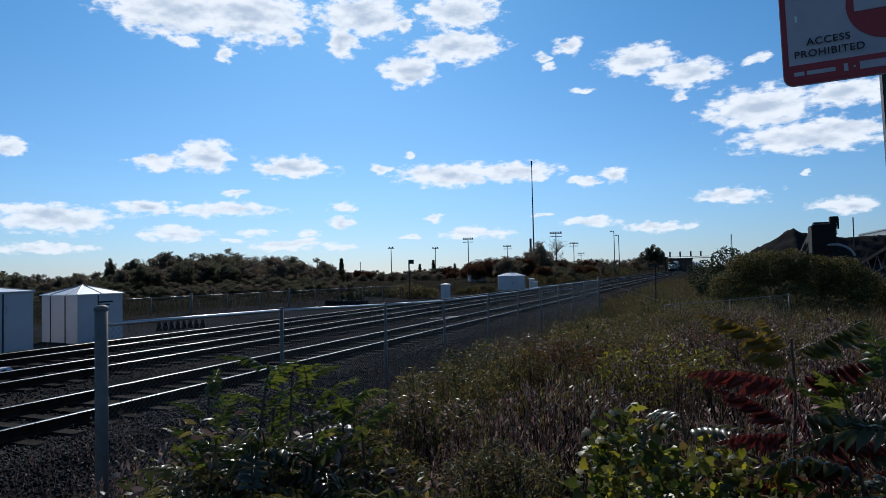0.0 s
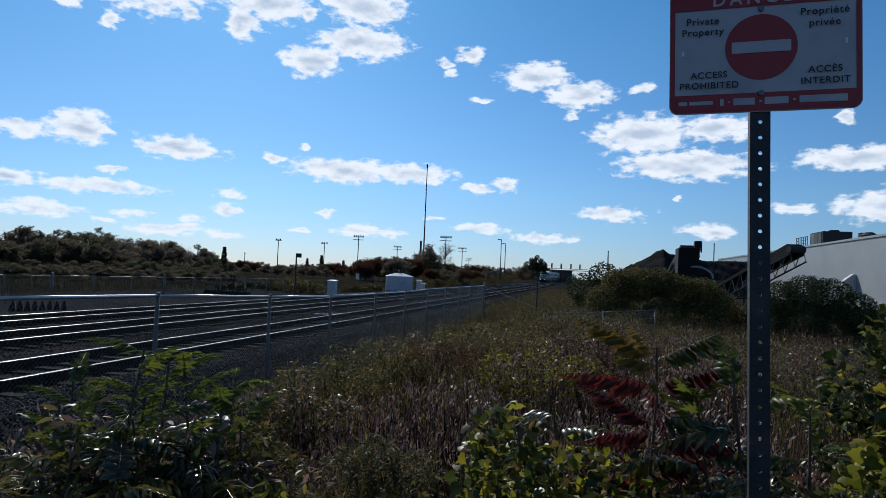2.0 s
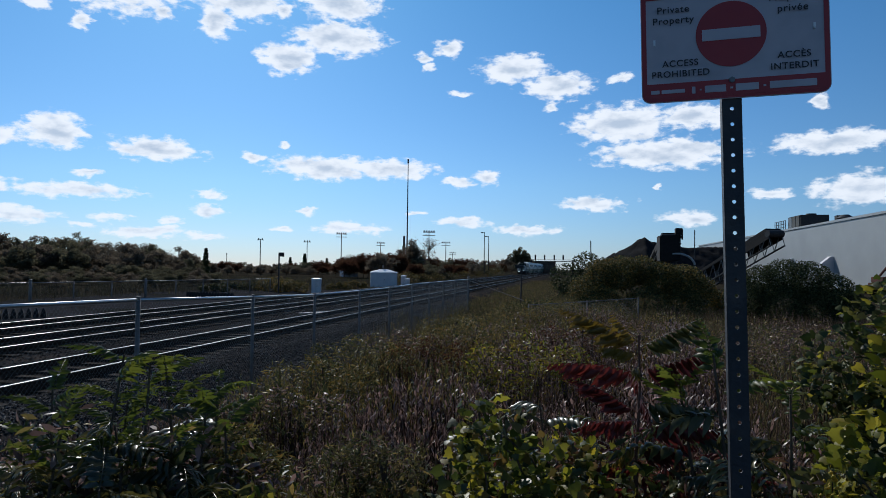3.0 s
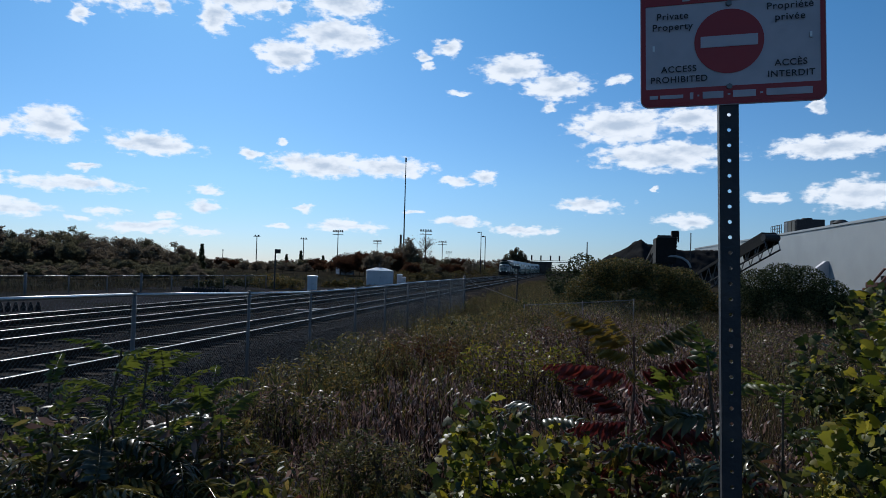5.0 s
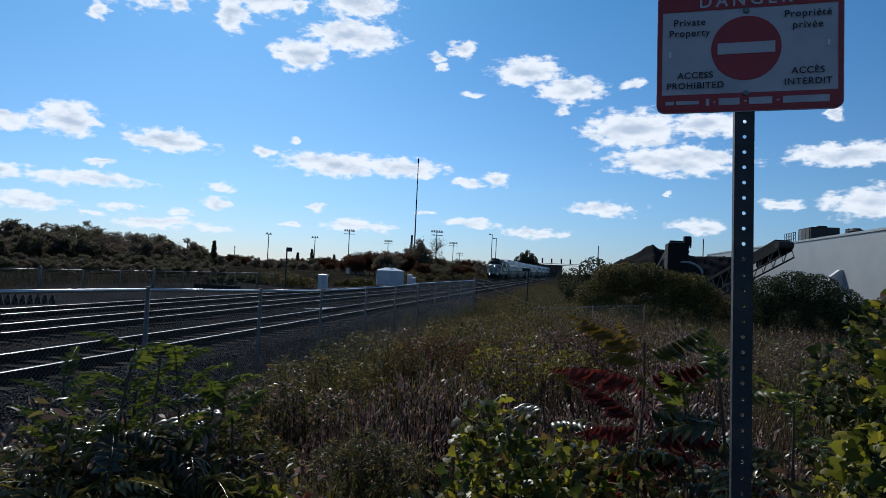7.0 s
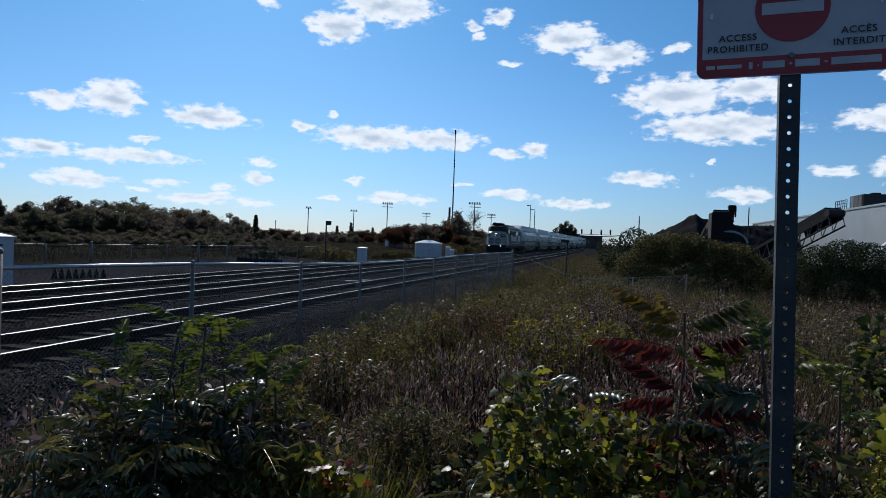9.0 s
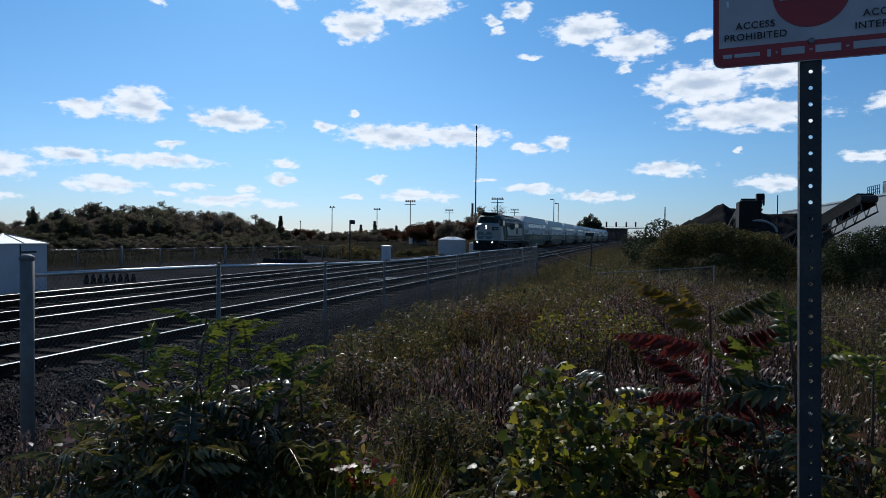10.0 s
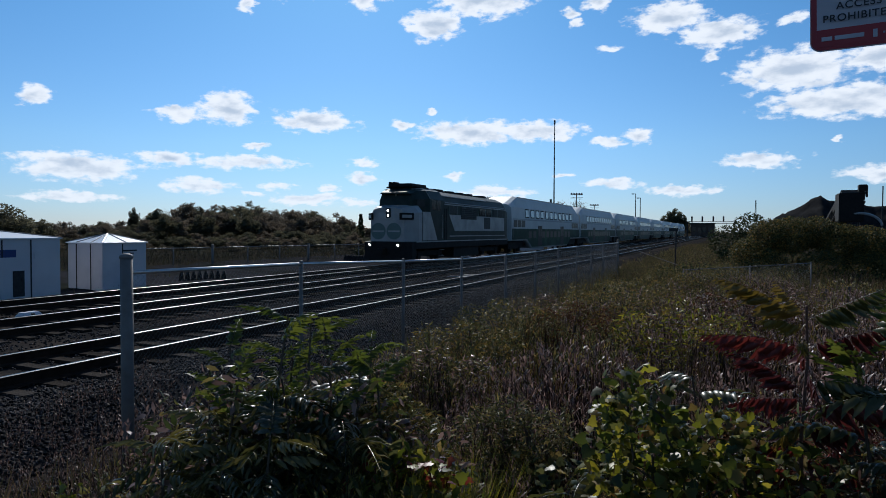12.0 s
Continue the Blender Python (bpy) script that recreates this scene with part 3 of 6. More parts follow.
def build_sign():
    sign = thing("warning_sign", pose(0.391, 1.672, 2.522, 0, -1.2, -3.0), "red and white private property warning sign on a perforated steel post", "sign")
    w, h = 0.428, 0.310
    plate = part("plate", prism(rounded(w, h, 0.022), "y", 0.0, 0.003), SIGN_WHITE, sign, "white aluminium plate with rounded corners")
    red_rim = bmesh.new()
    outer, inner = rounded(w - 0.004, h - 0.004, 0.020), rounded(w - 0.026, h - 0.026, 0.003)
    a, b = [red_rim.verts.new((x, -0.0010, z)) for x, z in outer], [red_rim.verts.new((x, -0.0010, z)) for x, z in inner]
    for i in range(len(a)):
        j = (i + 1) % len(a)
        red_rim.faces.new((a[i], a[j], b[j], b[i]))
    part("rim", red_rim, SIGN_RED, plate, "red rim")
    part("banner", boxes(((-w / 2 + 0.012, -0.0018, 0.105), (w / 2 - 0.012, -0.0002, 0.146))), SIGN_RED, plate, "red top banner")
    part("footer", boxes(((-w / 2 + 0.012, -0.0018, -0.146), (w / 2 - 0.012, -0.0002, -0.108))), SIGN_RED, plate, "red bottom band")
    disc = bmesh.new()
    bmesh.ops.create_cone(disc, cap_ends=True, segments=48, radius1=0.0805, radius2=0.0805, depth=0.0014, matrix=pose(-0.004, -0.0010, 0.004, 90))
    part("disc", disc, SIGN_RED, plate, "red no-entry disc")
    part("bar", boxes(((-0.070, -0.0032, -0.010), (0.062, -0.0020, 0.018))), SIGN_WHITE, plate, "white bar")
    words("DANGER", -0.008, 0.112, 0.0415, SIGN_WHITE, plate, bold=0.0007, gap=1.45)
    words("Private", -0.137, 0.068, 0.0242, SIGN_INK, plate, bold=0.0003, gap=1.12)
    words("Property", -0.137, 0.041, 0.0242, SIGN_INK, plate, bold=0.0003, gap=1.12)
    words("Propriété", 0.134, 0.074, 0.0242, SIGN_INK, plate, bold=0.0003, gap=1.12)
    words("privée", 0.134, 0.046, 0.0242, SIGN_INK, plate, bold=0.0003, gap=1.12)
    words("ACCESS", -0.122, -0.067, 0.0222, SIGN_INK, plate, bold=0.0003, gap=1.12)
    words("PROHIBITED", -0.122, -0.093, 0.0222, SIGN_INK, plate, bold=0.0003, gap=1.12)
    words("ACCÈS", 0.135, -0.066, 0.0222, SIGN_INK, plate, bold=0.0003, gap=1.12)
    words("INTERDIT", 0.135, -0.093, 0.0222, SIGN_INK, plate, bold=0.0003, gap=1.12)
    # the operator's name and the telephone number, as plain bars
    bars = [(-0.192, -0.172, 0.009), (-0.167, -0.112, 0.009), (-0.096, -0.088, 0.017), (-0.078, -0.074, 0.004), (-0.066, -0.018, 0.017), (-0.008, -0.002, 0.004), (0.004, 0.056, 0.017), (0.066, 0.072, 0.004), (0.080, 0.182, 0.017)]
    for a0, b0, hh in bars:
        part("bar", boxes(((a0, -0.0032, -0.129 - hh / 2), (b0, -0.0020, -0.129 + hh / 2))), SIGN_WHITE, plate)
    # no holes are cut: small white blocks imitate sky showing through the slots
    for x, z in ((-0.182, -0.004), (0.180, 0.006)):
        part("slot", boxes(((x - 0.0025, -0.0034, z - 0.007), (x + 0.0025, -0.0016, z + 0.007))), ROOFW, plate, "white block painted as sky seen through a slot")
    for z in (0.098, -0.110):
        bolt = bmesh.new()
        bmesh.ops.create_cone(bolt, cap_ends=True, segments=6, radius1=0.008, radius2=0.007, depth=0.006, matrix=pose(-0.004, -0.003, z, 90))
        part("bolt", bolt, GALV, sign, "bolt head")
    # the post: a folded channel whose web has a row of real holes
    post = bmesh.new()
    half, pitch, r, z0 = 0.0205, 0.038, 0.0048, -2.44
    n = int((0.13 - z0) / pitch)
    for i in range(n):
        za = z0 + i * pitch
        zb, zm = za + pitch, za + pitch / 2
        ring_o = [(-half, za), (0, za), (half, za), (half, zm), (half, zb), (0, zb), (-half, zb), (-half, zm)]
        ring_i = [(r * math.cos(t), zm + r * math.sin(t)) for t in (radians(225), radians(270), radians(315), 0, radians(45), radians(90), radians(135), radians(180))]
        vo, vi = [post.verts.new((x, 0.005, z)) for x, z in ring_o], [post.verts.new((x, 0.005, z)) for x, z in ring_i]
        for k in range(8):
            j = (k + 1) % 8
            post.faces.new((vo[k], vo[j], vi[j], vi[k]))
    bmesh.ops.remove_doubles(post, verts=post.verts, dist=1e-5)
    bmesh.ops.solidify(post, geom=post.faces[:], thickness=0.0035)
    for s in (-1, 1):
        box(post, (s * half - 0.0022, 0.006, z0), (s * half + 0.0022, 0.034, z0 + n * pitch))
    part("post", post, POSTM, sign, "dark steel channel post with a row of holes", at=pose(-0.004, 0.0, 0, 0, 0, 0))


# ---- chain-link fences ----
def chain_mesh(length, height, cell=0.031, thick=0.0021):
    """Woven wire: zigzag strands, each a thin three-sided bar, in the local xz plane."""
    n, rows = int(length / cell) + 1, int(height / cell)
    sx = np.arange(n) * cell
    z = np.arange(rows + 1) * (height / rows)
    zig = (np.arange(rows + 1) % 2) * cell
    v, f, count = [], [], 0
    tri = np.array([(0, 1), (0.87, -0.5), (-0.87, -0.5)]) * thick
    for k, x0 in enumerate(sx):
        flip = k % 2
        xs = x0 + (cell - zig if flip else zig) - cell / 2 + cell * 0.0
        ring = np.stack([xs[:, None] + tri[:, 0][None], np.broadcast_to(tri[:, 1] + 0.002 * (1 - 2 * flip), (rows + 1, 3)), np.broadcast_to(z[:, None], (rows + 1, 3))], -1)
        v.append(ring.reshape(-1, 3))
        i = count + (np.arange(rows)[:, None] * 3 + np.arange(3)[None]).ravel()
        j = count + (np.arange(rows)[:, None] * 3 + (np.arange(3) + 1)[None] % 3).ravel()
        f.append(np.concatenate([np.stack([i, j, j + 3], -1), np.stack([i, j + 3, i + 3], -1)]))
        count += 3 * (rows + 1)
    return soup("wire_mesh", np.concatenate(v), np.concatenate(f), [WIRE])


def fence_run(stops, height, label, post_r=0.028, rail_r=0.021, big=(), cell=0.031, wire=0.0021, rail_mat=None):
    """A fence through stops (x, y, top z): posts, a top rail a bay and woven wire. big: stops with terminal posts."""
    fence = thing("chain_link_fence", pose(0, 0, 0), label, "fence")
    meshes = {}
    for i, (x, y, z) in enumerate(stops):
        r = post_r * (2.1 if i in big else 1.0)
        up = 0.15 if i in big else 0.03
        bm = rod(bmesh.new(), (0, 0, -height - 0.35), (0, 0, up), r, n=14)
        bmesh.ops.create_uvsphere(bm, u_segments=12, v_segments=6, radius=r * 1.15, matrix=Matrix.Translation((0, 0, up)) @ Matrix.Diagonal((1, 1, 0.6, 1)))
        part("post", bm, POST_GALV, fence, "galvanised terminal post" if i in big else "", at=pose(x, y, z), smooth=True)
    for (xa, ya, za), (xb, yb, zb) in zip(stops, stops[1:]):
        d = math.hypot(xb - xa, yb - ya)
        bm = rod(bmesh.new(), (xa, ya, za), (xb, yb, zb), rail_r, n=10)
        part("top_rail", bm, rail_mat or RAIL_GALV, fence, "bright galvanised top rail" if rail_mat is None else "dull grey top rail", smooth=True)
        key = round(d, 1)
        if key not in meshes:
            meshes[key] = chain_mesh(d, height - 0.02, cell, wire)
        lean = math.degrees(math.atan2(yb - ya, xb - xa))
        m = Matrix(((1, 0, 0, 0), (0, 1, 0, 0), ((zb - za) / d, 0, 1, 0), (0, 0, 0, 1)))
        ob = part("wire_mesh", meshes[key], None, fence, "woven wire mesh", at=pose(xa, ya, za - height, 0, math.degrees(-math.atan2(zb - za, d)), lean))
    return fence


def build_fences():
    tops = [(4.51, 1.54), (7.31, 1.50), (10.35, 1.41), (13.13, 1.34), (16.2, 1.33), (19.09, 1.33), (22.0, 1.37), (24.9, 1.37), (27.8, 1.37), (30.7, 1.37), (35.1, 1.36)]
    fence_run([(-5.3, y, z) for y, z in tops], 1.85, "galvanised chain-link fence with tubular top rail along the railway", big=(0, 10))
    back = thing("fence_brace", pose(0, 0, 0), "sloping galvanised brace rail at the fence's end post", "fence brace")
    part("brace", rods(((-5.25, 35.0, 1.3), (-1.7, 33.4, 0.18), 0.016)), POST_GALV, back)
    fence_run([(-1.35, 23.6, 0.66), (0.75, 25.2, 0.75), (2.8, 26.9, 0.85)], 1.25, "low rusty chain-link fence running into the bushes", rail_r=0.016, rail_mat=WIRE, post_r=0.024)
    far = [(-32.5 + 0.185 * k * 3, 24.5 + 2.75 * k, 0.80) for k in range(12)]
    fence_run(far, 1.2, "grey chain-link fence beyond the tracks", big=(3, 6), cell=0.07, wire=0.0016, post_r=0.04, rail_r=0.024, rail_mat=GALV)


# ---- the train ----
def wheelset(parent, y, z=0.46, r=0.46):
    for s in (-1, 1):
        bm = bmesh.new()
        bmesh.ops.create_cone(bm, cap_ends=True, segments=28, radius1=r, radius2=r * 0.97, depth=0.13, matrix=pose(s * 0.755, y, z, 0, 90, 0))
        bmesh.ops.create_cone(bm, cap_ends=True, segments=16, radius1=0.14, radius2=0.12, depth=0.30, matrix=pose(s * 0.80, y, z, 0, 90, 0))
        part("wheel", bm, RAIL_SIDE, parent, "dark steel wheel")


def truck(parent, y, axles, base):
    bm = bmesh.new()
    for s in (-1, 1):
        box(bm, (s * 0.98 - 0.09, y - base / 2 - 0.55, 0.5), (s * 0.98 + 0.09, y + base / 2 + 0.55, 0.78))
        for k in range(axles):
            ya = y - base / 2 + base * k / (axles - 1)
            box(bm, (s * 0.98 - 0.13, ya - 0.2, 0.28), (s * 0.98 + 0.13, ya + 0.2, 0.66))
    box(bm, (-0.95, y - 0.25, 0.5), (0.95, y + 0.25, 0.85))
    t = part("truck_frame", bm, BLACK, parent, "black wheel truck", bevel=0.02)
    for k in range(axles):
        wheelset(t, y - base / 2 + base * k / (axles - 1))


def ring_of(y, outline, dx=0.0):
    return [(x, y, z) for x, z in outline]


def build_locomotive():
    loco = thing("diesel_locomotive", pose(0, 0, 0), "dark green and white diesel passenger locomotive with lit headlamps", "locomotive")
    W = 1.55
    cowl = [(-W, 1.35), (W, 1.35), (W, 3.55), (1.30, 4.10), (0.75, 4.36), (-0.75, 4.36), (-1.30, 4.10), (-W, 3.55)]
    part("cowl", loft([ring_of(4.68, cowl), ring_of(16.4, cowl), ring_of(17.2, [(x * 0.93, 1.35 + (z - 1.35) * 0.93) for x, z in cowl])]), LOCO_GREEN, loco, "long dark green engine hood", bevel=0.02)
    # cab: flat front with broad corner facets, its roof edges chamfered
    part("cab", loft([ring_of(1.28, [(-0.98, 1.35), (0.98, 1.35), (0.98, 3.35), (0.97, 3.40), (0.8, 3.44), (-0.8, 3.44), (-0.97, 3.40), (-0.98, 3.35)]),
                      ring_of(1.50, [(-1.08, 1.35), (1.08, 1.35), (1.06, 3.72), (0.92, 4.06), (0.72, 4.14), (-0.72, 4.14), (-0.92, 4.06), (-1.06, 3.72)]),
                      ring_of(2.00, [(-1.32, 1.35), (1.32, 1.35), (1.30, 3.76), (1.10, 4.22), (0.8, 4.38), (-0.8, 4.38), (-1.10, 4.22), (-1.30, 3.76)]),
                      ring_of(2.70, [(-W, 1.35), (W, 1.35), (W, 3.78), (1.24, 4.28), (0.85, 4.44), (-0.85, 4.44), (-1.24, 4.28), (-W, 3.78)]),
                      ring_of(4.7, [(-W, 1.35), (W, 1.35), (W, 3.78), (1.24, 4.28), (0.85, 4.44), (-0.85, 4.44), (-1.24, 4.28), (-W, 3.78)])]), LOCO_GREEN, loco, "dark green cab", bevel=0.015)
    part("nose", loft([ring_of(0.42, [(-1.05, 1.35), (1.05, 1.35), (1.03, 2.75), (0.86, 3.12), (0.5, 3.22), (-0.5, 3.22), (-0.86, 3.12), (-1.03, 2.75)]),
                       ring_of(1.35, [(-1.5, 1.35), (1.5, 1.35), (1.5, 2.95), (1.22, 3.32), (0.7, 3.42), (-0.7, 3.42), (-1.22, 3.32), (-1.5, 2.95)]),
                       ring_of(1.75, [(-1.52, 1.35), (1.52, 1.35), (1.52, 3.02), (1.25, 3.36), (0.7, 3.44), (-0.7, 3.44), (-1.25, 3.36), (-1.52, 3.02)])]), LOCO_WHITE, loco, "broad faceted dusty white nose", bevel=0.02)
    part("pilot", loft([ring_of(0.05, [(-1.22, 0.16), (1.22, 0.16), (1.22, 1.33), (-1.22, 1.33)]), ring_of(0.55, [(-1.5, 0.16), (1.5, 0.16), (1.5, 1.33), (-1.5, 1.33)]),
                        ring_of(1.0, [(-1.5, 0.5), (1.5, 0.5), (1.5, 1.33), (-1.5, 1.33)])]), BLACK, loco, "black pilot plate", bevel=0.02)
    part("underframe", boxes(((-1.5, 0.9, 0.92), (1.5, 17.3, 1.345)), ((-1.35, 6.7, 0.3), (1.35, 11.2, 0.93))), BLACK, loco, "black underframe and fuel tank", bevel=0.03)
    part("sill", boxes(((-1.56, 1.0, 1.30), (-1.52, 17.2, 1.37)), ((1.52, 1.0, 1.30), (1.56, 17.2, 1.37))), LOCO_WHITE, loco, "pale sill stripe")
    part("coupler", boxes(((-0.14, -0.45, 0.72), (0.14, 0.15, 0.98)), ((-0.2, -0.5, 0.70), (0.2, -0.32, 1.0))), BLACK, loco, bevel=0.02)
    for x in (-0.85, 0.9):
        lamp = bmesh.new()
        bmesh.ops.create_cone(lamp, cap_ends=True, segments=20, radius1=0.13, radius2=0.15, depth=0.10, matrix=pose(x, 0.02, 1.16, 90))
        body = part("ditch_light", lamp, BLACK, loco)
        lens = bmesh.new()
        bmesh.ops.create_uvsphere(lens, u_segments=16, v_segments=8, radius=0.062, matrix=pose(x, -0.03, 1.16) @ Matrix.Diagonal((1, 0.4, 1, 1)))
        part("lens", lens, LAMP, body, "lit lens")
    part("headlight_housing", boxes(((-0.06, 0.36, 2.66), (0.22, 0.5, 3.20))), DARK, loco, bevel=0.03)
    for z in (2.80, 3.05):
        lens = bmesh.new()
        bmesh.ops.create_uvsphere(lens, u_segments=16, v_segments=8, radius=0.052, matrix=pose(0.08, 0.36, z) @ Matrix.Diagonal((1, 0.4, 1, 1)))
        part("headlight", lens, LAMP, loco, "lit headlamp")
    for s in (-1, 1):
        m = pose(s * 1.13, 0.58, 2.74, 0, 0, s * 48)
        nb = part("number_board", box(bmesh.new(), (-0.42, -0.05, -0.19), (0.42, 0.05, 0.19), m), BLACK, loco, "black number board", bevel=0.02)
        part("bar", box(bmesh.new(), (-0.28, -0.062, -0.085), (0.28, -0.05, 0.085), m), LOCO_WHITE, nb)
    # round emblem on the nose: two rings with a bar
    for x in (-0.56, 0.42):
        ring = bmesh.new()
        for r, d in ((0.46, 0.012),):
            bmesh.ops.create_cone(ring, cap_ends=True, segments=36, radius1=r, radius2=r, depth=d, matrix=pose(x, 0.414, 1.92, 90))
        em = part("emblem", ring, EMBLEM, loco, "round green emblem")
        part("emblem_bar", boxes(((x - 0.36, 0.403, 1.87), (x + 0.36, 0.409, 1.96))), LOCO_WHITE, em)
    # windscreen panes, cab side windows, doors, stripes
    for s in (-1, 1):
        part("windscreen", box(bmesh.new(), (-0.40, -0.02, -0.25), (0.40, 0.02, 0.25), pose(s * 0.46, 1.42, 3.74, -16)), TINT_GLASS, loco, "dark windscreen pane", bevel=0.012)
        part("windscreen", box(bmesh.new(), (-0.30, -0.02, -0.22), (0.30, 0.02, 0.22), pose(s * 1.31, 1.97, 3.50, 0, 0, s * 64)), TINT_GLASS, loco, "dark corner window", bevel=0.012)
        for ya, yb in ((2.95, 3.55), (3.62, 4.2)):
            part("side_window", boxes(((s * W - 0.012, ya, 3.16), (s * W + 0.012, yb, 3.74))), TINT_GLASS, loco, "cab side window", bevel=0.01)
        for ya, yb in ((4.78, 4.90), (5.05, 5.17)):
            part("cab_door", boxes(((s * W - 0.01, ya, 1.4), (s * W + 0.014, yb, 3.3))), BLACK, loco, "dark door recess", bevel=0.004)
        part("stripe", prism([(1.78, 1.40), (3.75, 1.40), (2.75, 3.02), (1.78, 3.02)], "x", s * W - 0.03, s * W + 0.010), LOCO_WHITE, loco, "slanting white stripe")
        # pale strip added as a painted sun glint on the hood's roof edge
        part("roof_lip_glint", boxes(((s * W - 0.03, 4.72, 3.53), (s * W + 0.03, 16.6, 3.58))), LOCO_WHITE, loco, "pale strip imitating sun glint along the roof edge")
        part("side_panel", prism([(6.4, 1.95), (16.2, 1.95), (16.2, 2.95), (5.5, 2.95)], "x", s * W - 0.008, s * W + 0.012), LOCO_WHITE, loco, "white side panel")
        for ya, yb, za, zb, mat in ((5.5, 6.9, 3.05, 3.48, GRILLE), (7.4, 10.2, 2.7, 3.48, GRILLE), (10.8, 13.2, 3.0, 3.48, TINT_GLASS), (13.8, 16.0, 3.0, 3.5, GRILLE), (11.7, 13.0, 2.1, 2.9, GRILLE)):
            part("grille", boxes(((s * W - 0.01, ya, za), (s * W + 0.022, yb, zb))), mat, loco, "dark intake grille", bevel=0.006)
        # silver piping, louvres and ladder irons along the hood
        part("roof_pipe", rods(((s * 1.50, 4.9, 3.66), (s * 1.50, 16.3, 3.66), 0.035), ((s * 1.36, 5.0, 4.05), (s * 1.36, 12.5, 4.05), 0.03), n=6), GALV, loco, "silver pipe along the roof edge")
        for k in range(9):
            part("hood_rib", boxes(((s * W - 0.01, 5.4 + k * 1.3, 2.97), (s * W + 0.03, 5.46 + k * 1.3, 3.52))), EMBLEM, loco)
        for k in range(6):
            part("louvre", box(bmesh.new(), (-0.02, 7.45, -0.02), (0.05, 10.15, 0.02), pose(s * W, 0, 2.78 + k * 0.12, 0, s * 30, 0)), DARK, loco)
        part("lower_stripe", boxes(((s * W - 0.01, 5.6, 1.60), (s * W + 0.010, 16.4, 1.66))), LOCO_WHITE, loco, "thin white stripe")
        part("step", boxes(((s * 1.5 - 0.1, 4.3, 0.45), (s * 1.5 + 0.06, 4.75, 0.5)), ((s * 1.5 - 0.1, 4.3, 0.8), (s * 1.5 + 0.06, 4.75, 0.85))), GALV, loco)
        for y in (4.35, 17.0):
            part("handrail", rods(((s * 1.62, y, 1.5), (s * 1.62, y, 2.9), 0.018)), LOCO_WHITE, loco)
    part("eyebrow", loft([ring_of(1.22, [(-0.95, 4.02), (0.95, 4.02), (0.80, 4.12), (-0.80, 4.12)]), ring_of(1.62, [(-1.12, 4.06), (1.12, 4.06), (0.85, 4.24), (-0.85, 4.24)])]), LOCO_GREEN, loco, "visor over the windscreen")
    part("centre_post", box(bmesh.new(), (-0.045, -0.03, -0.30), (0.045, 0.03, 0.30), pose(0, 1.41, 3.74, -16)), LOCO_WHITE, loco)
    for s in (-1, 1):
        # thin white rods put the sun's glint on the cab roof edges
        part("roof_edge_glint", rods(((s * 0.86, 1.7, 4.30), (s * 0.98, 2.7, 4.40), 0.022), ((s * 0.98, 2.7, 4.40), (s * 0.98, 4.7, 4.40), 0.022), ((s * 1.27, 2.7, 4.26), (s * W, 2.72, 3.80), 0.022), n=6), LOCO_WHITE, loco, "pale rods imitating sun glint on the cab roof edge")
    part("roof_unit", boxes(((-0.75, 1.9, 4.46), (0.75, 3.9, 4.66)), ((-1.0, 2.1, 4.42), (1.0, 3.7, 4.5))), BLACK, loco, "black roof box", bevel=0.03)
    part("horn", rods(((-0.5, 1.6, 4.68), (-0.5, 2.3, 4.68), 0.06), ((-0.28, 1.7, 4.70), (-0.28, 2.3, 4.70), 0.05)), BLACK, loco)
    for y in (5.4, 8.2, 9.9, 11.6, 14.2):
        fan = bmesh.new()
        bmesh.ops.create_cone(fan, cap_ends=True, segments=28, radius1=0.72, radius2=0.66, depth=0.20, matrix=pose(0, y, 4.44))
        part("roof_fan", fan, BLACK, loco, "round roof fan hood")
    part("exhaust", boxes(((-0.35, 6.5, 4.36), (0.35, 7.3, 4.60))), BLACK, loco, bevel=0.03)
    truck(loco, 3.6, 2, 2.75)
    truck(loco, 14.2, 2, 2.75)
    return loco


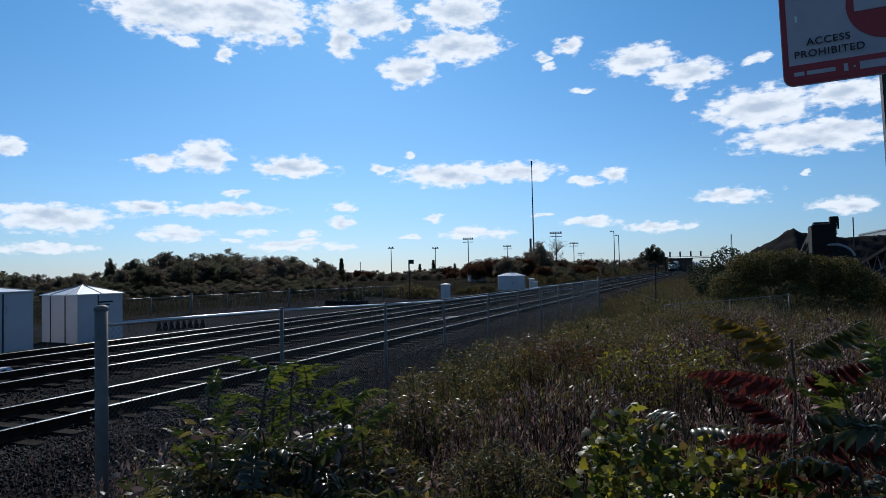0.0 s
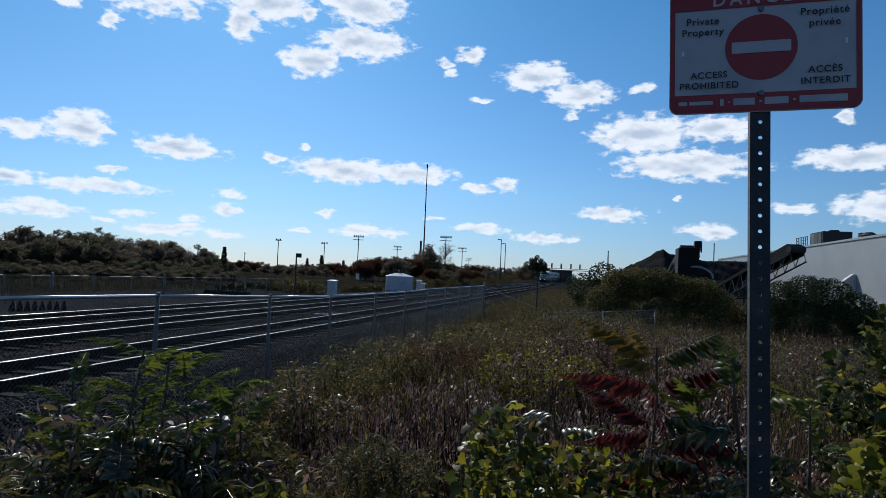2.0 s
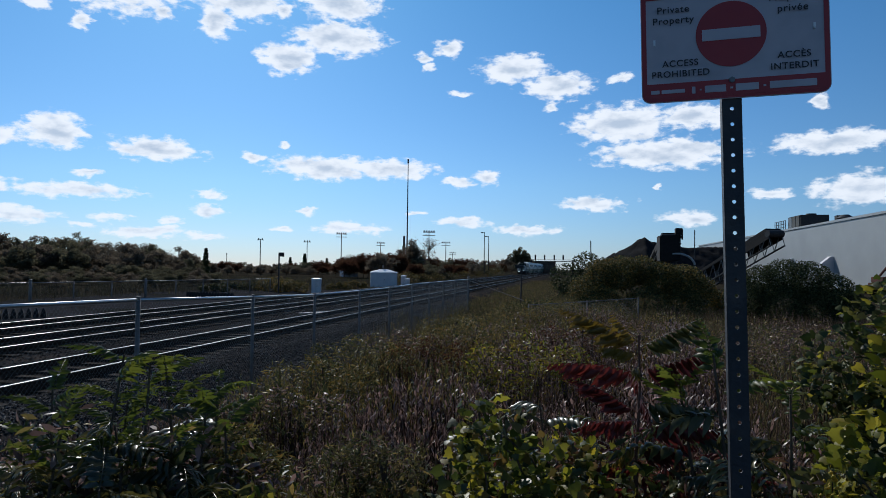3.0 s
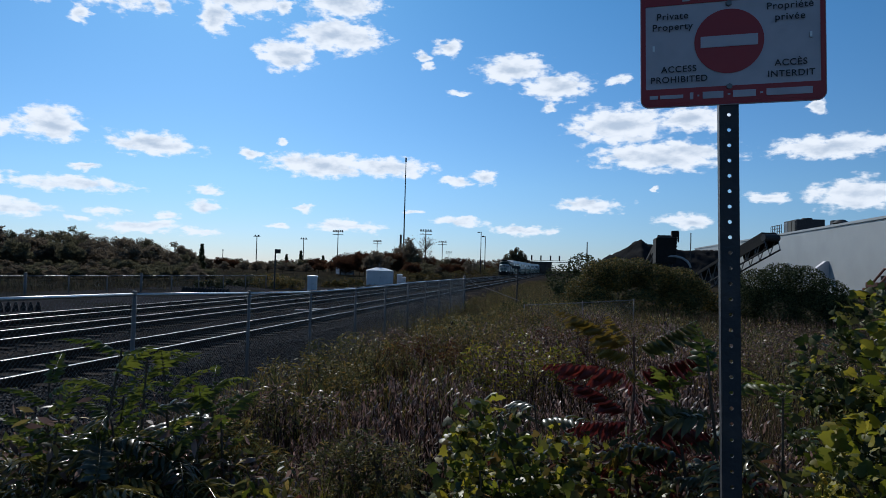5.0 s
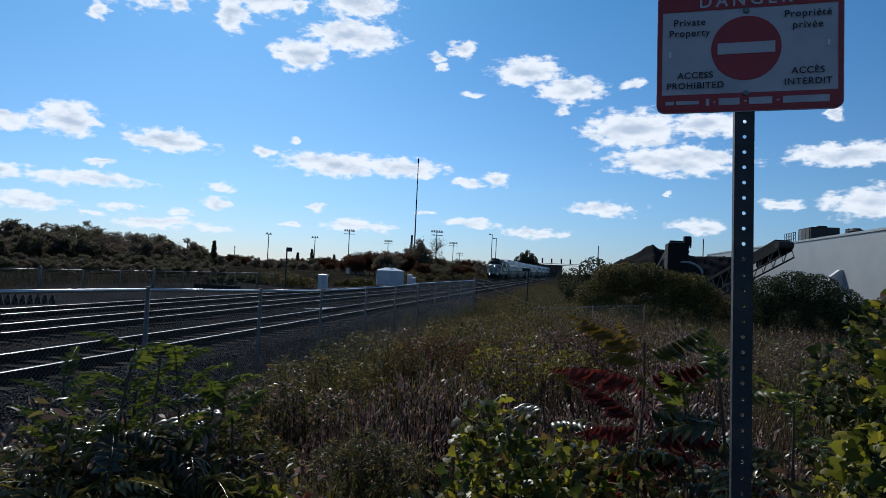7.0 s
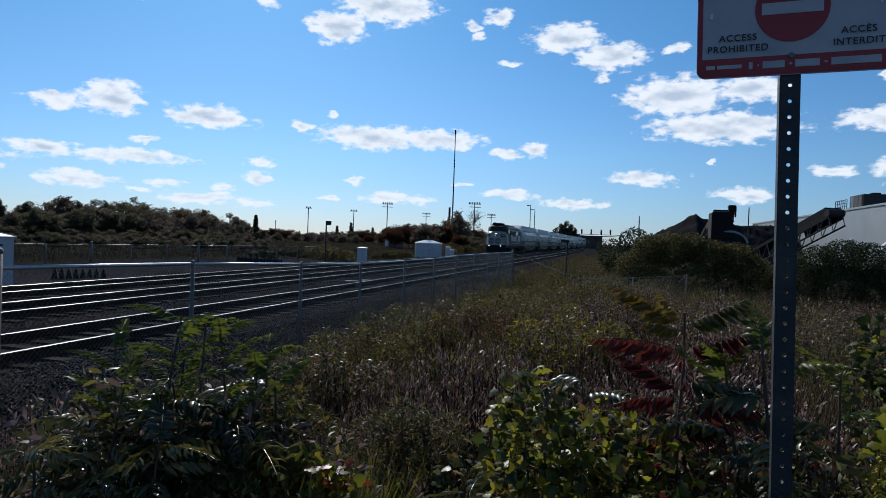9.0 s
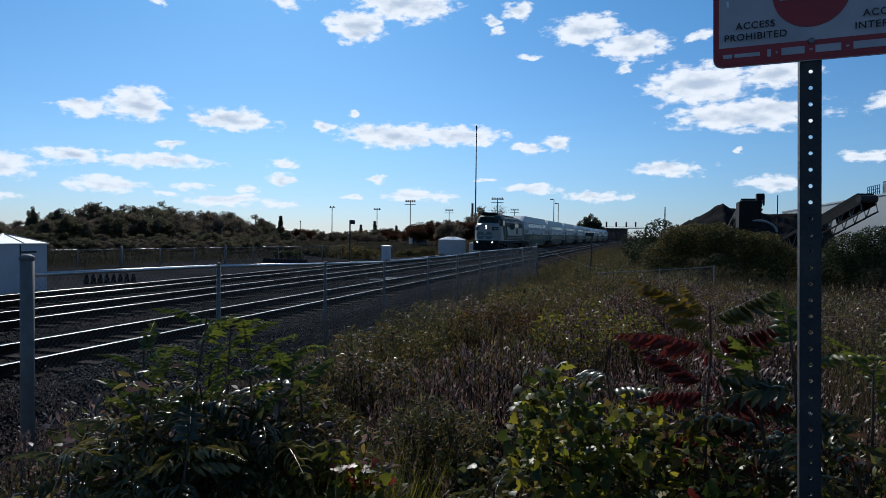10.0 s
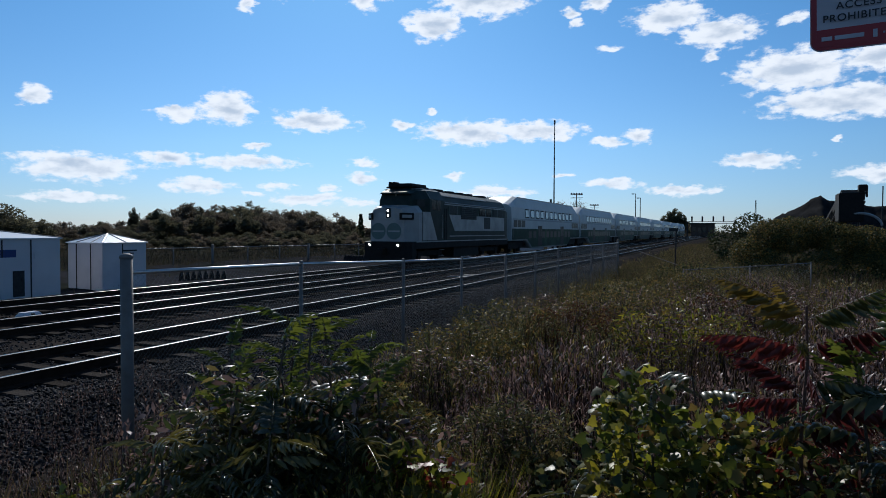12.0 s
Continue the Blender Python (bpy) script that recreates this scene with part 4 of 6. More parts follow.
def build_coach():
    coach = thing("bilevel_coach", pose(0, 0, 0), "white bilevel passenger coach with a dark green lower band", "railway coach", "coaches of the train")
    L, W = 25.6, 1.48

    def bottom(y):
        return float(np.interp(y, [0, 4.4, 5.9, L - 5.9, L - 4.4, L], [1.15, 1.15, 0.45, 0.45, 1.15, 1.15]))

    def top(y):
        return float(np.interp(y, [0, 2.3, L - 2.3, L], [4.15, 4.85, 4.85, 4.15]))

    ys = [0, 1.2, 2.3, 4.4, 5.9, L / 2, L - 5.9, L - 4.4, L - 2.3, L - 1.2, L]
    shell = []
    for y in ys:
        b, t = bottom(y), top(y)
        shell.append([(-1.40, y, b), (1.40, y, b), (W, y, b + 0.12), (W, y, 3.0), (1.42, y, min(3.9, t - 0.3)), (1.16, y, t - 0.1), (0.8, y, t), (-0.8, y, t), (-1.16, y, t - 0.1), (-1.42, y, min(3.9, t - 0.3)), (-W, y, 3.0), (-W, y, b + 0.12)])
    part("body", loft(shell), COACH_WHITE, coach, "white coach body")
    for s in (-1, 1):
        band = [(0.15, 1.27), (4.42, 1.27), (5.92, 0.57), (L - 5.92, 0.57), (L - 4.42, 1.27), (L - 0.15, 1.27), (L - 0.15, 2.16), (0.15, 2.16)]
        part("green_band", prism(band, "x", s * W - 0.01, s * W + 0.008), COACH_GREEN, coach, "dark green band")
        up = Matrix.Translation((s * 1.453, 0, 3.45)) @ Matrix.Rotation(s * radians(-3.8), 4, "Y")
        for k in range(11):
            y = 4.4 + k * 1.68
            pane = part("upper_window", box(bmesh.new(), (-0.014, y - 0.46, -0.30), (0.014, y + 0.46, 0.30), up), PALE_GLASS, coach, "upper deck window painted pale for the sky in it", bevel=0.01)
            part("frame", box(bmesh.new(), (-0.008, y - 0.56, -0.38), (0.008, y + 0.56, 0.38), up), BLACK, pane, "black window gasket")
        part("waist_stripe", prism([(0.3, 2.86), (L - 0.3, 2.86), (L - 0.3, 2.98), (0.3, 2.98)], "x", s * W - 0.01, s * W + 0.007), SIDING, coach, "grey stripe between the decks")
        part("gutter", rods(((s * 1.17, 2.4, 4.77), (s * 1.17, L - 2.4, 4.77), 0.03), n=6), GALV, coach, "roof gutter")
        for y in (0.25, L - 0.25):
            part("grab_rail", rods(((s * (W + 0.05), y, 1.4), (s * (W + 0.05), y, 2.6), 0.02), n=6), GALV, coach)
        for k in range(11):
            y = 5.3 + k * 1.5
            if k in (2, 8):
                continue
            part("lower_window", boxes(((s * W - 0.012, y - 0.5, 1.35), (s * W + 0.016, y + 0.5, 1.95))), DIM_GLASS, coach, "lower deck window", bevel=0.01)
        for y0, n in ((0.6, 3), (L - 3.9, 3)):
            for k in range(n):
                part("end_window", boxes(((s * W - 0.012, y0 + k * 1.12, 2.28), (s * W + 0.014, y0 + 0.95 + k * 1.12, 2.85))), DIM_GLASS, coach, "intermediate window", bevel=0.01)
        for y in (7.9, L - 9.1):
            door = part("door", boxes(((s * W - 0.014, y, 0.62), (s * W + 0.013, y + 1.4, 2.45))), DARK, coach, "double door", bevel=0.008)
            for q in (0.12, 0.78):
                part("door_window", boxes(((s * W, y + q, 1.5), (s * W + 0.018, y + q + 0.5, 2.4))), DIM_GLASS, door)
    part("under_gear", boxes(((-1.1, 0.4, 0.7), (1.1, L - 0.4, 1.14)), ((-0.3, -0.35, 0.75), (0.3, L + 0.35, 1.0))), BLACK, coach, bevel=0.02)
    for y in (-0.18, L + 0.18):
        part("gangway", boxes(((-0.55, y - 0.19, 1.25), (0.55, y + 0.19, 3.3))), BLACK, coach, "dark gangway bellows", bevel=0.03)
    truck(coach, 2.2, 2, 2.4)
    truck(coach, L - 2.2, 2, 2.4)
    return coach


def build_train():
    loco = build_locomotive()
    first = build_coach()
    coaches = [first] + [copy_thing(first, pose(0, 0, 0)) for _ in range(7)]
    return [(loco, 0.0)] + [(c, 18.3 + 26.3 * k) for k, c in enumerate(coaches)]


def front_at(t):
    s = 12.0 - t
    return 31.2 + 20.6 * s + 0.29 * s * s


# ---- huts and cabinets beyond the tracks ----
def build_hut(x, y, lx, ly, h, label):
    """A metal equipment hut: panelled walls, a low hipped sheet roof with ribs, a door and vents. x, y: its south-east corner."""
    z0 = float(ground_z(x, y)) - 0.05
    hut = thing("equipment_hut", pose(x - lx / 2, y + ly / 2, z0), label, "hut", "huts")
    part("base", boxes(((-lx / 2 - 0.06, -ly / 2 - 0.06, -0.2), (lx / 2 + 0.06, ly / 2 + 0.06, 0.1))), BALLAST, hut, "concrete plinth", bevel=0.02)
    part("wall", boxes(((-lx / 2, -ly / 2, 0.1), (lx / 2, ly / 2, h))), WHITE, hut, "white sheet-metal walls", bevel=0.015)
    e, p = 0.05, h + 0.38
    bm = bmesh.new()
    a = [bm.verts.new(v) for v in ((-lx / 2 - e, -ly / 2 - e, h), (lx / 2 + e, -ly / 2 - e, h), (lx / 2 + e, ly / 2 + e, h), (-lx / 2 - e, ly / 2 + e, h))]
    b = [bm.verts.new(v + Vector((0, 0, 0.03))) for v in (q.co for q in a)]
    top = bm.verts.new((0, 0, p))
    bm.faces.new(a)
    for i in range(4):
        bm.faces.new((a[i], a[(i + 1) % 4], b[(i + 1) % 4], b[i]))
        bm.faces.new((b[i], b[(i + 1) % 4], top))
    roof = part("roof", bm, ROOFW, hut, "white hipped sheet roof")
    for sx, sy in ((1, 1), (1, -1), (-1, 1), (-1, -1), (0.4, 1), (-0.4, 1), (0.4, -1), (-0.4, -1), (1, 0), (-1, 0)):
        part("roof_rib", rods(((sx * (lx / 2 + e), sy * (ly / 2 + e), h + 0.04), (0, 0, p + 0.012), 0.016), n=6), GALV, roof)
    for yy in np.arange(-ly / 2 + 0.9, ly / 2 - 0.2, 0.95):
        part("seam", boxes(((lx / 2 - 0.01, yy - 0.02, 0.12), (lx / 2 + 0.018, yy + 0.02, h - 0.03))), DARK, hut)
    for xx in np.arange(-lx / 2 + 0.5, lx / 2 - 0.2, 0.8):
        part("seam", boxes(((xx - 0.02, -ly / 2 - 0.018, 0.12), (xx + 0.02, -ly / 2 + 0.01, h - 0.03))), DARK, hut)
    return hut, z0


def build_huts():
    hut, _ = build_hut(-22.0, 17.55, 1.95, 2.05, 1.95, "white metal signal hut with a low hipped roof")
    part("plate", boxes(((0.972, -0.1, 1.62), (0.99, 0.55, 1.68)), ((0.972, -0.1, 1.52), (0.99, 0.4, 1.56))), DARK, hut, "small dark plate bars")
    hut, _ = build_hut(-21.4, 10.6, 2.6, 4.8, 2.15, "white metal signal hut with a door and a blue notice")
    door = part("door", boxes(((1.29, 0.3, 0.15), (1.33, 1.15, 1.55))), WHITE, hut, "grey door", bevel=0.01)
    part("handle", boxes(((1.33, 1.0, 0.75), (1.37, 1.06, 0.9))), DARK, door)
    part("vent", boxes(((1.29, 0.72, 0.25), (1.345, 1.1, 1.1))), DARK, hut, "dark louvre")
    part("notice", boxes(((1.29, 0.35, 1.55), (1.315, 0.85, 1.8))), material("blue_notice", [(0.02, 0.04, 0.16)], 0.5), hut, "blue notice")
    part("hatch", boxes(((1.29, 1.45, 1.45), (1.32, 1.75, 1.75))), WHITE, hut, "square hatch", bevel=0.01)


def build_cabinet(x, y, w, d, h, label, peak=0.12, yaw=0.0):
    cab = thing("signal_cabinet", pose(x, y, float(ground_z(x, y)) - 0.03, 0, 0, yaw), label, "cabinet", "signal cabinets")
    part("body", boxes(((-w / 2, -d / 2, 0), (w / 2, d / 2, h))), WHITE, cab, bevel=0.02)
    bm = loft([[(-w / 2 - 0.06, -d / 2 - 0.06, h), (w / 2 + 0.06, -d / 2 - 0.06, h), (w / 2 + 0.06, d / 2 + 0.06, h), (-w / 2 - 0.06, d / 2 + 0.06, h)],
               [(-w / 2 - 0.04, -d / 2 - 0.04, h + 0.06), (w / 2 + 0.04, -d / 2 - 0.04, h + 0.06), (w / 2 + 0.04, d / 2 + 0.04, h + 0.06), (-w / 2 - 0.04, d / 2 + 0.04, h + 0.06)],
               [(-w / 6, -d / 6, h + peak + 0.06), (w / 6, -d / 6, h + peak + 0.06), (w / 6, d / 6, h + peak + 0.06), (-w / 6, d / 6, h + peak + 0.06)]])
    part("lid", bm, ROOFW, cab, "pale sloping lid")
    part("door_seam", boxes(((-0.012, -d / 2 - 0.012, 0.1), (0.012, -d / 2 + 0.01, h - 0.08))), SIDING, cab)
    part("handle", boxes(((0.08, -d / 2 - 0.03, h * 0.5), (0.12, -d / 2, h * 0.6))), DARK, cab)
    return cab


def build_cabinets():
    build_cabinet(-22.6, 78.5, 3.3, 2.6, 1.85, "large white signal cabinet with a shallow peaked lid", 0.35, yaw=18)
    build_cabinet(-21.9, 54.6, 0.8, 0.7, 1.35, "small white signal cabinet beside the track", 0.06, yaw=15)
    build_cabinet(-22.3, 87.5, 0.75, 0.6, 1.3, "narrow white cabinet behind the large one", 0.06, yaw=15)
    build_cabinet(-21.2, 85.5, 0.5, 0.4, 0.9, "narrow grey cabinet behind the large one", 0.04, yaw=15)
    vent = thing("vent_stack", pose(-22.7, 78.6, 2.05), "small mushroom vent on the cabinet lid", "vent")
    part("cap", rods(((0, 0, -0.3), (0, 0, 0.12), 0.07), ((0, 0, 0.10), (0, 0, 0.16), 0.16)), GALV, vent)
    for x, y, turn, count in ((-24.5, 41.5, -10, 15), (-22.9, 23.7, 40, 8)):
        guard = thing("trespass_panel", pose(x, y, float(ground_z(x, y)), 0, 0, turn), "low row of black rubber trespass panels", "barrier", "trespass panels")
        for k in range(count):
            a = (k - count / 2) * 0.27
            part("panel", loft([[(a, -0.16, 0), (a + 0.26, -0.16, 0), (a + 0.26, 0.16, 0), (a, 0.16, 0)],
                                [(a + 0.04, -0.14, 0.30), (a + 0.22, -0.14, 0.30), (a + 0.22, 0.14, 0.30), (a + 0.04, 0.14, 0.30)],
                                [(a + 0.10, -0.05, 0.50), (a + 0.16, -0.05, 0.50), (a + 0.16, 0.05, 0.50), (a + 0.10, 0.05, 0.50)]]), BLACK, guard)


# ---- poles ----
def polar(az, dist):
    return -dist * math.sin(radians(az)), dist * math.cos(radians(az))


def build_trackside_bits():
    c = thing("switch_cover", pose(-15.6, 10.4, -0.16, 0, 0, 8), "small white switch cover lying beside the rail", "switch cover")
    part("cover", loft([[(-0.14, -0.26, 0), (0.14, -0.26, 0), (0.14, 0.26, 0), (-0.14, 0.26, 0)], [(-0.09, -0.2, 0.09), (0.09, -0.2, 0.09), (0.09, 0.2, 0.09), (-0.09, 0.2, 0.09)]]), WHITE, c, bevel=0.02)
    part("hasp", boxes(((0.1, -0.04, 0.02), (0.15, 0.04, 0.06))), DARK, c)
    for x, y, r in ((-11.6, 28.2, 24), (-11.2, 29.3, 10)):
        p = thing("plank", pose(x, y, -0.22 if x < -8 else -0.28, 0, 0, r), "pale weathered plank lying on the ballast", "plank", "loose planks")
        part("board", boxes(((-0.5, -0.09, 0), (0.5, 0.09, 0.05))), SIDING, p, bevel=0.008)


def build_mast():
    x, y = polar(14.03, 155)
    mast = thing("radio_mast", pose(x, y, -0.3), "tall slim steel radio mast with a dark lower sleeve", "mast")
    part("sleeve", rods(((0, 0, 0), (0, 0, 7.4), 0.19)), DARK, mast, "thick lower sleeve")
    part("antenna", rods(((-0.75, 0, 5.2), (-0.75, 0, 9.8), 0.26), ((-0.75, 0, 6.5), (0, 0, 6.5), 0.06)), DARK, mast, "dark antenna cylinder")
    bm = rod(bmesh.new(), (0, 0, 7.2), (0, 0, 27.4), 0.17, 0.09, n=10)
    part("shaft", bm, DARK, mast, "slender shaft")
    part("tip", rods(((0, 0, 27.3), (0, 0, 28.3), 0.2)), DARK, mast, "tip fitting")


def light_pole(az, el, dist, heads, width, label):
    x, y = polar(az, dist)
    h = 1.95 + dist * math.tan(radians(el)) + 0.3
    pole = thing("floodlight_pole", pose(x, y, -0.3, 0, 0, az), label, "light pole", "floodlight poles")
    part("shaft", rod(bmesh.new(), (0, 0, 0), (0, 0, h), 0.15, 0.10, n=8), DARK, pole)
    if heads:
        bar = part("crossbar", boxes(((-width / 2, -0.08, h - 0.35), (width / 2, 0.08, h - 0.2))), DARK, pole)
        part("crossbar", boxes(((-width / 2, -0.08, h - 1.15), (width / 2, 0.08, h - 1.0))), DARK, pole) if heads > 3 else None
        for k in range(heads):
            xx = -width / 2 + width * (k + 0.5) / heads
            part("floodlight", boxes(((xx - 0.18, -0.2, h - 0.2), (xx + 0.18, 0.2, h + 0.2))), DARK, bar, bevel=0.04)
    else:
        part("lamp_arm", boxes(((-0.95, -0.08, h - 0.1), (0.1, 0.08, h + 0.05)), ((-1.15, -0.18, h - 0.2), (-0.4, 0.18, h + 0.08))), DARK, pole, "street lamp head", bevel=0.03)
    return pole


def build_poles():
    for az, el, dist, heads, width in ((26.6, 2.3, 190, 2, 1.9), (22.7, 2.2, 205, 3, 2.2), (19.78, 2.95, 185, 5, 3.0), (16.35, 2.2, 230, 4, 3.0),
                                       (12.1, 3.25, 170, 5, 3.2), (10.6, 2.3, 220, 4, 3.0), (10.0, 1.4, 330, 4, 3.4), (33.0, 1.4, 230, 1, 0.5), (29.3, 1.0, 240, 1, 0.4)):
        light_pole(az, el, dist, heads, width, "tall sports-ground floodlight pole" if heads > 1 else "distant slim utility pole")
    for az, el, d in ((7.2, 3.2, 205), (6.82, 2.85, 212)):
        light_pole(az, el, d, 0, 0, "tall street lamp with a flat head")
    x, y = polar(25.04, 56)
    p = thing("sign_pole", pose(x, y, -0.5, 0, 0, 25), "dark steel pole with a small dark board", "sign pole")
    part("shaft", rods(((0, 0, 0), (0, 0, 3.45), 0.06)), DARK, p)
    part("board", boxes(((-0.05, -0.05, 3.25), (0.42, 0.02, 3.6))), DARK, p, bevel=0.01)
    x, y = polar(3.98, 42.5)
    p = thing("marker_post", pose(x, y, float(ground_z(x, y)) - 0.2, 0, 1.2, 0), "leaning dark steel marker post with a small board", "marker post")
    part("shaft", rods(((0, 0, 0), (0, 0, 3.0), 0.045)), DARK, p)
    part("board", boxes(((-0.42, -0.06, 2.82), (0.12, -0.02, 3.02))), DARK, p, bevel=0.01)
    x, y = polar(10.45, 19.8)
    p = thing("wooden_stake", pose(x, y, float(ground_z(x, y)) - 0.15, 0, 16, 20), "old leaning wooden stake in the weeds", "stake")
    part("stake", boxes(((-0.075, -0.06, 0), (0.075, 0.06, 1.3))), WOOD_TIE, p, bevel=0.015)
    for az, d, h in ((-6.9, 21, 0.75), (-8.4, 20, 0.9), (-10.2, 22, 0.7), (-10.9, 17, 0.8)):
        x, y = polar(az, d)
        p = thing("fence_picket", pose(x, y, float(ground_z(x, y)) - 0.05, 0, 2, 0), "short rusty steel picket in the grass", "picket", "field pickets")
        part("picket", rods(((0, 0, 0), (0, 0, h), 0.03), n=6), DARK, p)
    # signal gantry far down the line
    g = thing("signal_gantry", pose(float(bend_of(330)) - 13.3, 330, -0.3), "distant steel signal gantry over the tracks", "gantry")
    part("leg", boxes(((13.0, -0.3, 0), (13.7, 0.3, 7.2))), DARK, g)
    part("leg", boxes(((-7.5, -0.3, 0), (-6.9, 0.3, 7.2))), DARK, g)
    part("beam", boxes(((-7.5, -0.3, 6.2), (13.7, 0.3, 6.5)), ((-7.5, -0.3, 7.0), (13.7, 0.3, 7.2))), DARK, g)
    for x in (-5.2, -0.6, 4.2, 8.6):
        part("signal_head", boxes(((x - 0.35, -0.5, 7.2), (x + 0.35, 0.3, 9.6))), BLACK, g, bevel=0.05)
    x, y = polar(-2.0, 300)
    p = thing("lattice_mast", pose(x, y, -0.3), "distant slim lattice mast", "mast")
    part("shaft", rods(((-0.35, 0, 0), (-0.1, 0, 15.5), 0.1), ((0.35, 0, 0), (0.1, 0, 15.5), 0.1), *[((-0.3, 0, z), (0.3, 0, z + 1.2), 0.06) for z in range(1, 14)]), DARK, p)
    x, y = polar(1.9, 350)
    b = thing("brick_building", pose(x, y, -0.3), "distant brown brick building beside the line", "building")
    part("wall", boxes(((-5.5, 0, 0), (5.5, 9, 6.2))), BRICK, b)
    part("roof", boxes(((-5.8, -0.3, 6.2), (5.8, 9.3, 6.6))), DARK, b)
    for k in range(4):
        part("window", boxes(((-4.4 + k * 2.4, -0.05, 2.0), (-3.2 + k * 2.4, 0.05, 4.4))), TINT_GLASS, b)


# ---- works on the far side of the field ----
def build_works():
    hall = thing("industrial_hall", pose(36.0, 0, -0.3), "long pale metal-clad industrial hall with rooftop units", "building")
    y0, y1, h = 50.0, 190.0, 9.3
    part("wall", boxes(((0, y0, 0), (40, y1, h))), SIDING, hall, "pale metal siding")
    part("parapet", boxes(((-0.15, y0 - 0.1, h - 0.12), (40, y1 + 0.1, h + 0.18))), SIDING, hall, "metal roof edge")
    part("plinth", boxes(((-0.06, y0 - 0.05, 0), (0.05, y1, 0.9))), SIDING, hall, "pale concrete plinth")
    for y in (97.5, 113.5):
        hood = prism([(0.0, 4.5), (-0.4, 4.5), (-1.6, 3.5), (-1.6, 2.9), (0.0, 2.2)], "y", y, y + 1.0)
        part("hood", hood, WHITE, hall, "sloping intake hood")
    u = part("roof_unit", boxes(((3.0, 119.6, h + 0.25), (7.5, 126, h + 2.8)), ((3.2, 120, h), (7.3, 121, h + 0.3)), ((3.2, 124, h), (7.3, 125, h + 0.3))), DARK, hall, "dark rooftop air unit", bevel=0.08)
    for k in range(3):
        part("panel", boxes(((2.95, 119.9 + k * 2.0, h + 0.45), (3.02, 121.7 + k * 2.0, h + 2.6))), GALV if k == 2 else GRILLE, u, bevel=0.02)
    for k in range(2):
        fan = bmesh.new()
        bmesh.ops.create_cone(fan, cap_ends=True, segments=18, radius1=0.9, radius2=0.8, depth=0.3, matrix=pose(5.2, 121.2 + k * 3, h + 2.95))
        part("fan_ring", fan, DARK, u)
    cage = part("roof_railing", rods(((2.6, 126, h + 2.3), (2.6, 132, h + 2.3), 0.06)), DARK, hall, "open rooftop railing")
    for y, z in [(126 + k, 2.3) for k in range(7)] + [(119.0, 2.6), (118.3, 2.6)]:
        part("bar", rods(((2.6, y, h), (2.6, y, h + z), 0.06), n=6), DARK, cage)
    for z in (0.6, 1.15, 1.7):
        part("bar", rods(((2.6, 126, h + z), (2.6, 132, h + z), 0.05), n=6), DARK, cage)
    for z in (0.5, 1.0, 1.5, 2.0, 2.5):
        part("rung", rods(((2.6, 118.3, h + z), (2.6, 119.0, h + z), 0.05), n=6), DARK, cage)
    for y0, k in ((102.5, 1.0), (85.0, 0.75)):
        cowl = boxes(((3, y0, h), (5, y0 + 3.2, h + 0.5)))
        rod(cowl, (4, y0 + 1.6, h + 0.5), (4, y0 + 1.6, h + 1.0 * k), 0.6, 0.6, 14)
        rod(cowl, (4, y0 + 1.6, h + 1.0 * k), (4, y0 + 1.6, h + 1.5 * k), 1.2, 0.5, 14)
        box(cowl, (3.2, y0 + 2.4, h + 0.4), (3.8, y0 + 3.4, h + 1.5 * k))
        part("roof_fan", cowl, DARK, hall, "rooftop fan with a cowl", bevel=0.04)
    # rust-red loader parked between the hall and the field
    lx, ly = polar(-23.7, 80)
    mach = thing("loader", pose(lx, ly, -0.3, 0, 0, 20), "rusty orange loading machine with a mast standing before the hall", "machine")
    part("chassis", boxes(((-1.6, -1.0, 0.6), (1.6, 1.0, 1.3)), ((-1.4, -0.8, 1.3), (0.2, 0.8, 1.9))), RUSTY, mach, bevel=0.06)
    part("cab", boxes(((0.3, -0.7, 1.3), (1.3, 0.7, 2.5)), ((0.25, -0.8, 2.5), (1.4, 0.8, 2.6))), DARK, mach, "dark cab", bevel=0.05)
    part("boom", rods(((-1.2, -0.5, 1.4), (0.6, -0.5, 3.3), 0.12), ((-1.2, 0.5, 1.4), (0.6, 0.5, 3.3), 0.12), ((0.6, -0.5, 3.3), (1.6, -0.5, 2.7), 0.1), ((0.6, -0.6, 3.3), (0.6, 0.6, 3.3), 0.1)), RUSTY, mach, "rusty lifting arms")
    part("bucket", prism([(1.5, 2.2), (2.3, 2.2), (2.5, 2.9), (1.6, 3.1)], "y", -0.9, 0.9), RUSTY, mach, "steel bucket", bevel=0.03)
    for wx in (-1.0, 1.0):
        for wy in (-1.0, 1.0):
            w_ = bmesh.new()
            bmesh.ops.create_cone(w_, cap_ends=True, segments=20, radius1=0.6, radius2=0.6, depth=0.4, matrix=pose(wx, wy, 0.6, 90))
            part("wheel", w_, BLACK, mach, bevel=0.05)
    # stockpile
    rng = np.random.default_rng(8)
    pile = thing("stockpile", pose(0, 0, 0), "tall dark heap of crushed aggregate", "stockpile")
    n, m = 90, 50
    X, Y = np.meshgrid(np.linspace(-16, 34, n), np.linspace(-16, 16, m))
    ridge = np.interp(X[0], [-16, -8, -4, 0.2, 1.2, 4, 9, 15, 22, 34], [0, 5.0, 7.0, 9.6, 8.6, 8.1, 7.2, 7.4, 7.4, 0])[None]
    Z = np.clip(ridge - 0.62 * np.abs(Y) ** 1.05, -0.5, None) + 0.25 * np.sin(X * 1.1 + Y) * np.sin(Y * 0.9) + rng.normal(0, 0.1, X.shape)
    i = (np.arange(m - 1)[:, None] * n + np.arange(n - 1)[None]).ravel()
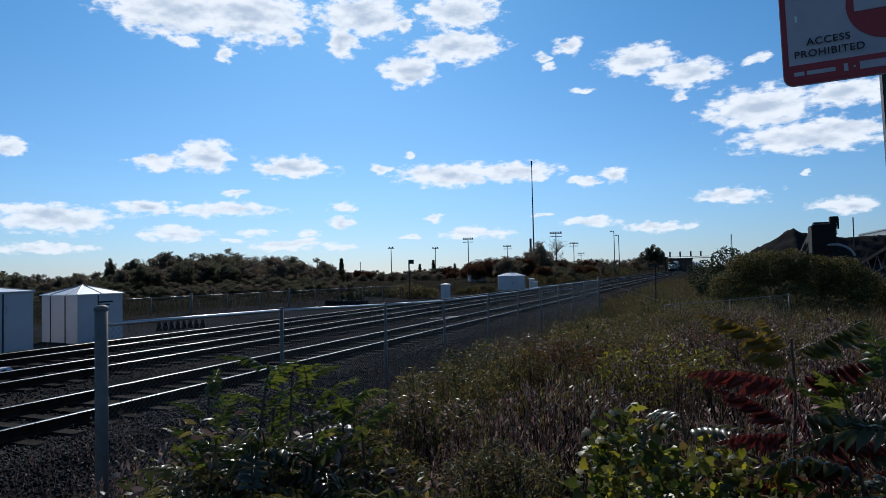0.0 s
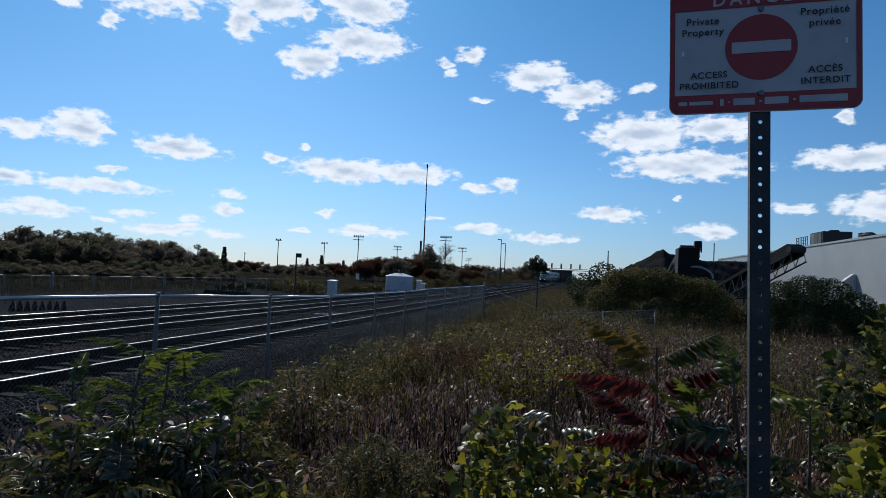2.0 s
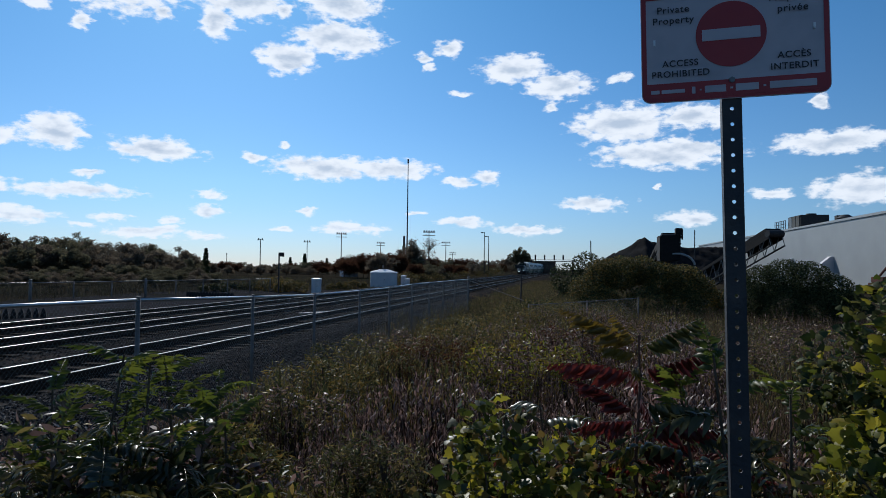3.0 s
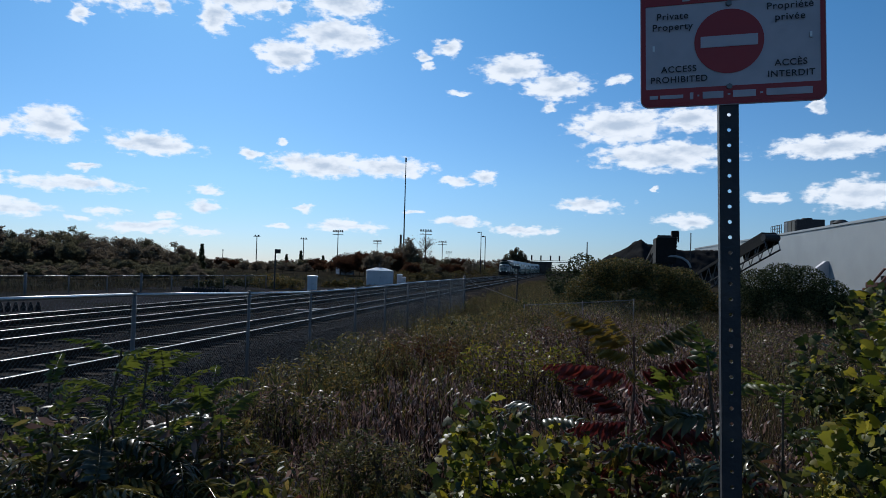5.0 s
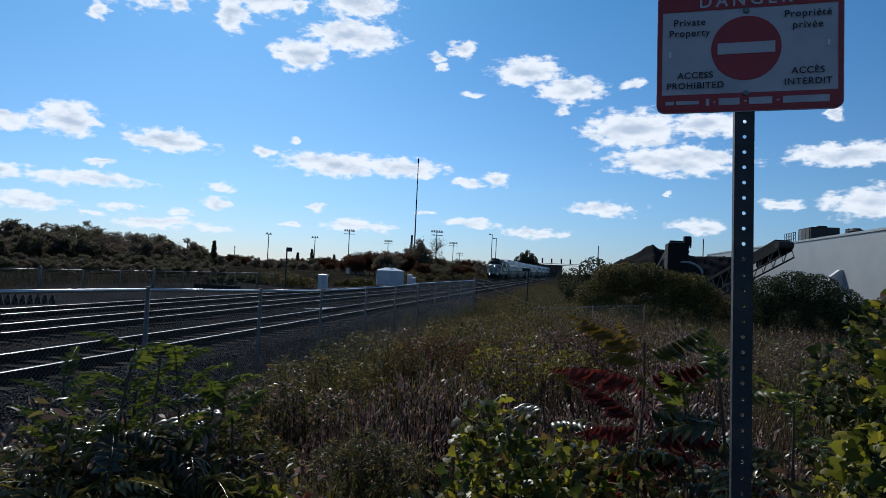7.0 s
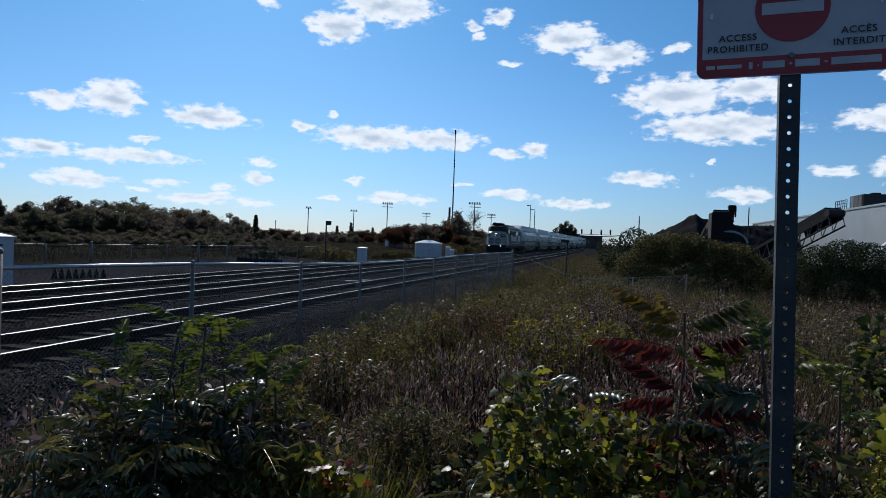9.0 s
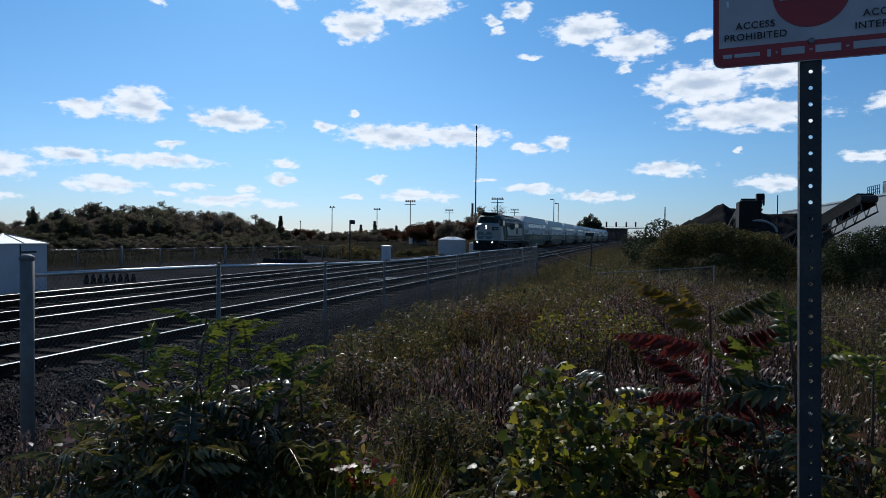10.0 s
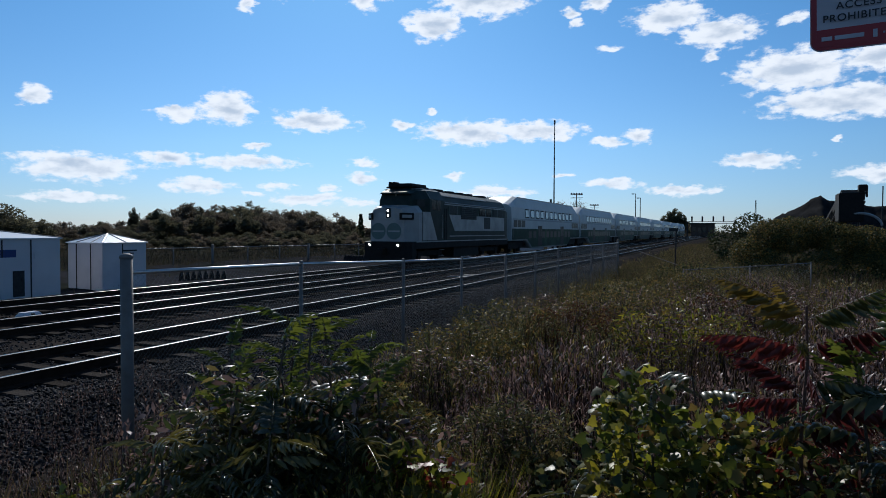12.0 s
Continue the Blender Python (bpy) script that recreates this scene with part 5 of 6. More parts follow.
    px, py = polar(-6.35, 150)
    part("mound", soup("mound", np.stack([X + px, Y + py, Z], -1).reshape(-1, 3), np.stack([i, i + 1, i + n + 1, i + n], -1), [COALM]), None, pile)

    def conveyor(a, b, depth, width, label, lattice):
        conv = thing("conveyor", pose(0, 0, 0), label, "conveyor", "conveyors")
        a, b = Vector(a), Vector(b)
        d = (b - a)
        n = d.normalized()
        across = n.cross(Vector((0, 0, 1))).normalized()
        up = across.cross(n).normalized()
        k = max(4, int(d.length / 1.7))
        for s in (-1, 1):
            o = across * (s * width / 2)
            part("chord", rods((a + o, b + o, 0.11), (a + o + up * depth, b + o + up * depth, 0.11), n=6), DARK, conv, "truss chord")
            for i in range(k):
                p, q = a + d * (i / k) + o, a + d * ((i + 1) / k) + o
                part("lattice_bar", rods((p, q + up * depth, 0.06), (q, q + up * depth, 0.05), n=5), GALV if lattice else DARK, conv)
        bm = bmesh.new()
        m = Matrix.Translation((a + b) / 2 + up * (depth + 0.15)) @ Matrix((across, n, up)).transposed().to_4x4()
        box(bm, (-width / 2 - 0.1, -d.length / 2, -0.18), (width / 2 + 0.1, d.length / 2, 0.18), m)
        part("belt", bm, BLACK, conv, "dark rubber belt")
        drum = rods((b - across * (width / 2 + 0.1) + up * depth * 0.82, b + across * (width / 2 + 0.1) + up * depth * 0.82, depth * 0.24), n=18)
        for s in (-1, 1):
            o = across * (s * (width / 2 + 0.06))
            c = b - n * 3.2 + up * depth * 0.72 + o
            part("skirt", box(bmesh.new(), (-0.03, -3.2, -depth * 0.26), (0.03, 3.2, depth * 0.30), Matrix.Translation(c) @ Matrix((across, n, up)).transposed().to_4x4()), BLACK, conv, "dark side skirt of the head")
        part("head_drum", drum, DARK, conv, "head pulley housing")
        return conv

    def at(az, el, dist):
        x, y = polar(az, dist)
        return x, y, 1.95 + dist * math.tan(radians(el))

    c2 = conveyor(at(-11.3, -1.25, 95), at(-16.5, 2.1, 84), 1.8, 1.8, "long dark lattice conveyor climbing to its head drum", True)
    for az, el, d, az2, d2 in ((-13.6, 1.4, 90, -13.6, 90), (-12.7, 0.2, 92, -12.7, 92), (-13.9, 0.9, 89.5, -13.0, 91.5)):
        part("leg", rods((at(az, el, d), (*at(az2, 0, d2)[:2], -0.4), 0.12)), DARK, c2, "support leg")
    c1 = conveyor(at(-7.3, -0.3, 118), at(-8.6, 2.3, 104), 1.4, 2.6, "steep dark stacking conveyor seen nearly end-on", False)
    for az, d in ((-7.6, 114), (-8.3, 106)):
        p = at(az, 0, d)
        for dx in (-1.2, 1.2):
            part("leg", rods(((p[0] + dx, p[1], -0.5), (p[0] + dx, p[1], 4.0), 0.14)), DARK, c1, "support leg")
    p = at(-8.4, 0, 104)
    part("head_box", boxes(((p[0] - 1.5, p[1] - 1.2, 3.4), (p[0] + 1.4, p[1] + 2.4, 7.3))), BLACK, c1, "dark head enclosure", bevel=0.12)
    p = at(-9.2, 0, 103)
    part("motor", boxes(((p[0] - 0.6, p[1] - 0.6, 7.4), (p[0] + 0.4, p[1] + 0.6, 8.35)), ((p[0] - 0.1, p[1] - 0.1, 6.2), (p[0] + 0.1, p[1] + 0.1, 7.5)), ((p[0] + 0.3, p[1] - 0.2, 6.6), (p[0] + 0.5, p[1] + 0.2, 8.2))), BLACK, c1, "motor on its bracket", bevel=0.08)
    arc = [at(-9.0 - 1.4 * math.sin(radians(a)), 0.45 + 1.0 * math.cos(radians(a)), 103) for a in range(-20, 100, 15)]
    part("hose", rods(*[(u_, v_, 0.16) for u_, v_ in zip(arc, arc[1:])], n=8), SIDING, c1, "pale curved chute")
    q = at(-10.39, 0, 130)
    pole = thing("thin_pole", pose(q[0], q[1], -0.3), "thin dark pole beside the hall", "pole")
    part("shaft", rods(((0, 0, 0), (0, 0, 10.0), 0.09)), DARK, pole)


# ---- trees and bushes ----
def crown_points(rng, n, lobes):
    """Points on and in lobes (x, y, z, r): uneven, denser at the outside."""
    lobes = np.asarray(lobes, float)
    w = lobes[:, 3] ** 2
    k = rng.choice(len(lobes), n, p=w / w.sum())
    d = rng.normal(size=(n, 3))
    d /= np.linalg.norm(d, axis=1, keepdims=True)
    r = lobes[k, 3] * (0.45 + 0.6 * rng.random(n) ** 0.5)
    return lobes[k, :3] + d * r[:, None] * [1, 1, 0.85]


def tree_meshes(seed, height, spread, mat, leaves, leaf, bare=0.0):
    """A tapered, slightly crooked trunk, limbs that climb and fork, and small uneven sprays of leaf at the twigs: two meshes."""
    rng = np.random.default_rng(seed)
    wood = bmesh.new()
    bends = [Vector((0, 0, 0))]
    for k in range(1, 5):
        bends.append(Vector((rng.normal(0, 0.018) * height, rng.normal(0, 0.018) * height, height * 0.21 * k)))
    for k in range(4):
        rod(wood, bends[k], bends[k + 1], height * (0.020 - 0.004 * k), height * (0.016 - 0.004 * k), 7)
    lobes = []
    for i in range(15):
        a = i * 2.4 + rng.uniform(-0.5, 0.5)
        u = rng.uniform(0.22, 0.8)
        root = bends[int(u * 4)].lerp(bends[int(u * 4) + 1], u * 4 % 1)
        reach = spread * rng.uniform(0.45, 1.0) * (1.12 - 0.55 * u)
        tip = root + Vector((math.cos(a) * reach, math.sin(a) * reach, reach * rng.uniform(0.35, 1.0)))
        tip.z = min(tip.z, height * rng.uniform(0.86, 0.98))
        rod(wood, root, tip, 0.008 * height, 0.003 * height, 5)
        for _ in range(3 if bare < 0.5 else 6):
            knee = root.lerp(tip, rng.uniform(0.45, 0.95))
            end = knee + Vector(rng.normal(0, 0.085 * height, 3)) + Vector((0, 0, 0.05 * height))
            rod(wood, knee, end, 0.0035 * height, 0.0012 * height, 4)
            lobes.append((*end, spread * rng.uniform(0.13, 0.27)))
        lobes.append((*tip, spread * rng.uniform(0.2, 0.34)))
    lobes.append((*(bends[4] + Vector((0, 0, 0.06 * height))), spread * 0.3))
    n = int(leaves * (1 - bare))
    p = crown_points(rng, n, lobes)
    p[:, 2] = np.maximum(p[:, 2], 0.06 * height)
    v, f = strew(LEAF, p, turns(rng, n, 0.9), rng.uniform(0.6, 1.4, n) * leaf)
    return finish(wood, "trunk", BARK), soup("crown", v, f, [mat])


def plant_trees():
    rng = np.random.default_rng(21)
    spec = [("olive", TREE_G, 31, 7.0, 2.5, 9000, 0.23, 0.0), ("olive", TREE_G, 32, 6.2, 2.6, 9000, 0.23, 0.0), ("brown", TREE_B, 33, 6.6, 2.4, 7000, 0.22, 0.1),
            ("brown", TREE_B, 34, 5.4, 2.2, 6500, 0.22, 0.1), ("rust", TREE_R, 35, 4.6, 2.8, 7000, 0.23, 0.0), ("bare", TREE_B, 36, 7.0, 2.4, 900, 0.2, 0.75), ("olive", TREE_G, 37, 5.0, 3.0, 8000, 0.23, 0.0)]
    words_for = {"olive": "dull olive broadleaf tree in the far tree line", "brown": "brown autumn tree in the far tree line", "rust": "rust-red autumn tree in the far tree line", "bare": "nearly leafless tree in the far tree line"}
    first = {}

    def plant(k, az, dist, h, wide=1.0):
        kind, mat, seed, hh, sp, nl, lf, bare = spec[k]
        x, y = polar(az, dist)
        s = h / hh
        m = pose(x, y, -0.4, 0, 0, rng.uniform(0, 360))
        if k not in first:
            t = thing("tree", m, words_for[kind], "tree", "far tree line")
            trunk, crown = tree_meshes(seed, hh, sp, mat, nl, lf, bare)
            part("trunk", trunk, None, t)
            part("crown", crown, None, t)
            first[k] = t
        else:
            t = copy_thing(first[k], m)
        t.scale = (s * wide, s * wide, s)
        return t

    def row(a0, a1, step, dist, heights, kinds_, wide=1.0, jitter=10):
        a = a0
        while a < a1:
            h = float(np.interp(a, *heights)) * rng.uniform(0.86, 1.08)
            plant(int(rng.choice(kinds_)), a, dist + rng.uniform(-jitter, jitter), h, wide * rng.uniform(0.9, 1.25))
            a += step * rng.uniform(0.7, 1.3)

    # the wood beyond the yard, tallest between 34 and 45 degrees
    row(31.8, 66, 0.62, 150, ([31, 33, 35, 41, 46, 47.4, 48.2, 51, 53, 56, 66], [3.8, 6.2, 6.9, 7.5, 7.4, 6.6, 4.6, 4.2, 3.4, 4.4, 4.8]), [0, 2, 2, 3, 2, 3, 1, 5], 0.95)
    row(31.5, 64, 0.85, 128, ([31, 33, 36, 45, 50, 64], [2.8, 3.8, 5.4, 5.2, 3.2, 3.4]), [2, 3, 3, 0, 1], 1.05)
    row(31.5, 66, 1.3, 116, ([31, 66], [2.0, 2.1]), [3, 6, 2, 6], 1.5)
    row(30.5, 64, 0.75, 80, ([30, 66], [1.35, 1.5]), [3, 6, 2, 0], 1.5, 6)
    # low growth between the wood and the mast
    row(20, 32, 0.8, 190, ([20, 25, 28, 32], [3.9, 3.0, 3.2, 3.6]), [2, 3, 4, 6], 1.3)
    row(19, 31, 1.0, 165, ([19, 31], [2.6, 2.8]), [4, 3, 2], 1.5)
    row(14.6, 19.6, 0.55, 140, ([14.5, 16, 19.6], [5.0, 5.3, 4.0]), [4, 4, 3], 1.1)
    # a hedge of trees along the far side of the line
    a = 3.0
    while a < 13.5:
        for side, tall in ((27.0, 0.35), (34.0, 0.95)):
            d = side / math.sin(radians(a)) * rng.uniform(0.95, 1.05)
            el = float(np.interp(a, [3, 4.6, 5.3, 6.4, 9, 13.5], [0.85, 0.8, 1.15, 0.85, 0.75, 0.85])) * tall
            plant(int(rng.choice([2, 3, 6, 4, 1])), a, d, 2.3 + d * math.tan(radians(el)) * rng.uniform(0.85, 1.1), 1.15)
        a += 0.25 + 0.03 * a
    for az, el in ((4.05, 2.0), (4.5, 1.75), (3.65, 1.7)):
        plant(0, az, 395, 2.3 + 395 * math.tan(radians(el)), 0.8)
    plant(2, 13.55, 148, 9.0, 0.95)
    plant(3, 14.2, 150, 7.6, 0.9)
    plant(5, 12.1, 150, 10.6, 0.8)
    plant(3, 12.9, 146, 5.0, 1.1)
    plant(0, 49.2, 148, 6.9, 0.5)
    plant(6, 58.3, 75, 4.6, 1.3)
    # spruces
    for az, dist, h in ((30.95, 150, 6.0), (22.9, 200, 6.2), (21.0, 210, 5.0), (24.1, 205, 5.0)):
        x, y = polar(az, dist)
        t = thing("spruce_tree", pose(x, y, -0.4), "dark narrow spruce in the far tree line", "tree", "far tree line")
        part("trunk", rod(bmesh.new(), (0, 0, 0), (0, 0, h), 0.14, 0.02, 6), BARK, t)
        n = 1400
        zz = h * (0.1 + 0.9 * rng.random(n))
        rr = (1 - zz / h) * h * 0.20 * (0.5 + 0.5 * rng.random(n)) * (0.8 + 0.3 * np.sin(zz * 9 / h * 3))
        aa = rng.uniform(0, 2 * np.pi, n)
        v, f = strew(LEAF, np.stack([rr * np.cos(aa), rr * np.sin(aa), zz], -1), turns(rng, n, 0.5, aa), rng.uniform(0.25, 0.5, n))
        part("crown", soup("crown", v, f, [BUSH]), None, t)
    # roofs half hidden in the wood
    for az, d, w, wall in ((46.6, 136, 7, BRICK), (19.1, 160, 3.6, WHITE)):
        x, y = polar(az, d)
        hs = thing("house", pose(x, y, -0.4, 0, 0, az + 8), "low house with a dark roof among the trees", "house", "far houses")
        part("wall", boxes(((-w / 2, -3, 0), (w / 2, 3, 2.0))), wall, hs)
        part("roof", prism([(-3.4, 1.95), (3.4, 1.95), (0, 3.1)], "x", -w / 2 - 0.4, w / 2 + 0.4), BRICK if wall is BRICK else ROOFW, hs)
        for k in range(3):
            part("window", boxes(((-w / 3 + k * w / 3 - 0.5, -3.04, 0.8), (-w / 3 + k * w / 3 + 0.5, -2.98, 1.6))), TINT_GLASS, hs)


def build_bush(name, x, y, lobes, n, leaf, mats, label, seed, stems=14, base=None, slim=1.0):
    """A dense bush: stems fanning from the ground and leaf sprays in uneven lobes."""
    rng = np.random.default_rng(seed)
    z = float(ground_z(x, y)) if base is None else base
    b = thing(name, pose(x, y, z), label, "bush")
    for i in range(stems):
        l = lobes[i % len(lobes)]
        tip = Vector(l[:3]) + Vector(rng.normal(0, l[3] * 0.4, 3))
        part("stem", rod(bmesh.new(), (l[0] * 0.6 + rng.normal(0, 0.15), l[1] * 0.6 + rng.normal(0, 0.15), -0.1), tip, 0.03, 0.008, 5), BARK, b)
    share = n // len(mats)
    groups = []
    for k in range(len(mats)):
        p = crown_points(rng, share, lobes)
        if k:
            p = p[p[:, 2] > np.quantile(p[:, 2], 0.25)]
        p[:, 2] = np.maximum(p[:, 2], 0.05)
        groups.append(strew(LEAF, p, turns(rng, len(p), 0.8), (rng.uniform(0.6, 1.4, len(p)) * leaf)[:, None] * np.array([1.0, slim, 1.0])))
    v, f, ix = joined(*groups)
    part("foliage", soup("foliage", v, f, mats, ix), None, b)
    return b


def build_bushes():
    build_bush("bush", 3.7, 33.5, [(-2.6, 0, 1.3, 1.0), (-1.9, 0.5, 2.2, 0.9), (-1.0, 0, 2.2, 1.0), (0.0, 0.4, 2.3, 0.9), (0.9, 0, 1.9, 1.0), (1.9, 0, 1.8, 1.0), (2.6, 0.3, 1.4, 0.9), (-2.0, -0.8, 0.8, 0.9), (0.0, -0.9, 0.7, 1.0), (1.8, -0.7, 0.7, 1.0)],
               48000, 0.085, [BUSH, WEED, BUSH_Y], "tall dense bush with yellowing leaves beside the field", 41)
    build_bush("bush", 1.0, 42, [(-1.0, 0, 1.7, 1.1), (0.2, 0, 2.6, 0.9), (0.9, 0.2, 1.9, 1.1), (-0.3, -0.5, 0.8, 1.2), (2.2, 0, 2.0, 1.3)], 8000, 0.13, [BUSH], "dark green bush at the end of the field", 42)
    build_bush("bush", 10.9, 35, [(-2.0, 0, 1.1, 1.1), (-1.2, 0.3, 1.9, 1.1), (-0.2, 0, 2.2, 1.1), (0.9, 0.2, 2.1, 1.1), (1.9, 0, 1.5, 1.1), (2.5, 0, 0.9, 1.0), (-0.6, -0.6, 0.8, 1.2), (1.2, -0.6, 0.8, 1.2)],
               42000, 0.085, [BUSH], "broad dark green bush at the field's edge", 43)
    build_bush("bush", 6.6, 36, [(-0.8, 0, 0.8, 0.9), (0.5, 0, 0.9, 0.9), (1.6, 0, 0.7, 0.9)], 5000, 0.12, [BUSH, BUSH_Y], "low dark bush between two taller ones", 44)
    build_bush("bush", 14.6, 30, [(-0.6, 0, 0.7, 0.9), (0.5, 0, 1.2, 1.0), (1.6, 0, 1.0, 1.1)], 5000, 0.12, [BUSH_Y, TREE_R], "reddish bush at the field's edge", 45)
    build_bush("bush", 8.2, 16.5, [(-0.5, 0, 0.7, 0.7), (0.3, 0.2, 1.3, 0.7), (1.0, 0, 1.1, 0.8), (0.3, -0.3, 0.5, 0.9)], 7000, 0.09, [BUSH, WEED], "leafy green bush in the field", 46)
    build_bush("bush", -1.8, 33, [(0, 0, 0.35, 0.6), (0.9, 0, 0.4, 0.6), (-0.9, 0.5, 0.3, 0.5)], 2800, 0.1, [BUSH, WEED], "low round weed bush by the line", 47)
    # rough growth on the far side of the yard
    for i, (az, d, h) in enumerate(((27.2, 64, 0.9), (25.3, 62, 1.5), (24.0, 60, 1.2), (28.8, 66, 0.7), (19.9, 70, 0.8), (18.6, 74, 0.9), (30.3, 60, 0.7), (12.6, 112, 1.5), (11.5, 122, 1.6), (10.3, 136, 1.7), (9.0, 156, 1.9), (7.8, 180, 2.0), (6.7, 210, 2.2), (16.2, 100, 1.6), (14.0, 105, 1.8), (5.9, 205, 4.2), (6.3, 195, 3.4))):
        x, y = polar(az, d)
        build_bush("bush", x, y, [(-0.9, 0, h * 0.35, h * 0.6), (0, 0.2, h * 0.55, h * 0.55), (1.0, 0, h * 0.35, h * 0.6)], 1600, 0.15, [BUSH_Y if i % 3 else BUSH, GRASS_GRN], "rough yellow-green scrub beyond the tracks", 60 + i, 6)


# ---- foreground plants ----
def frond_mesh(name, mat, pairs, length, droop, seed, hang=0.45, slim=0.46):
    """A compound leaf: a bowed rib with paired long leaflets; x along the rib."""
    rng = np.random.default_rng(seed)
    v, f, n = [], [], 0
    rib = [(length * k / 8, 0, -droop * (k / 8) ** 2 * length) for k in range(9)]
    for a, b in zip(rib, rib[1:]):
        q = [(a[0], -0.0022, a[2]), (a[0], 0.0022, a[2]), (b[0], 0.0022, b[2]), (b[0], -0.0022, b[2]), (a[0], 0, a[2] - 0.003), (b[0], 0, b[2] - 0.003)]
        v += q
        f += [(n, n + 1, n + 2), (n, n + 2, n + 3), (n, n + 4, n + 5), (n, n + 5, n + 3), (n + 1, n + 2, n + 5), (n + 1, n + 5, n + 4)]
        n += 6
    for k in range(pairs):
        t = 0.12 + 0.86 * k / (pairs - 1)
        size = length * 0.33 * math.sin(math.pi * (0.25 + 0.68 * t)) * rng.uniform(0.85, 1.1)
        p = Vector((length * t, 0, -droop * t * t * length))
        for s in (-1, 1):
            m = Matrix.Translation(p) @ Matrix.Rotation(-s * (hang + rng.uniform(-0.25, 0.25)), 4, "X") @ Euler((s * rng.uniform(-0.4, 0.2), rng.uniform(-0.1, 0.3), s * rng.uniform(1.0, 1.3))).to_matrix().to_4x4()
            for q in LEAFLET[0]:
                v.append(tuple(m @ Vector((q[0] * size, q[1] * size * slim * 1.15, q[2] * size))))
            f += [tuple(i + n for i in tri) for tri in LEAFLET[1]]
            n += len(LEAFLET[0])
    return soup(name, v, f, [mat])


FRONDS = {}


def fronds(mat, k):
    key = (mat.name, k)
    if key not in FRONDS:
        FRONDS[key] = frond_mesh("frond", mat, (10, 12, 9)[k], (0.38, 0.46, 0.30)[k], (0.75, 0.6, 0.9)[k], 100 + k, 0.4 if mat is SUMAC_TIP else (0.5, 0.3, 0.7)[k])
    return FRONDS[key]


def build_sumac(x, y, stems, label, palette, seed, stem_mat=BARK, per_stem=11, low=0.35, lift=1.0):
    """A sumac: upright stems, each with long compound leaves standing out round its upper part. stems: dx, dy, height."""
    rng = random.Random(seed)
    z = float(ground_z(x, y))
    sh = thing("sumac_shrub", pose(x, y, z), label, "shrub")
    for dx, dy, h in stems:
        bm = bmesh.new()
        lean = Vector((rng.uniform(-0.12, 0.12), rng.uniform(-0.12, 0.12), 0)) * h
        a, mid, b = Vector((dx * 0.7, dy * 0.7, -0.05)), Vector((dx, dy, h * 0.5)) + lean * 0.3, Vector((dx, dy, h)) + lean
        rod(bm, a, mid, 0.013, 0.010, 7)
        rod(bm, mid, b, 0.010, 0.005, 7)
        st = part("stem", bm, stem_mat, sh)
        turn = rng.uniform(0, 360)
        for k in range(per_stem):
            t = low + (1 - low) * (k + 0.5) / per_stem
            p = a.lerp(mid, t * 2) if t < 0.5 else mid.lerp(b, t * 2 - 1)
            turn += 137.5
            rise = lift * (12 - 48 * t ** 2) + rng.uniform(-14, 14)
            mat = rng.choice(palette)
            size = rng.uniform(0.75, 1.15)
            if t > 0.80 and mat is SUMAC and h > 1.2:
                mat, rise, size = SUMAC_TIP, rng.uniform(-74, -40), rng.uniform(0.45, 0.75)
            part("frond", fronds(mat, rng.randrange(3)), None, st, at=pose(*p, rng.uniform(-25, 25), rise, turn + rng.uniform(-20, 20)) @ Matrix.Scale(size * (0.66 if mat is SUMAC_RED else 1.0), 4))
    return sh


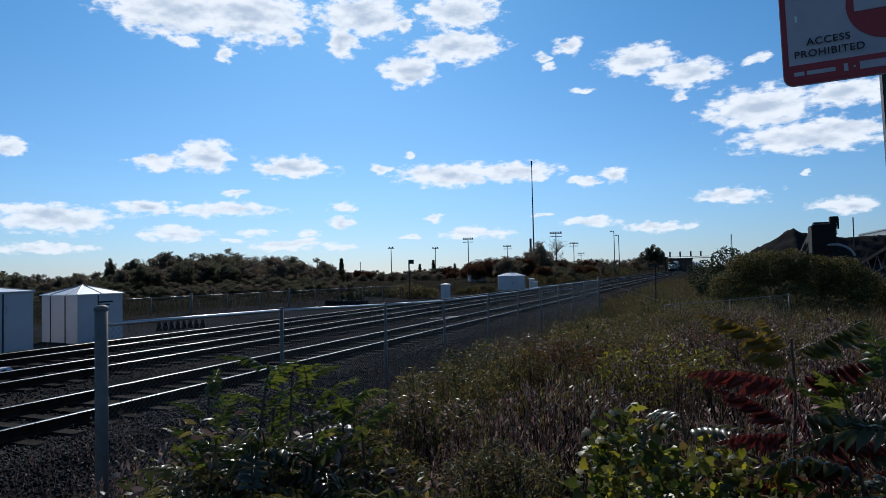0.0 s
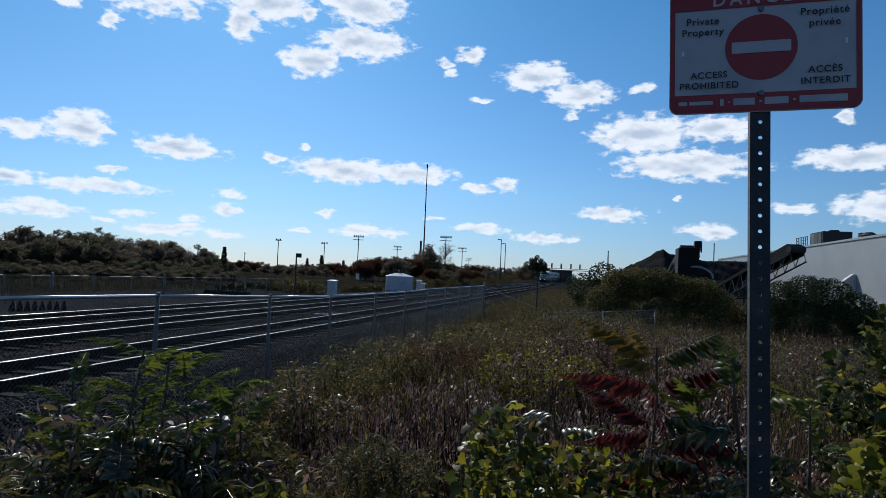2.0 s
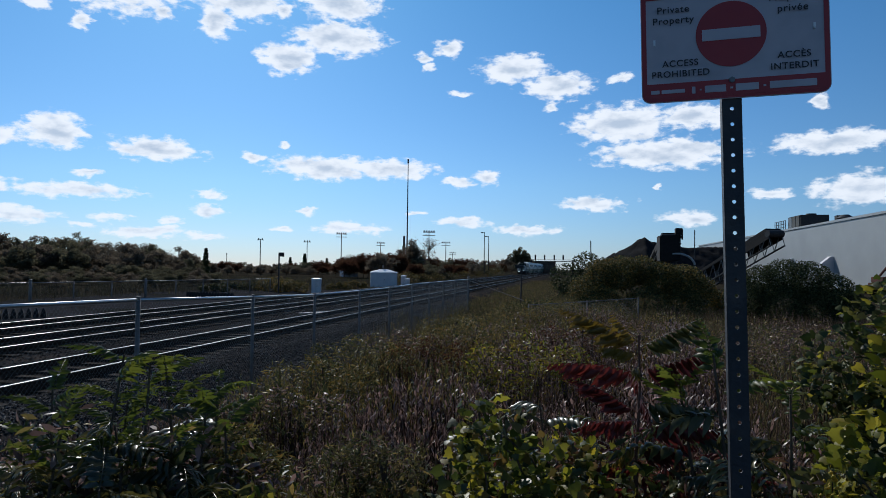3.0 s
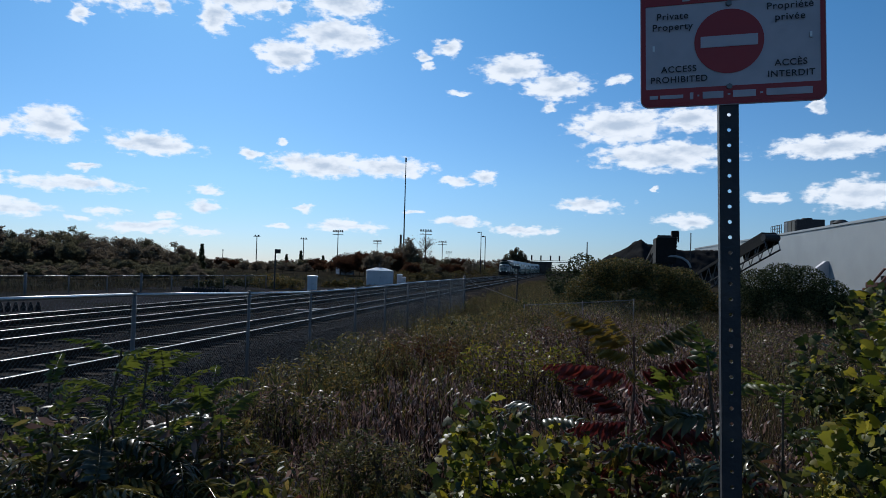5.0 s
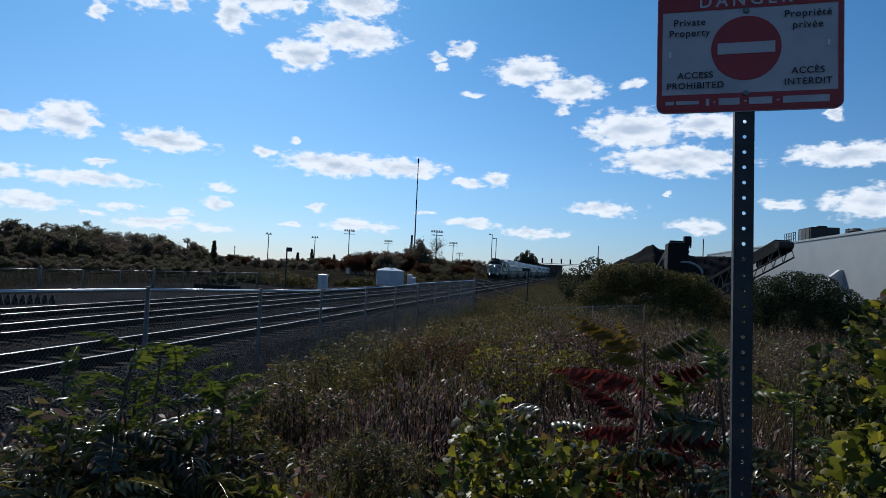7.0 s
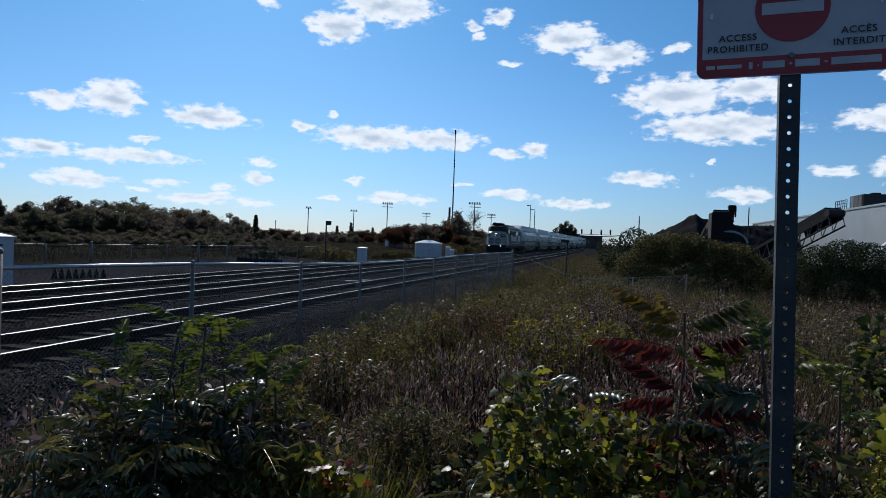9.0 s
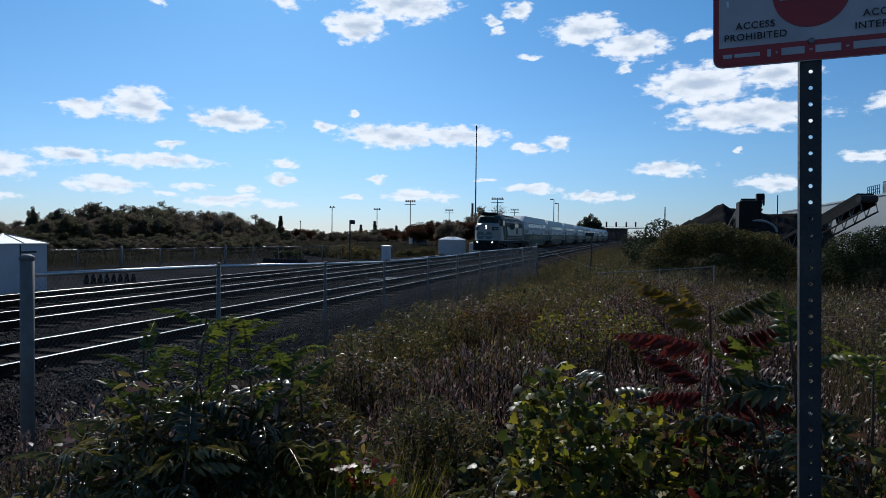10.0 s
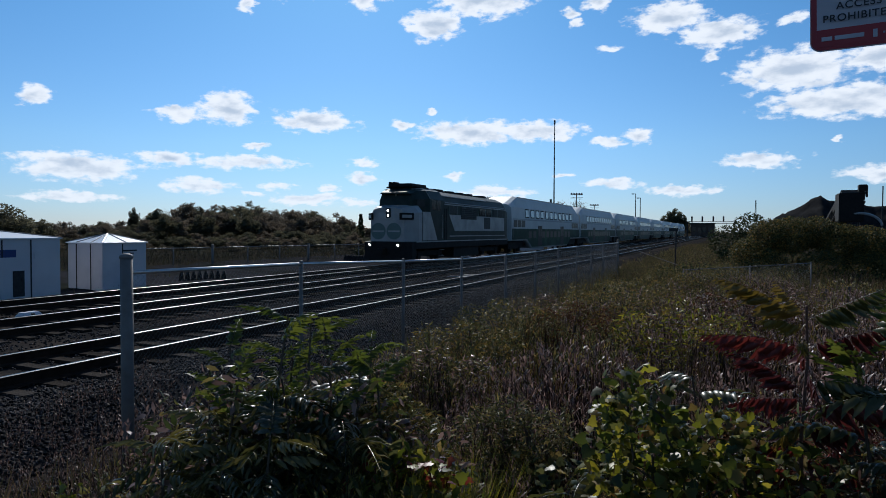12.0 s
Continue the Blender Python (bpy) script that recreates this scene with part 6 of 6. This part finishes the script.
def build_red_sumac(x, y):
    """A slender sumac turning red: a bare upright stem, long ribs standing out from it, and leaflets that hang from the ribs in rows."""
    rng = random.Random(83)
    sh = thing("sumac_shrub", pose(x, y, float(ground_z(x, y))), "slender sumac with drooping dark red autumn leaves", "shrub")
    bm = bmesh.new()
    pts = [Vector(p) for p in ((0.02, 0, -0.05), (0.0, 0.01, 0.5), (-0.012, 0, 0.95), (0.008, 0.01, 1.3), (0.0, 0, 1.56))]
    for p, q, r in zip(pts, pts[1:], (0.0100, 0.0092, 0.0080, 0.0064)):
        rod(bm, p, q, r, r * 0.92, 8)
        bmesh.ops.create_uvsphere(bm, u_segments=8, v_segments=5, radius=r * 1.15, matrix=Matrix.Translation(q))
    stem = part("stem", bm, STEM_RED, sh, "thin dark reddish stem")
    hung = {m: [frond_mesh("frond", m, n, 0.46, d, sd, h, 0.42) for n, d, sd, h in ((14, 0.10, 201, 1.4), (13, 0.28, 202, 1.3), (12, 0.02, 203, 1.35))] for m in (SUMAC_RED, SUMAC_YEL, SUMAC)}
    # height, heading, rise, length, kind
    arms = ((1.36, 178, 20, 0.44, SUMAC_RED), (1.16, 186, 42, 0.36, SUMAC_RED), (1.12, 172, 3, 0.34, SUMAC_RED), (1.13, 200, 1, 0.30, SUMAC_RED), (0.88, 188, 8, 0.26, SUMAC_RED), (0.78, 170, 0, 0.36, SUMAC_RED),
            (1.10, 8, 12, 0.42, SUMAC_RED), (1.22, -8, 5, 0.40, SUMAC), (1.38, 15, 16, 0.38, SUMAC_RED), (0.86, -5, -14, 0.30, SUMAC_RED), (0.98, 35, 4, 0.40, SUMAC_RED), (0.70, 12, -10, 0.36, SUMAC_RED),
            (1.50, 170, 40, 0.42, SUMAC_YEL), (1.52, 200, 48, 0.22, SUMAC_YEL), (1.50, -15, 30, 0.34, SUMAC), (1.46, 215, 25, 0.26, SUMAC_YEL), (1.40, 255, 5, 0.24, SUMAC_YEL), (1.25, 280, -8, 0.26, SUMAC_RED),
            (1.02, 240, -10, 0.28, SUMAC_YEL), (1.30, 95, 10, 0.32, SUMAC_RED), (0.60, 200, -6, 0.30, SUMAC_RED), (0.55, 330, -10, 0.34, SUMAC_RED), (0.92, 120, 10, 0.34, SUMAC_RED))
    for z, head, rise, length, mat in arms:
        k = next(i for i in range(4) if z <= pts[i + 1].z)
        p = pts[k].lerp(pts[k + 1], (z - pts[k].z) / (pts[k + 1].z - pts[k].z))
        part("frond", hung[mat][rng.randrange(3)], None, stem, at=pose(*p, rng.uniform(-12, 12), -rise, head) @ Matrix.Scale(length / 0.46, 4))
    return sh


def build_vine(name, x, y, lobes, n, size, mats, label, seed, face=None):
    """A tangle of vine: woody runners and many lobed leaves hung over one another."""
    rng = np.random.default_rng(seed)
    z = float(ground_z(x, y))
    vine = thing(name, pose(x, y, z), label, "vine")
    for i in range(10 if n < 2000 else 14):
        bm = bmesh.new()
        l0, l1 = lobes[rng.integers(len(lobes))], lobes[i % len(lobes)]
        a = Vector((l0[0] * 0.6, l0[1] * 0.6, -0.1))
        b = Vector(l1[:3]) + Vector(rng.normal(0, l1[3] * 0.4, 3))
        c = Vector(l0[:3]) * 0.5 + b * 0.5 + Vector((0, 0, 0.12))
        pts = [a.lerp(c, t).lerp(c.lerp(b, t), t) for t in (0, 0.25, 0.5, 0.75, 1)]
        for p, q in zip(pts, pts[1:]):
            rod(bm, p, q, 0.006, 0.005, 5)
        part("cane", bm, BARK, vine)
    groups = []
    for k in range(len(mats)):
        m = n // len(mats)
        p = crown_points(rng, m, lobes)
        p[:, 2] = np.maximum(p[:, 2], 0.03)
        groups.append(strew(VINE_LEAF, p, turns(rng, m, 0.75), rng.uniform(0.55, 1.25, m) * size))
    v, f, ix = joined(*groups)
    tagged(part("leaves", soup("leaves", v, f, mats, ix), None, vine, "broad lobed vine leaves"), kind="stuff")
    return vine


def stalk_template(rng, leaves=6):
    """A dry weed stalk a metre tall with drooping narrow leaves and a plume of seed."""
    sv = [(0.008, 0, 0), (-0.004, 0.007, 0), (-0.004, -0.007, 0), (0.033, 0, 0.98), (0.029, 0.002, 0.98)]
    sf = [(0, 1, 4), (0, 4, 3), (1, 2, 4), (2, 0, 3)]
    lv, lf, n = [], [], 0
    for k in range(leaves):
        z, a = 0.25 + 0.6 * k / leaves, rng.uniform(0, 6.28)
        m = Matrix.Translation((0.03 * z, 0, z)) @ Euler((0, rng.choice((-1.0, 1.05)) + rng.uniform(-0.35, 0.35), a)).to_matrix().to_4x4()
        s = rng.uniform(0.09, 0.16)
        for q in LEAF[0]:
            lv.append(tuple(m @ Vector((q[0] * s, q[1] * s * 0.28, q[2] * s))))
        lf += [tuple(i + n for i in t) for t in LEAF[1]]
        n += 6
    for k in range(7):
        z, a = 0.80 + 0.2 * k / 7, rng.uniform(0, 6.28)
        m = Matrix.Translation((0.03 * z, 0, z)) @ Euler((0, rng.uniform(-1.4, -0.7), a)).to_matrix().to_4x4()
        s = rng.uniform(0.05, 0.085) * (1.2 - 0.8 * k / 7)
        for q in LEAF[0]:
            lv.append(tuple(m @ Vector((q[0] * s, q[1] * s * 0.6, q[2] * s))))
        lf += [tuple(i + n for i in t) for t in LEAF[1]]
        n += 6
    return (sv, sf), (lv, lf)


def weeds(name, label, area, n, height, mats, seed, tilt=0.1, keep=None):
    """Weed stalks over an area (x0, x1, y0, y1), as one uncounted mass."""
    rng, rr = np.random.default_rng(seed), random.Random(seed)
    x, y = rng.uniform(area[0], area[1], n), area[2] + (area[3] - area[2]) * rng.random(n) ** 1.35
    if keep is not None:
        ok = keep(x, y)
        x, y = x[ok], y[ok]
    clump = 0.72 + 0.28 * np.sin(x * 1.9 + 0.7 * y) * np.sin(y * 1.1 - 0.8 * x)
    z = ground_z(x, y) - 0.02
    sets_a, sets_b = [], []
    for k in range(3):
        (sv, sf), (lv, lf) = stalk_template(rr, 5 + k)
        sel = slice(k, None, 3)
        p = np.stack([x[sel], y[sel], z[sel]], -1)
        t = turns(rng, len(p), tilt)
        s = clump[sel] * rng.uniform(height[0], height[1], len(p))
        sets_a.append(strew((sv, sf), p, t, s))
        sets_b.append(strew((lv, lf), p, t, s))
    v, f, ix = joined(*sets_a, *sets_b)
    ix = (ix >= 3).astype(int)
    return tagged(new(name, soup(name, v, f, mats, ix)), label, "weeds", kind="stuff")


def grass(name, label, area, n, height, mats, seed, keep=None, tilt=0.28, power=1.3, width=1.0):
    rng = np.random.default_rng(seed)
    x, y = rng.uniform(area[0], area[1], n), area[2] + (area[3] - area[2]) * rng.random(n) ** power
    if keep is not None:
        ok = keep(x, y)
        x, y = x[ok], y[ok]
    n = len(x)
    h = rng.uniform(height[0], height[1], n)
    v, f = strew(BLADE, np.stack([x, y, ground_z(x, y) - 0.02], -1), turns(rng, n, tilt), np.stack([h, h * width * rng.uniform(0.4, 1.0, n) / np.maximum(h, 0.2) * 0.6, h], -1))
    ix = np.repeat(rng.integers(0, len(mats), n), len(BLADE[1]))
    return tagged(new(name, soup(name, v, f, mats, ix)), label, "grass", kind="stuff")


def build_thicket():
    off_track = lambda x, y: x > -5.0 + 0.25 * np.sin(y * 0.8)  # noqa: E731
    brown = lambda x, y: off_track(x, y) & (x > -4.3 + 0.10 * (y - 4)) & (x < 0.9 + 0.13 * y) & ((y < 6.5) | (np.sin(x * 0.9 + 1.0) * np.sin(y * 0.5) < 0.22))  # noqa: E731
    weeds("dry_weed_thicket", "dense thicket of brown dried weed stalks with pale seed heads", (-4.9, 4.5, 3.4, 24), 13000, (0.66, 1.15), [TWIG, SEED], 71, keep=brown)
    weeds("green_weed_patch", "yellow-green goldenrod leaves among the dry stalks", (-4.6, 6, 6, 32), 9500, (0.72, 1.15), [TWIG, WEED], 72, keep=lambda x, y: off_track(x, y) & (np.sin(x * 0.9 + 1.0) * np.sin(y * 0.5) > 0.0))
    weeds("turning_weed_patch", "yellowing and rusty weeds in the thicket", (-3.8, 3.5, 6.5, 24), 4600, (0.75, 1.12), [TWIG, BUSH_Y], 73, keep=lambda x, y: np.sin(x * 1.3 + 0.4) * np.sin(y * 0.7 + 1) > 0.2)
    grass("field_grass", "dry tawny grass of the open field", (-4.6, 32, 6, 48), 60000, (0.35, 0.75), [GRASS_DRY, GRASS_DRY, GRASS_GRN], 74, keep=lambda x, y: off_track(x, y) & (x < 1.2 * y) & ~(brown(x, y) & (y < 22)))
    weeds("field_weeds", "scattered brown weed stalks in the open field", (1.5, 18, 5, 34), 5000, (0.5, 0.9), [TWIG, SEED], 79, keep=lambda x, y: x < 1.0 * y)
    grass("verge_grass", "rank green grass between the fence and the thicket", (-6.2, 3.5, 1.6, 20), 26000, (0.2, 0.5), [GRASS_GRN, GRASS_DRY], 75)
    grass("far_grass", "rough grass beyond the tracks", (-70, -21.8, 5, 130), 26000, (0.15, 0.42), [GRASS_FAR, GRASS_FAR, GRASS_GRN], 76, width=3.0, power=1.0, keep=lambda x, y: (x < -32.5 + 0.2 * (y - 24.5)) | (y > 55) | (np.sin(x * 0.8) * np.sin(y * 0.45) > 0.35))
    weeds("yard_edge_weeds", "rough grey-green weeds behind the far fence", (-52, -24, 22, 80), 9000, (0.5, 1.25), [GRASS_FAR, GRASS_FAR], 104, 0.2, keep=lambda x, y: (x < -33.5 + 0.2 * (y - 24.5)) & (x > -45 + 0.2 * (y - 24.5)))
    lineside = lambda x, y: x > -6.3 + 0.3 * np.sin(y * 0.5)  # noqa: E731
    grass("lineside_grass", "rough green-brown grass along the edge of the ballast", (-6.6, 6, 17, 130), 42000, (0.35, 0.85), [GRASS_GRN, GRASS_DRY, GRASS_GRN], 101, keep=lineside, width=2.0, power=1.5)
    weeds("lineside_weeds", "green weeds along the edge of the ballast", (-6.2, 2, 22, 80), 5500, (0.6, 1.15), [TWIG, WEED], 102, keep=lineside)
    weeds("fence_foot_weeds", "brown weeds in the stones beside the near fence posts", (-7.6, -3.9, 1.6, 7), 2600, (0.25, 0.6), [TWIG, SEED], 103, 0.25)
    weeds("fence_weeds", "thin brown weeds at the foot of the fence", (-5.9, -4.0, 2.2, 12), 1700, (0.25, 0.65), [TWIG, SEED], 77, 0.2)
    weeds("near_weeds", "leafy weeds under the shrubs", (-4.2, 2.6, 1.9, 5.2), 4200, (0.55, 0.95), [TWIG, WEED], 78, 0.22, keep=lambda x, y: (np.hypot(x - 0.4, y - 1.67) > 0.25) & (np.hypot(x, y) > 2.3))


def build_foreground():
    green = [SUMAC]
    build_sumac(-2.50, 2.98, [(-0.36, 0.25, 1.42), (-0.1, -0.2, 1.32), (0.15, 0.3, 1.60), (0.45, 0.05, 1.22), (-0.22, -0.1, 1.12), (0.3, -0.3, 1.1), (-0.2, 0.55, 1.3), (0.3, 0.15, 1.3), (0.02, 0.05, 1.66), (-0.3, -0.35, 1.0), (0.1, -0.45, 0.9), (0.45, 0.35, 1.35)],
                "green sumac shrub with glossy feathery compound leaves", green, 81, per_stem=23, low=0.12)
    build_sumac(-2.08, 3.25, [(-0.1, 0.2, 1.46), (0.1, -0.1, 1.15), (0.22, 0.2, 1.24), (0.0, 0.3, 1.36), (-0.1, -0.3, 1.0), (0.25, -0.1, 0.9)], "green sumac shrub beside the larger one", green, 82, per_stem=20, low=0.12)
    build_red_sumac(0.36, 3.45)
    build_sumac(0.62, 3.7, [(-0.1, 0.1, 1.15), (0.25, 0.0, 1.0), (-0.45, 0.1, 0.9)], "low red and green sumac under the taller one", [SUMAC_RED, SUMAC, SUMAC_RED], 84, STEM_RED, 11, 0.2, 0.5)
    build_sumac(0.80, 3.3, [(0, 0, 1.5), (0.3, 0.2, 1.25), (-0.1, 0.2, 1.3)], "young green sumac behind the sign post", [SUMAC], 85, BARK, 12, 0.25)
    build_sumac(-0.72, 3.3, [(0, 0, 0.66), (0.25, 0.15, 0.60), (0.1, -0.3, 0.5)], "low dark green sumac sprouts", [SUMAC], 86, BARK, 10, 0.15)
    build_sumac(-0.1, 4.6, [(0, 0, 0.95), (-0.3, 0.15, 0.85)], "young sumac in the weeds", [SUMAC, SUMAC_RED], 87, BARK, 9, 0.2)
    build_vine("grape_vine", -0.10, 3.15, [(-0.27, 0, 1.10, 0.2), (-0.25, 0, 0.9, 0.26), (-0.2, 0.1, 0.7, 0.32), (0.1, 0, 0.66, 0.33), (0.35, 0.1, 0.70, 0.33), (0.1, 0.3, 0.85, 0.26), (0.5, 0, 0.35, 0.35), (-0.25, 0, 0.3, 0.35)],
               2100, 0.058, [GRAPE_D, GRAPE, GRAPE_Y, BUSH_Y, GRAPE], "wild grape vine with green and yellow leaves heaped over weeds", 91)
    build_vine("grape_vine", 1.46, 3.1, [(-0.05, 0, 1.0, 0.34), (0.2, 0.1, 1.5, 0.33), (-0.1, 0, 0.55, 0.4), (0.35, 0, 0.6, 0.5), (0.5, 0.2, 1.65, 0.45), (0.65, 0, 1.05, 0.6), (0.2, -0.2, 0.3, 0.45)],
               3900, 0.064, [GRAPE_Y, GRAPE, GRAPE_Y], "tall mass of yellow-green wild grape vine", 92)
    build_vine("grape_vine", 2.02, 5.1, [(-0.05, 0, 1.25, 0.35), (0.3, 0.1, 1.6, 0.36), (0.7, 0, 1.45, 0.45), (0.1, -0.1, 0.8, 0.5), (0.6, 0, 0.8, 0.6), (1.1, 0.2, 1.1, 0.6), (0.3, 0, 0.35, 0.5)], 4200, 0.07, [GRAPE_D, GRAPE, BUSH], "dark green vine-covered shrub in the field", 93)
    build_bush("seeding_goldenrod", -1.92, 3.62, [(0, 0, 1.0, 0.14), (0.12, 0.05, 0.8, 0.2), (-0.14, 0, 0.78, 0.2), (0.05, -0.1, 0.5, 0.26), (0.25, 0.1, 0.55, 0.2)], 5200, 0.052, [WEED, BUSH_Y], "dull yellow-olive goldenrod gone to seed", 140, 10, slim=0.32)
    build_bush("seeding_goldenrod", -1.35, 4.3, [(0, 0, 0.75, 0.16), (0.2, 0.05, 0.6, 0.22), (-0.2, 0, 0.6, 0.22), (0.05, -0.1, 0.35, 0.28)], 3600, 0.05, [WEED, GRASS_GRN], "dull yellow-olive goldenrod gone to seed", 141, 10, slim=0.32)
    grass("green_tuft", "tuft of fresh green grass between the shrubs", (-1.8, -1.2, 2.8, 3.5), 2100, (0.55, 0.92), [GRAPE_Y, SUMAC_TIP, WEED], 142, width=0.6)
    for k, (x, y, h, wide) in enumerate(((-2.6, 3.0, 1.15, 0.36), (-2.05, 3.25, 0.95, 0.36), (-2.7, 2.75, 0.7, 0.34), (-1.75, 3.2, 0.7, 0.3), (0.55, 3.75, 0.75, 0.4), (0.95, 3.3, 0.7, 0.35))):
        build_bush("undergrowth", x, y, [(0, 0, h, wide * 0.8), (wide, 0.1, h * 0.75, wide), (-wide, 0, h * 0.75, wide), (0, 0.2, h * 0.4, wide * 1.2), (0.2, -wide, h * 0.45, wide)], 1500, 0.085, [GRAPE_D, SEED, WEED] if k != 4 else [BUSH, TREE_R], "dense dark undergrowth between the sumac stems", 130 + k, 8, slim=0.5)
    for k, (az, d, wide, h, mats, words_) in enumerate((
            (21.5, 9.5, 0.55, 0.75, [WEED, BUSH_Y], "yellow-green"), (18.5, 12.5, 0.6, 0.8, [WEED, WEED], "green"), (11.9, 11.0, 0.5, 0.75, [TREE_R, BUSH_Y], "rust-brown"),
            (8.6, 13.5, 0.7, 0.8, [WEED, BUSH_Y], "yellow-green"), (3.4, 8.6, 0.55, 0.7, [BUSH_Y, GRAPE_Y], "yellow-green"), (5.5, 16.5, 0.8, 0.8, [WEED, BUSH_Y], "yellow-green"),
            (9.5, 19.0, 0.8, 0.75, [BUSH_Y, WEED], "tawny"), (-1.5, 12.0, 0.6, 0.7, [TREE_R, SEED], "brown"), (14.5, 15.5, 0.6, 0.7, [WEED, SEED], "green"), (2.5, 22.0, 1.0, 0.8, [WEED, BUSH_Y], "green"),
            (-4.5, 15.0, 0.7, 0.65, [SEED, BUSH_Y], "tawny"), (24.5, 7.6, 0.45, 0.6, [WEED, SEED], "green"), (-12.5, 13.0, 0.8, 0.6, [WEED, SEED], "green"), (-17.0, 17.0, 1.0, 0.7, [WEED, SEED], "green"))):
        x, y = polar(az, d)
        build_bush("weed_clump", x, y, [(0, 0, h * 1.22, wide * 0.5), (wide, 0.2, h, wide * 0.55), (-wide, 0, h, wide * 0.55), (0.3, wide * 0.5, h * 0.6, wide * 0.7), (-0.2, -wide * 0.4, h * 0.45, wide * 0.7)],
                   3200, 0.075, mats, words_ + " leafy weed clump standing out of the dry thicket", 160 + k, 10, slim=0.4)
    low = [(-0.3, 0, 0.3, 0.28), (0.2, 0, 0.38, 0.28), (0.0, 0.3, 0.5, 0.3), (-0.5, 0.3, 0.3, 0.28), (0.5, 0.2, 0.35, 0.28)]
    for k, (x, y, mats) in enumerate(((0.75, 2.6, [WEED, GRAPE, SUMAC_YEL]), (-3.2, 2.4, [WEED, SEED]), (-2.1, 2.2, [WEED, TREE_R, GRAPE]), (-1.2, 2.5, [WEED, BUSH_Y, GRAPE_Y]), (-0.5, 2.45, [GRAPE, WEED, SUMAC_RED]), (0.2, 2.5, [WEED, SUMAC_RED, GRAPE_Y]), (1.5, 3.2, [WEED, BUSH]), (1.9, 4.4, [BUSH, WEED]), (0.9, 4.6, [WEED, BUSH_Y]), (-0.6, 3.9, [GRAPE_D, WEED]))):
        build_vine("bramble", x, y, low, 520, 0.06, mats, "tangled low bramble with small green leaves", 94 + k)
    build_vine("vine_sprig", -1.62, 3.05, [(0, 0, 0.8, 0.12), (0.15, 0.05, 0.7, 0.16), (-0.1, 0, 0.6, 0.18), (0.3, 0, 0.75, 0.12)], 260, 0.07, [GRAPE_Y, GRAPE, SUMAC_RED, WEED], "vine sprig with yellow, green and red leaves", 121)
    build_vine("vine_sprig", -4.6, 3.4, [(0, 0, 0.35, 0.12), (0.1, 0, 0.2, 0.15)], 40, 0.08, [GRAPE_Y], "small yellow-green vine sprig by the fence", 120)
    # goldenrod in flower
    g = thing("goldenrod", pose(1.0, 2.9, float(ground_z(1.0, 2.9))), "small goldenrod in yellow flower", "flower")
    rng = np.random.default_rng(5)
    st = bmesh.new()
    pts = []
    for k in range(5):
        a = Vector((rng.uniform(-0.12, 0.12), rng.uniform(-0.1, 0.1), 0))
        b = a + Vector((rng.uniform(-0.06, 0.06), 0, rng.uniform(0.82, 1.05)))
        rod(st, a, b, 0.004, 0.002, 5)
        for j in range(40):
            u = j / 40
            pts.append(b + Vector((rng.normal(0, 0.035 * (1 - u) + 0.006), rng.normal(0, 0.03), -0.16 + 0.18 * u)))
    part("stems", st, TWIG, g)
    v, f = strew(ROCK, np.array([tuple(p) for p in pts]), turns(rng, len(pts), 1), rng.uniform(0.006, 0.012, len(pts)))
    part("flowers", soup("flowers", v, f, [GOLD]), None, g, "yellow flower plumes")


build_ground()
build_tracks()
build_sign()
build_fences()
train = build_train()
build_huts()
build_cabinets()
build_trackside_bits()
build_mast()
build_poles()
build_works()
plant_trees()
build_bushes()
build_thicket()
build_foreground()


def motions():
    """The train comes down the third track towards the camera and slows a little."""
    for ob, back in train:
        rows = []
        for k in range(13):
            y = front_at(float(k)) + back
            half = 9.0 if back == 0 else 12.8
            x = TRACKS[2] + float(bend_of(y + half))
            slope = float(bend_of(y + half + 8) - bend_of(y + half - 8)) / 16
            turn = -math.atan(slope)
            rows.append((float(k), pose(x + math.sin(turn) * half, y, 0, 0, 0, math.degrees(turn))))
        walk(ob, rows)


motions()
